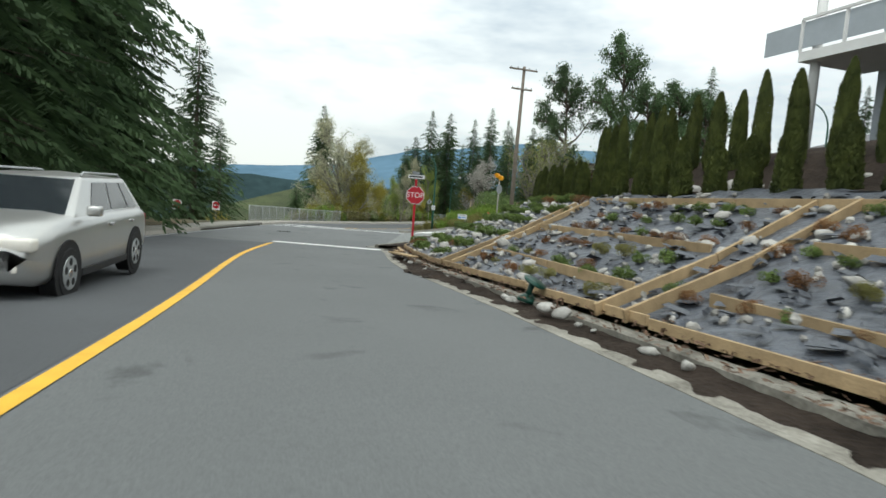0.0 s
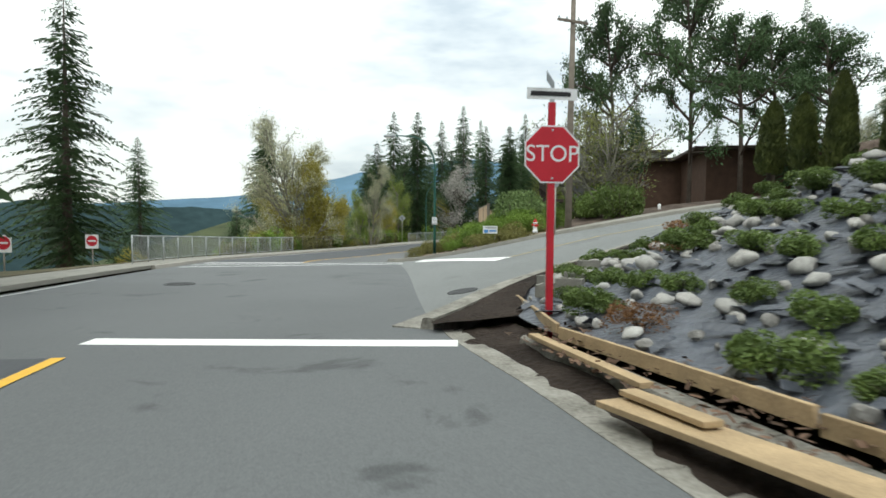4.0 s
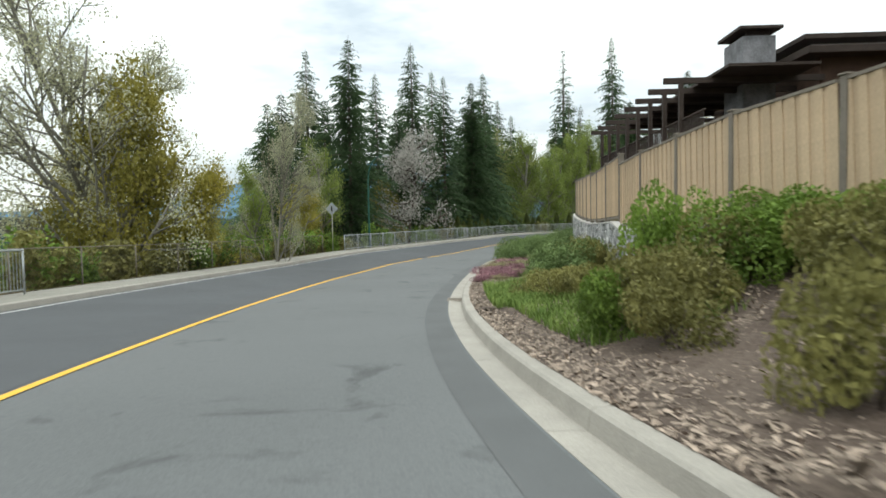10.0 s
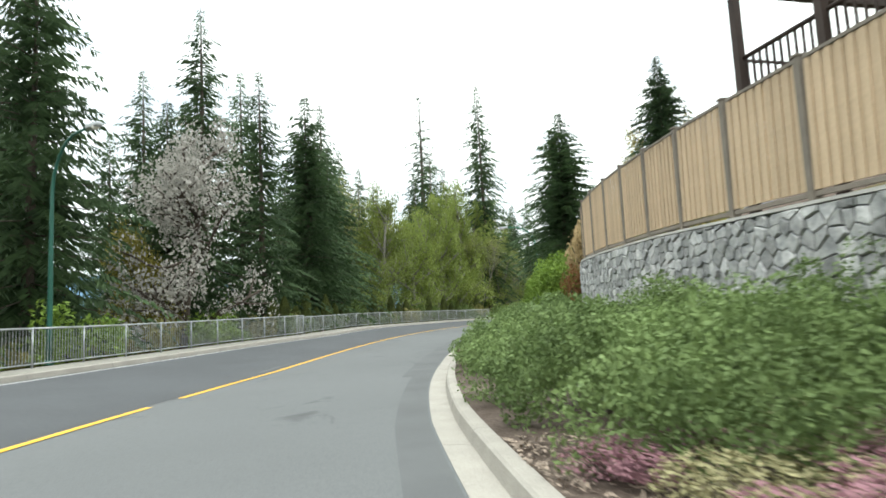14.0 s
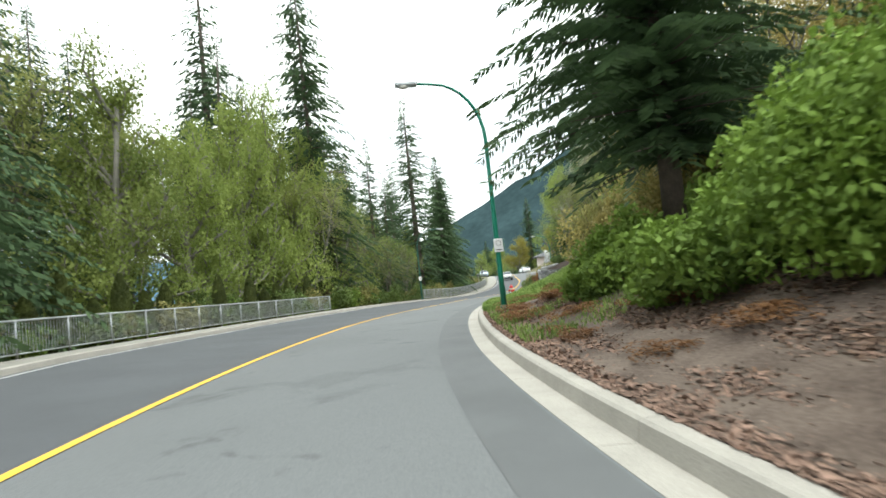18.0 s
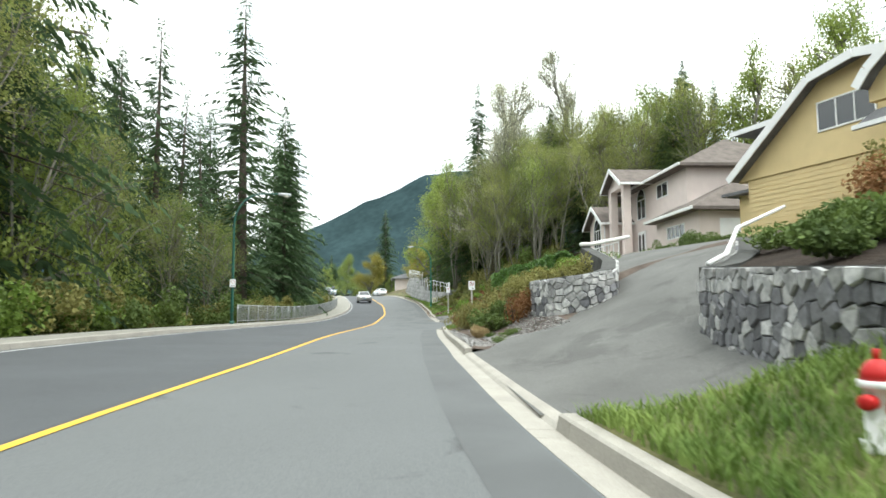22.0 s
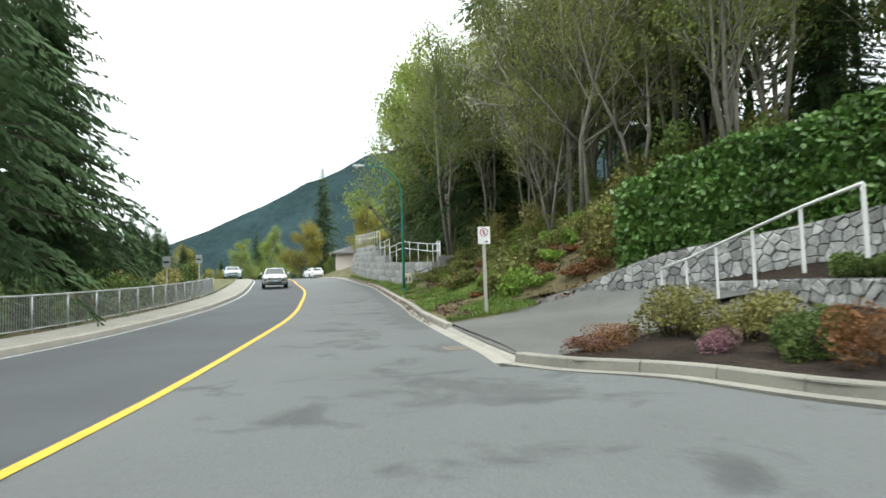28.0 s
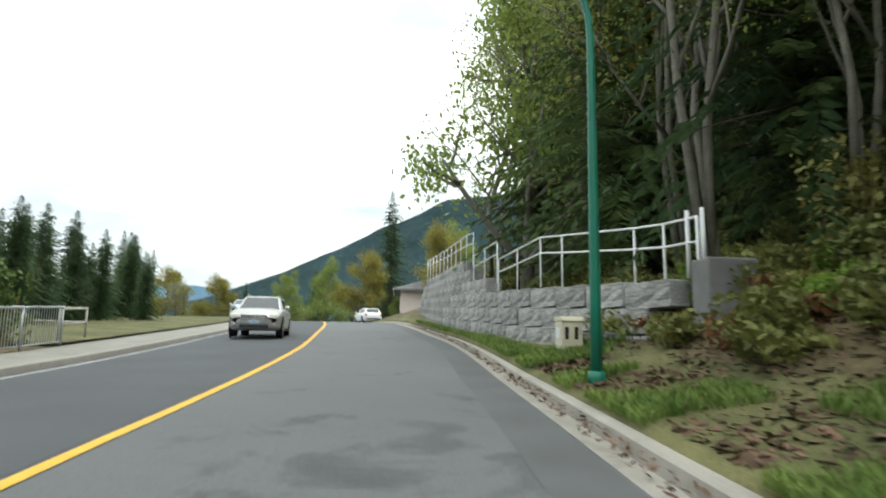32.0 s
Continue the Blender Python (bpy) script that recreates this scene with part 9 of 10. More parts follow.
thicket("kerb_planting", "shrub_olive", spots(rb0, 26, 155.0, 167.0, off(U_RIGHT, 1.1), flat(6.5), 0.7, 0.9), 1200, 0.05, "loose olive shrub leaning to the kerb", 74, "shrubbery")
thicket("kerb_planting", "rust", spots(rb0, 12, 155.0, 167.0, off(U_RIGHT, 1.0), flat(5.0), 0.55, 0.6), 900, 0.05, "dry reddish stalks by the kerb", 75, "shrubbery")
tree("magnolia", Matrix.LocRotScale(at(181.0, 9.3, 1.3), Euler((0, 0, 1)), (0.9, 0.9, 0.85)), "small magnolia covered in pale pink flowers")


def hedge():
    """Clipped laurel hedge stepping up the bank: a shaped block of glossy leaves."""
    rng = np.random.default_rng(6)
    h = thing("laurel_hedge", Matrix(), "clipped glossy green laurel hedge along the bank", "hedge")
    c = []
    low = 0.6
    run = [(191.4, 8.3, 1.95, 1.9), (189.7, 9.3, 2.2, 2.25), (188.0, 10.2, 2.5, 2.3), (186.4, 11.0, 2.8, 2.3), (184.8, 11.8, 3.1, 2.2), (183.4, 12.4, 3.4, 2.0)]
    for _ in range(19000):
        f = rng.random() * (len(run) - 1)
        i = int(f)
        a, b = np.array(run[i]), np.array(run[i + 1])
        p = a + (b - a) * (f - i)
        face = rng.random()
        w = 0.75
        if face < 0.42:
            du, z = -w, rng.random()
        elif face < 0.62:
            du, z = w, rng.random()
        else:
            du, z = rng.uniform(-w, w), 1.0
        bump = 0.16 * noise.noise(Vector((p[0] * 1.3, du * 1.4, z * 2.4)))
        q = at(p[0] + rng.normal(0, 0.05), p[1] + du * (1 + bump * 1.5) + rng.normal(0, 0.06), p[2] - 0.15 - low + z * (p[3] + low) * (1 + bump) + rng.normal(0, 0.05))
        c.append(q)
    for _ in range(1500):
        z, du = rng.random(), rng.uniform(-0.75, 0.75)
        c.append(at(191.6 + rng.normal(0, 0.1), 8.2 + du, 1.4 + z * 2.4))
    part("foliage", quads("foliage", leaf_quads(np.array([tuple(q) for q in c]), 0.12, rng), LEAF["laurel"]), h)
    verts, faces = [], []
    for s, u, z, t in [(190.9, 8.5, 1.9, 1.6)] + run[1:4]:
        verts += [at(s, u - 0.5, z - 1.1), at(s, u - 0.5, z + t * 0.72), at(s, u + 0.5, z + t * 0.72), at(s, u + 0.5, z - 1.1)]
    for i in range(3):
        for k in range(4):
            faces.append((i * 4 + k, i * 4 + (k + 1) % 4, i * 4 + 4 + (k + 1) % 4, i * 4 + 4 + k))
    faces += [(0, 1, 2, 3), (15, 14, 13, 12)]
    part("core", mesh("core", verts, faces, LEAF["laurel"]), h)


hedge()
# ivy, brambles and dead stalks on the wooded bank; undergrowth on the far side
rb = np.random.default_rng(41)
thicket("bank_ivy", "ivy", spots(rb, 130, 191.8, 214, lambda s: 4.3 if s > 194 else 7.2, lambda s: 11.5, 0.75, 0.6), 700, 0.085, "tangled ivy and bramble on the bank", 1)
thicket("bank_ivy", "shrub", spots(rb, 60, 193, 214, flat(4.6), flat(12), 0.6, 0.55), 600, 0.085, "fresh green bramble on the bank", 2)
thicket("bank_stalks", "rust", spots(rb, 60, 192, 213, lambda s: 4.0 if s > 194 else 5.5, flat(9.0), 0.6, 0.28), 350, 0.075, "dead brown stalks and leaf litter", 3)
thicket("bank_scrub", "shrub_olive", spots(rb, 60, 192, 240, flat(7.0), flat(15.0), 1.1, 1.7), 800, 0.10, "thin undergrowth among the trees", 4)
thicket("bank_scrub", "shrub_dark", spots(rb, 36, 190, 240, flat(9.5), flat(22.0), 1.3, 2.0), 700, 0.12, "dark undergrowth among the trees", 5)
thicket("bank_ivy", "ivy", spots(rb, 30, 213, 240, flat(5.0), flat(9.0), 1.0, 0.9), 600, 0.10, "bramble hanging over the block wall", 6)
left_in, left_out = off(U_LEFT, -6.8), off(U_LEFT, -2.7)
thicket("far_undergrowth", "shrub", spots(rb, 60, 62, 112, left_in, left_out, 1.1, 1.4), 900, 0.11, "bright green tangle behind the far fence", 7)
thicket("far_undergrowth", "shrub_olive", spots(rb, 55, 62, 112, left_in, left_out, 1.0, 1.3), 900, 0.11, "olive tangle behind the far fence", 8)
thicket("far_undergrowth", "shrub_dark", spots(rb, 90, 108, 218, left_in, left_out, 1.1, 1.5), 900, 0.11, "dark undergrowth behind the far pavement", 9)
thicket("far_undergrowth", "shrub_olive", spots(rb, 60, 112, 218, left_in, left_out, 1.0, 1.5), 800, 0.11, "olive undergrowth behind the far pavement", 10)
thicket("far_undergrowth", "shrub", spots(rb, 60, 112, 200, left_in, left_out, 1.0, 1.2), 800, 0.11, "green undergrowth behind the far pavement", 11)
thicket("far_undergrowth", "shrub_dark", spots(rb, 70, 100, 190, off(U_LEFT, -14.0), off(U_LEFT, -6.0), 1.6, 2.6), 800, 0.16, "dark undergrowth deep in the wood", 12)
thicket("slope_thicket", "bud", spots(rb, 45, 119, 138, flat(6.6), flat(11.0), 1.1, 2.2), 1500, 0.085, "dense budding yellow-green thicket", 13)
thicket("slope_thicket", "spring", spots(rb, 26, 119, 138, flat(7.0), flat(12.0), 1.2, 2.8), 1300, 0.085, "leafy spring-green thicket", 14)


# ---- clipped cedars ----
def cedar_mesh(seed):
    rng = np.random.default_rng(seed)
    n = 5200
    z = rng.random(n) ** 0.9
    r = 0.165 * np.minimum(1, (1 - z) * 3.6) ** 0.5 * (0.66 + 0.42 * np.minimum(1, (1.0 - z) * 1.25)) * np.minimum(1, 0.75 + z * 2)
    a = rng.uniform(0, 6.283, n)
    lump = 1 + 0.10 * np.sin(3 * a + seed) * np.sin(7 * z + seed)
    k = (0.72 + 0.32 * rng.random(n) ** 0.6) * lump
    c = np.stack([r * k * np.cos(a), r * k * np.sin(a), z], 1)
    up = np.stack([0.4 * np.cos(a), 0.4 * np.sin(a), np.ones(n)], 1) + rng.normal(0, 0.25, (n, 3))
    up /= np.linalg.norm(up, axis=1)[:, None]
    side = np.cross(up, np.stack([np.cos(a), np.sin(a), 0.3 * np.ones(n)], 1) + rng.normal(0, 0.3, (n, 3)))
    side /= np.linalg.norm(side, axis=1)[:, None]
    L = rng.uniform(0.018, 0.040, (n, 1))
    up, side = up * L, side * L * 0.42
    return quads("foliage", np.stack([c - up, c + side, c + up, c - side], 1), LEAF["cedar"])


cedar = []
for k in range(3):
    cedar.append((cedar_mesh(k + 1), tubes("stem", [([(0, 0, -0.1), (0, 0, 0.8)], [0.03, 0.01])], M["bark"], 6)))


def cedar_at(s, u, dz, h, wide, k, group):
    ob = thing("cedar", Matrix.LocRotScale(at(s, u, dz), Euler((rs.uniform(-0.04, 0.04), rs.uniform(-0.04, 0.04), s * 3.1)), (wide * rs.uniform(0.88, 1.1), wide * rs.uniform(0.88, 1.1), h)), "clipped columnar cedar in a terrace row", "conifer", group)
    part("foliage", cedar[k % 3][0], ob)
    part("stem", cedar[k % 3][1], ob)


for k in range(23):
    s = 4.6 + k * 1.16
    cedar_at(s, 8.75 + 0.1 * math.sin(k * 2.1), 2.10 + 0.026 * (s - 9), 1.52 + 0.12 * math.sin(k * 1.7), 1.55, k, "front cedar row")
for k in range(21):
    s = 3.4 + k * 1.12
    foot = land(s, 10.6) - 0.05
    cedar_at(s, 10.6 + 0.1 * math.sin(k * 1.3), foot, 5.45 + 0.02 * (s - 12) - foot + 0.16 * math.sin(k * 2.3), 1.45, k + 1, "back cedar row")
for k in range(26):
    s = 112 + k * 1.5
    ob = thing("cedar", Matrix.LocRotScale(on_land(s, float(U_LEFT(s)) - 3.6, -0.1), Euler((0, 0, s)), (2.4, 2.4, 2.4 + 0.5 * math.sin(k * 2.7))), "young cedar in a hedge behind the railing", "conifer", "railing cedars")
    part("foliage", cedar[k % 3][0], ob)
for k in range(16):
    u = 24.2 + k * 0.8
    s = float(np.interp(u, (24.0, 30.0, 37.0), (48.6, 50.2, 48.0)))
    ob = thing("cedar", Matrix.LocRotScale(at(s, u, hill(u) - 0.1), Euler((0, 0, k)), (3.6, 3.6, 2.4 + 0.08 * math.sin(k * 1.9))), "tall clipped hedge cedar up the side street", "conifer", "hedge up the side street")
    part("foliage", cedar[k % 3][0], ob)



# ---- rock garden: fabric, rocks, timbers and small plants ----
ROCKS = []
for k in range(6):
    rng = np.random.default_rng(50 + k)
    bm = bmesh.new()
    bmesh.ops.create_icosphere(bm, subdivisions=2, radius=0.5)
    off_v = Vector(rng.uniform(0, 20, 3))
    for v in bm.verts:
        n_ = v.co.normalized()
        v.co = v.co * (1 + 0.42 * noise.noise(n_ * 1.4 + off_v) + 0.14 * noise.noise(n_ * 4 + off_v))
        v.co.z *= 0.68
    pair = []
    for key in ("rock", "rock_pale"):
        me = bpy.data.meshes.new("rock")
        bm.to_mesh(me)
        me.materials.append(M[key])
        me.polygons.foreach_set("use_smooth", [True] * len(me.polygons))
        pair.append(me)
    bm.free()
    ROCKS.append(pair)


def rock(s, u, size, pale, label="angular grey rock on the landscape fabric", group="garden rocks", dz=None):
    ob = new("rock", ROCKS[rs.randrange(6)][1 if pale else 0])
    p = on_land(s, u, 0.22 * size + rough(s, u, 0.1)) if dz is None else at(s, u, dz)
    ob.matrix_world = Matrix.LocRotScale(p, Euler((rs.uniform(-0.4, 0.4), rs.uniform(-0.4, 0.4), rs.uniform(0, 6.28))), (size * rs.uniform(0.8, 1.3), size * rs.uniform(0.7, 1.1), size * rs.uniform(0.7, 1.1)))
    return tagged(ob, label if not pale else label.replace("grey", "pale"), "rock", group)


for k in range(250):
    s = rs.uniform(2, 30.5)
    u = rs.uniform(garden_edge(s) + 0.25, 8.2)
    rock(s, u, rs.choice((0.12, 0.15, 0.18, 0.22, 0.28, 0.34)) * (0.8 if s < 15 else 1.0), rs.random() < 0.38)
for k in range(16):
    s = rs.uniform(2, 24)
    rock(s, float(U_RIGHT(s)) + 0.5, rs.uniform(0.08, 0.2), rs.random() < 0.6, "grey stone lying in the dirt by the kerb", dz=0.07)
for s, u, z in ((8.2, 3.05, 0.16), (7.7, 3.1, 0.16)):
    rock(s, u, 0.26, True, "pale boulder in the dirt by the kerb", dz=z)
for k in range(22):
    s = 4 + k * 1.2
    u = 9.75 + rs.uniform(-0.35, 0.35)
    rock(s + rs.uniform(-0.3, 0.3), u, rs.uniform(0.25, 0.5), True, "grey boulder on the terrace edge", "terrace rocks", dz=land(s, u) + 0.08)
# slate-like torn fabric folds and small stones between them
rng = np.random.default_rng(8)
folds = []
for k in range(900):
    s = rng.uniform(-2, 31)
    u = rng.uniform(garden_edge(s) + 0.1, 8.3)
    p = np.array(at(s, u, land(s, u) + rough(s, u, 0.1) + 0.05))
    a = rng.uniform(0, 6.28)
    w, l = rng.uniform(0.06, 0.2), rng.uniform(0.12, 0.42)
    d = np.array([math.cos(a), math.sin(a), rng.uniform(-0.1, 0.3)]) * l / 2
    e = np.array([-math.sin(a), math.cos(a), rng.uniform(-0.3, 0.3)]) * w / 2
    h_ = np.array([0, 0, rng.uniform(0.01, 0.06)])
    folds += [[p - d - e, p + d - e, p + d * 0.8 + h_, p - d * 0.8 + h_], [p - d * 0.8 + h_, p + d * 0.8 + h_, p + d + e, p - d + e]]
tagged(new("fabric_folds", quads("fabric_folds", np.array(folds), M["fabric"])), "torn crumpled flaps of grey landscape fabric", "fabric", kind="stuff")
small = []
me0 = ROCKS[0][0]
verts, faces = [], []
for k in range(480):
    s = rng.uniform(0, 31)
    u = rng.uniform(garden_edge(s) + 0.1, 8.3)
    p = on_land(s, u, 0.04 + rough(s, u, 0.1))
    q = ROCKS[k % 6][0]
    m_ = Matrix.LocRotScale(p, Euler(tuple(rng.uniform(0, 6, 3))), (rng.uniform(0.06, 0.16),) * 3)
    o = len(verts)
    verts += [m_ @ v.co for v in q.vertices]
    faces += [tuple(o + i for i in f.vertices) for f in q.polygons]
tagged(new("rubble", mesh("rubble", verts, faces, M["rock"])), "small grey stones strewn over the fabric", "stones", kind="stuff")
# junipers in staggered rows towards the corner, small tufts in the boarded beds
for i in range(13):
    for j in range(6):
        s = 17.6 + i * 1.03 + rs.uniform(-0.2, 0.2) + (0.5 if j % 2 else 0.0)
        u = 3.2 + j * 0.94 + rs.uniform(-0.15, 0.15)
        if u < garden_edge(s) + 0.35 or s > 30.3:
            continue
        f = rs.uniform(0.28, 0.44)
        brown = rs.random() < 0.10
        shrub("rust" if brown else "juniper", s, u, f, f * 0.66, "dried brown plant set through the fabric" if brown else "green mat-forming juniper set through the fabric", "rock garden plants", dz=0.0, name="garden_plant")
        rock(s - rs.uniform(0.2, 0.4), u - rs.uniform(0.2, 0.4), rs.uniform(0.14, 0.30), rs.random() < 0.7)
for i in range(21):
    for j in range(6):
        s = -0.5 + i * 0.72 + rs.uniform(-0.15, 0.15)
        u = 3.75 + j * 0.74 + rs.uniform(-0.12, 0.12)
        if u < garden_edge(s) + 0.3 or 7.2 < s - (u - 3.4) * 0.2 < 8.0:
            continue
        f = rs.uniform(0.15, 0.24)
        shrub(rs.choice(("rust", "olive", "low", "rust")), s, u, f, f * 0.95, "small dry tuft set through the fabric", "rock garden plants", dz=0.0, name="garden_plant")


def plank(a, b, width, height, label, tilt=0.0, name="timber"):
    """A board standing on edge between two world places."""
    a, b = Vector(a), Vector(b)
    t = (b - a).normalized()
    n = Vector((-t.y, t.x, 0)).normalized()
    z = t.cross(n) * -1
    m = Matrix((t, n, n.cross(t) * -1 if False else t.cross(n))).transposed().to_4x4()
    m.translation = (a + b) / 2
    L = (b - a).length
    ob = new(name, bpy_mesh(box(-L / 2, -width / 2, -height / 2, L / 2, width / 2, height / 2, 0.006), M["timber"]))
    ob.matrix_world = m @ Matrix.Rotation(tilt, 4, "X")
    return tagged(ob, label, "timber", "garden timbers")


for s in np.arange(-8, 25, 3.6):
    e = s + 3.55
    plank(on_land(s, garden_edge(s) - 0.02, 0.06), on_land(e, garden_edge(e) - 0.02, 0.03), 0.045, 0.13, "pale timber edging board along the dirt strip")
for s0, s1, u in ((8.0, 15.5, 4.28), (8.5, 16.1, 5.8), (-3.0, 6.6, 4.5), (-3.0, 7.0, 6.2), (-3.0, 16.9, 7.75)):
    s = s0
    while s < s1 - 0.5:
        e = min(s + 3.4, s1)
        plank(on_land(s, u, 0.05), on_land(e - 0.05, u, 0.05), 0.045, 0.19, "timber board holding the fabric slope")
        s = e
for (s0, u0), (s1, u1) in (((7.35, 3.4), (8.6, 7.7)), ((6.75, 3.5), (7.85, 7.8)), ((14.6, 3.05), (17.0, 7.6)), ((15.35, 2.95), (17.75, 7.5))):
    for k in range(2):
        a, b = k / 2, (k + 1) / 2 - 0.005
        plank(on_land(s0 + (s1 - s0) * a, u0 + (u1 - u0) * a, 0.07), on_land(s0 + (s1 - s0) * b, u0 + (u1 - u0) * b, 0.07), 0.045, 0.17, "timber board running up the fabric slope")
plank(at(18.3, 2.62, 0.24), at(21.9, 2.15, 0.15), 0.30, 0.045, "wide raw plank lying over the old kerb", 0.0, "plank")
plank(at(21.0, 2.32, 0.235), at(21.9, 2.25, 0.215), 0.14, 0.04, "short offcut on the wide plank", 0.0, "plank")
plank(at(22.1, 2.5, 0.20), at(24.6, 2.4, 0.20), 0.12, 0.05, "loose raw board against the fabric", 0.0, "plank")


def cinder_block(s, u, turn, dz=None):
    m = Matrix.Translation(on_land(s, u, 0.03) if dz is None else at(s, u, dz)) @ Matrix.Rotation(radians(turn), 4, "Z")
    h = thing("cinder_block", m, "grey hollow concrete block on the fabric", "concrete block", "cinder blocks")
    for x in (-0.18, 0.0, 0.18):
        part("web", bpy_mesh(box(x - 0.02, -0.07, 0, x + 0.02, 0.07, 0.19), M["concrete"]), h)
    for y in (-0.085, 0.085):
        part("face_shell", bpy_mesh(box(-0.2, y - 0.015, 0, 0.2, y + 0.015, 0.19, 0.004), M["concrete"]), h)


for s, u, t in ((28.6, 3.75, 30), (27.2, 3.3, 60), (27.6, 3.9, 100), (28.9, 4.6, 10), (26.9, 3.6, 150), (31.5, 5.9, 45)):
    cinder_block(s, u, t)


# ---- grass, chips and leaf litter ----
chip = mat("chip", (0.30, 0.24, 0.19), 0.9, 0.4, 1.5, 9, 0.0, island=0.4)
def chips(name, n, s0, s1, lo, hi, size, material, label, seed, dz=0.015):
    rng = np.random.default_rng(seed)
    out = []
    for k in range(n):
        s = rng.uniform(s0, s1)
        a, b = lo(s), hi(s)
        p = np.array(on_land(s, a + (b - a) * rng.random() ** 1.3, dz))
        d = rng.normal(size=3)
        d[2] *= 0.25
        d /= np.linalg.norm(d)
        e = np.cross(d, [0, 0, 1.0] + rng.normal(0, 0.3, 3))
        e /= np.linalg.norm(e)
        l = size * rng.uniform(0.5, 1.6)
        d, e = d * l, e * l * rng.uniform(0.25, 0.6)
        out.append([p - d - e, p + d - e * 0.8, p + d * 0.9 + e, p - d + e * 0.7])
    return tagged(new(name, quads(name, np.array(out), material)), label, "litter", kind="stuff")


def blades(name, n, s0, s1, lo, hi, height, label, seed, leaf="grassblade", patchy=0.0):
    rng = np.random.default_rng(seed)
    out = []
    while len(out) < n:
        s = rng.uniform(s0, s1)
        a, b = lo(s), hi(s)
        u = a + (b - a) * rng.random() ** 1.2
        p = on_land(s, u, 0.02)
        if patchy and noise.noise(Vector((p.x * 0.5, p.y * 0.5, 7.7))) < patchy - 0.35:
            continue
        q = np.array(p)
        az = rng.uniform(0, 6.283)
        h = height * rng.uniform(0.5, 1.4)
        d = np.array([math.cos(az), math.sin(az), 0])
        w = np.array([-d[1], d[0], 0]) * 0.007 * rng.uniform(0.8, 1.8)
        m_ = q + d * h * 0.25 + np.array([0, 0, h * 0.65])
        t = q + d * h * 0.7 + np.array([0, 0, h])
        out.append([q - w, q + w, m_ + w * 0.8, m_ - w * 0.8])
        out.append([m_ - w * 0.8, m_ + w * 0.8, t + w * 0.1, t - w * 0.1])
    return tagged(new(name, quads(name, np.array(out), LEAF[leaf])), label, "grass", kind="stuff")


blades("grass", 52000, 127.5, 142, off(U_RIGHT, 0.5), flat(7.0), 0.14, "rough uncut spring grass", 1)
blades("grass", 16000, 164, 173, lambda s: max(float(U_RIGHT(s)) + 0.5, float(np.interp(s, (169.4, 170.4, 171.2, 172.2, 173.3), (2.0, 2.6, 3.3, 4.3, 5.4)))), flat(7.5), 0.10, "short weedy grass", 2, patchy=0.1)
blades("grass", 50000, 191.4, 214, off(U_RIGHT, 0.5), flat(5.0), 0.12, "rough verge grass with bare patches", 3, patchy=0.3)
blades("grass", 16000, 214, 240, off(U_RIGHT, 0.5), flat(3.4), 0.13, "rough verge grass", 4)
blades("grass", 12000, 57, 66, off(U_RIGHT, 1.2), flat(5.4), 0.15, "weedy grass in the wood chips", 15, patchy=0.1)
blades("grass", 12000, 62, 74, off(U_RIGHT, 0.9), flat(4.6), 0.16, "weedy grass in the wood chips", 5, patchy=0.3)
chips("wood_chips", 5000, 47, 53, far_side, lambda s: far_side(s) + 4.0, 0.035, chip, "pale wood chips strewn over the corner bank", 12, 0.14)
blades("grass", 12000, 38, 47.2, far_side, lambda s: far_side(s) + 4.0, 0.08, "sloping mown lawn", 6)
blades("grass", 3500, 113, 129, off(U_RIGHT, 0.6), flat(5.0), 0.12, "sparse weeds in the mulch", 7, patchy=0.45)




litter = mat("litter", (0.12, 0.075, 0.05), 0.9, 0.4, 1.5, 9, 0.0, island=0.5)
bark_chip = mat("bark_chip", (0.185, 0.120, 0.090), 0.9, 0.4, 1.5, 9, 0.0, island=0.5)
pebble = mat("pebble", (0.34, 0.33, 0.32), 0.9, 0.3, 1.5, 9, 0.0, island=0.4)
chips("wood_chips", 9000, 52.5, 62, off(U_RIGHT, 0.5), flat(5.5), 0.024, chip, "pale wood chips strewn over the bank", 1)
chips("wood_chips", 9000, 62, 84, off(U_RIGHT, 0.5), flat(3.8), 0.024, chip, "pale wood chips strewn over the strip", 2)
chips("bark_litter", 42000, 104, 128, off(U_RIGHT, 0.5), flat(5.2), 0.028, bark_chip, "bark mulch and twigs on the slope", 3)
chips("bark_litter", 26000, 106, 126, off(U_RIGHT, 1.5), flat(6.5), 0.026, litter, "dry bark and twigs higher on the slope", 13)
chips("pebbles", 34000, 151.2, 162, off(U_RIGHT, 0.5), flat(4.2), 0.019, pebble, "loose pebbles along the kerb", 4)
chips("leaf_litter", 16000, 191.6, 214, off(U_RIGHT, 0.7), flat(9), 0.05, litter, "dead leaves and stalks on the bank", 5)
chips("gutter_leaves", 1600, 192, 240, off(U_RIGHT, 0.02), off(U_RIGHT, 0.34), 0.035, litter, "brown leaf litter lying in the gutter", 6, -0.10)
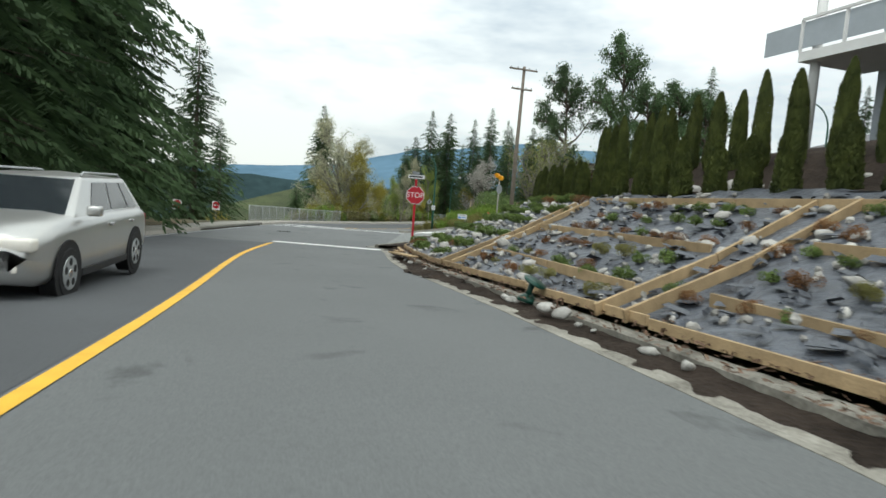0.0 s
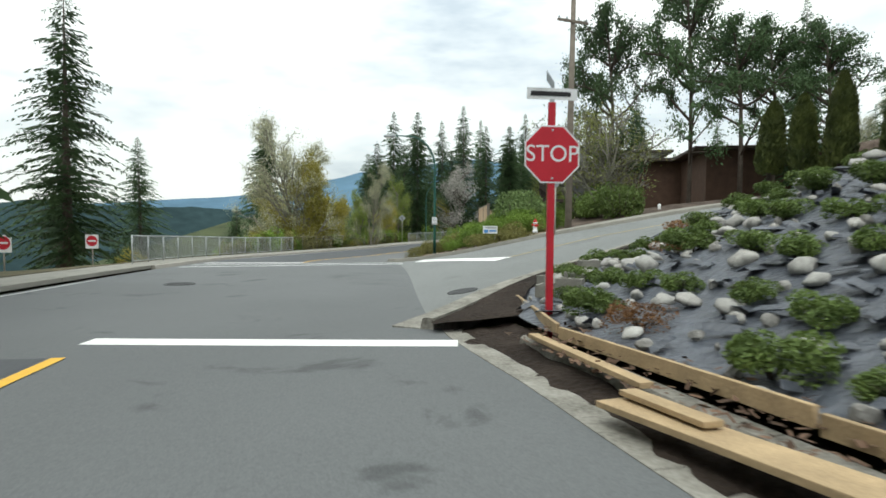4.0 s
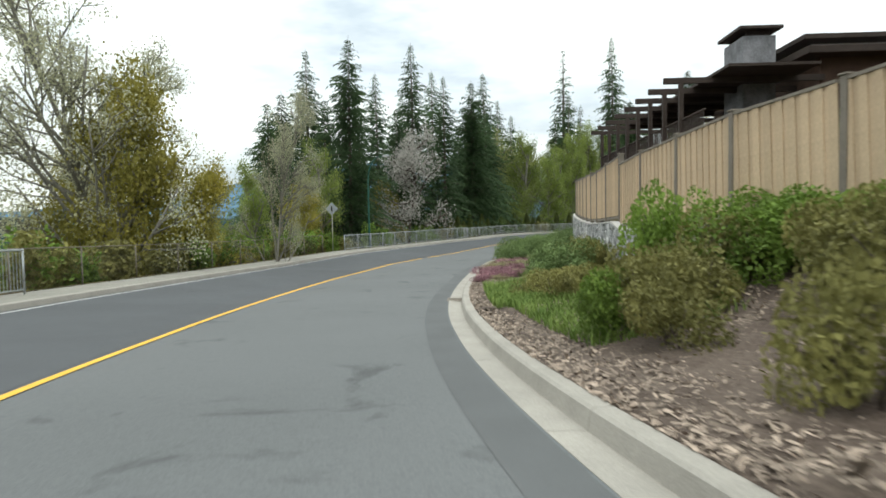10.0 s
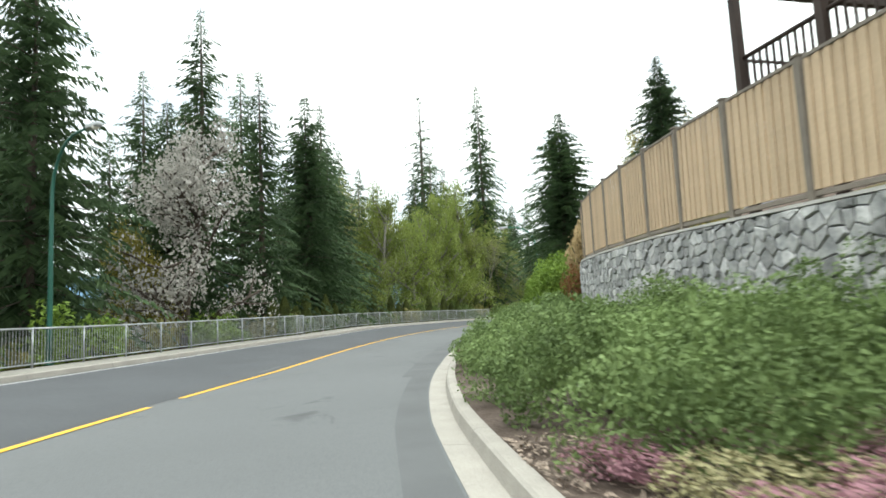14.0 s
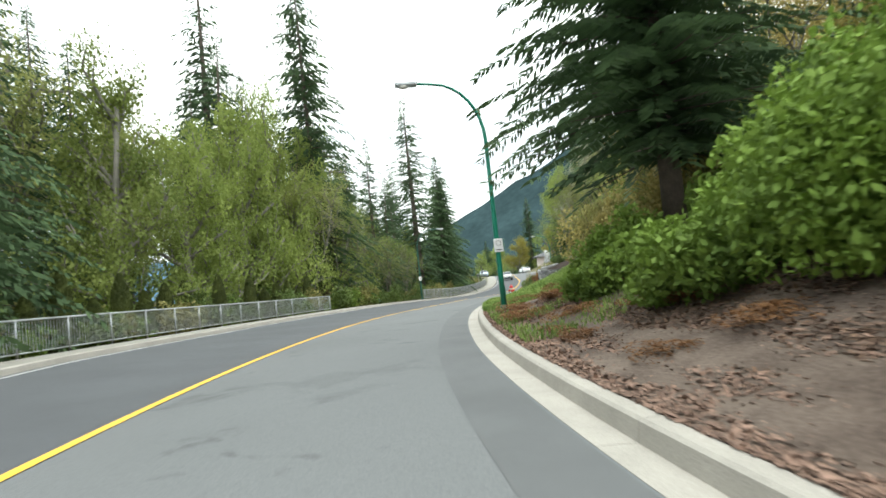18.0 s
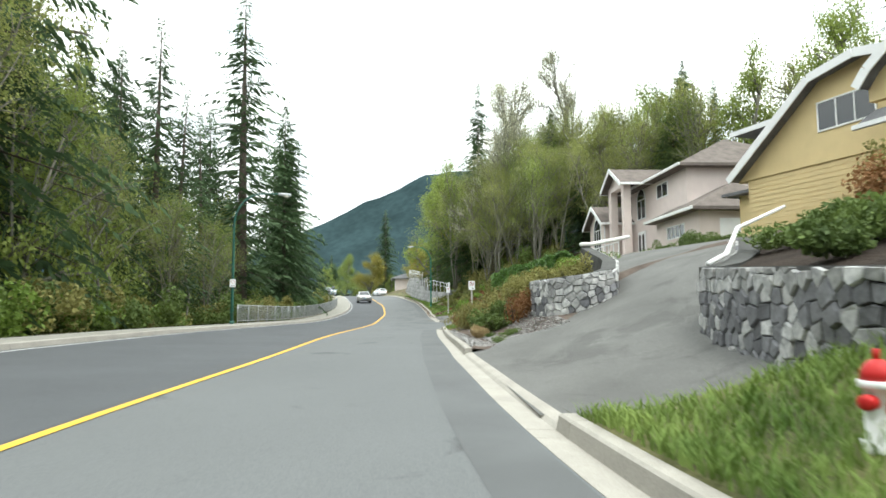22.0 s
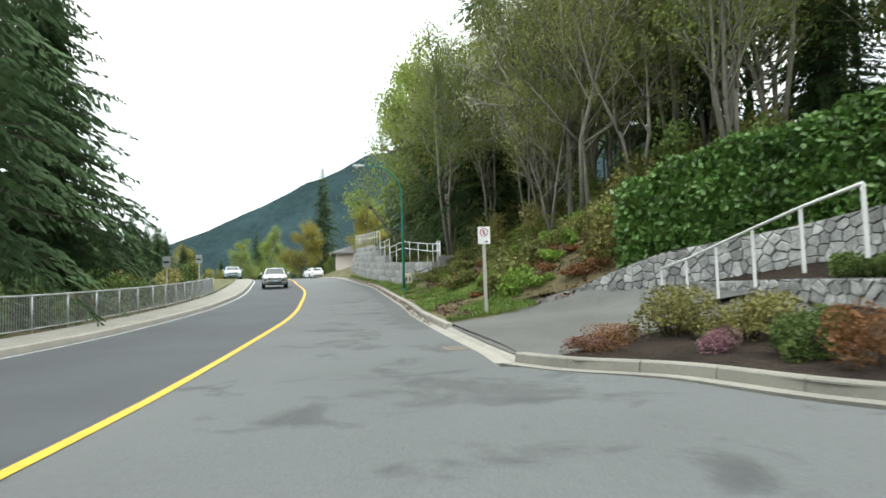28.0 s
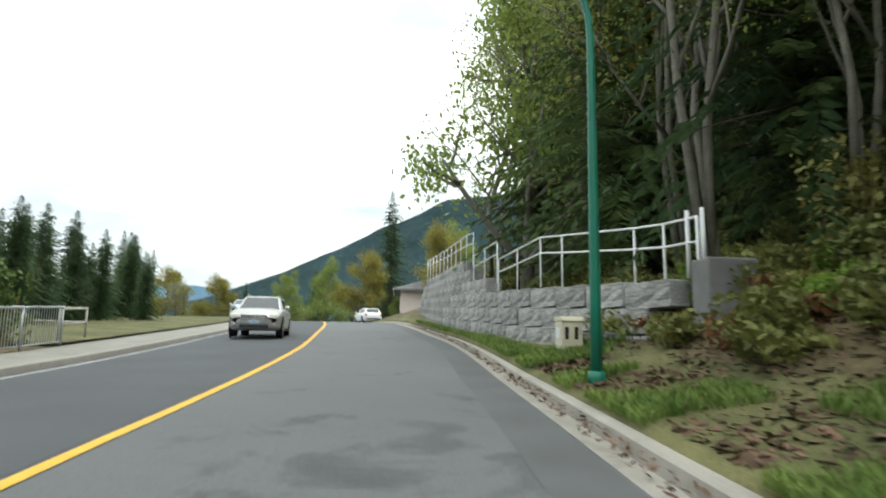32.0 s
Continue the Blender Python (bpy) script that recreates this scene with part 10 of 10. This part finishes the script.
chips("loose_dirt", 3000, -8, 25, off(U_RIGHT, 0.45), off(U_RIGHT, 1.1), 0.03, litter, "clods and twigs in the dirt strip", 7, 0.03)


# ---- hills beyond ----
def hills(name, r0, prof, material, label, n=180, z0=-30.0, rough_=0.10, seed=0, span=(-180, 180)):
    az = np.linspace(*span, n + 1)
    xs = [a for a, _ in prof]
    el = np.interp(az, xs, [e_ for _, e_ in prof])
    verts, faces = [], []
    m_ = 7
    for a, e_ in zip(az, el):
        top = math.tan(radians(max(e_, 0.02))) * r0
        top *= 1 + rough_ * noise.noise(Vector((a * 0.12, seed, 0))) + rough_ * 0.4 * noise.noise(Vector((a * 0.6, seed, 4)))
        for k in range(m_):
            f = k / (m_ - 1)
            r = r0 * (0.62 + 0.38 * f)
            z = z0 + (top - z0) * f ** 1.5 + 0.02 * top * noise.noise(Vector((a * 0.3, f * 5, seed)))
            verts.append((-math.sin(radians(a)) * r + 30, math.cos(radians(a)) * r + 90, z))
    for i in range(n):
        for k in range(m_ - 1):
            c = i * m_ + k
            faces.append((c, c + 1, c + m_ + 1, c + m_))
    return tagged(new(name, mesh(name, verts, faces, material, True)), label, "hills", kind="structure")


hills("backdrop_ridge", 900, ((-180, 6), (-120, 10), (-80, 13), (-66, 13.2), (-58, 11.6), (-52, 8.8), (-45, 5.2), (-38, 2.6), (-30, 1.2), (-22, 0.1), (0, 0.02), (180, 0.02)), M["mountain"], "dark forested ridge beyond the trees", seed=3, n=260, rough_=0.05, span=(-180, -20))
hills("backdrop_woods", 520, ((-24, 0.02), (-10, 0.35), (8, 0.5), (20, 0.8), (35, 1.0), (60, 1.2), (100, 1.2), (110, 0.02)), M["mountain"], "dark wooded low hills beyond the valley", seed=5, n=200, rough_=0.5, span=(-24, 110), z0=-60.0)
# no real haze out here: the material's blue colour imitates it
hills("backdrop_far_hills", 2600, ((-180, 2), (-60, 3), (-30, 4.0), (-10, 5.4), (0, 5.0), (6, 4.2), (14, 2.2), (20, 1.6), (28, 1.1), (40, 0.7), (60, 0.6), (180, 2)), M["mountain_haze_tint"], "far hills under cloud, blue haze painted into their colour", seed=8, n=240)
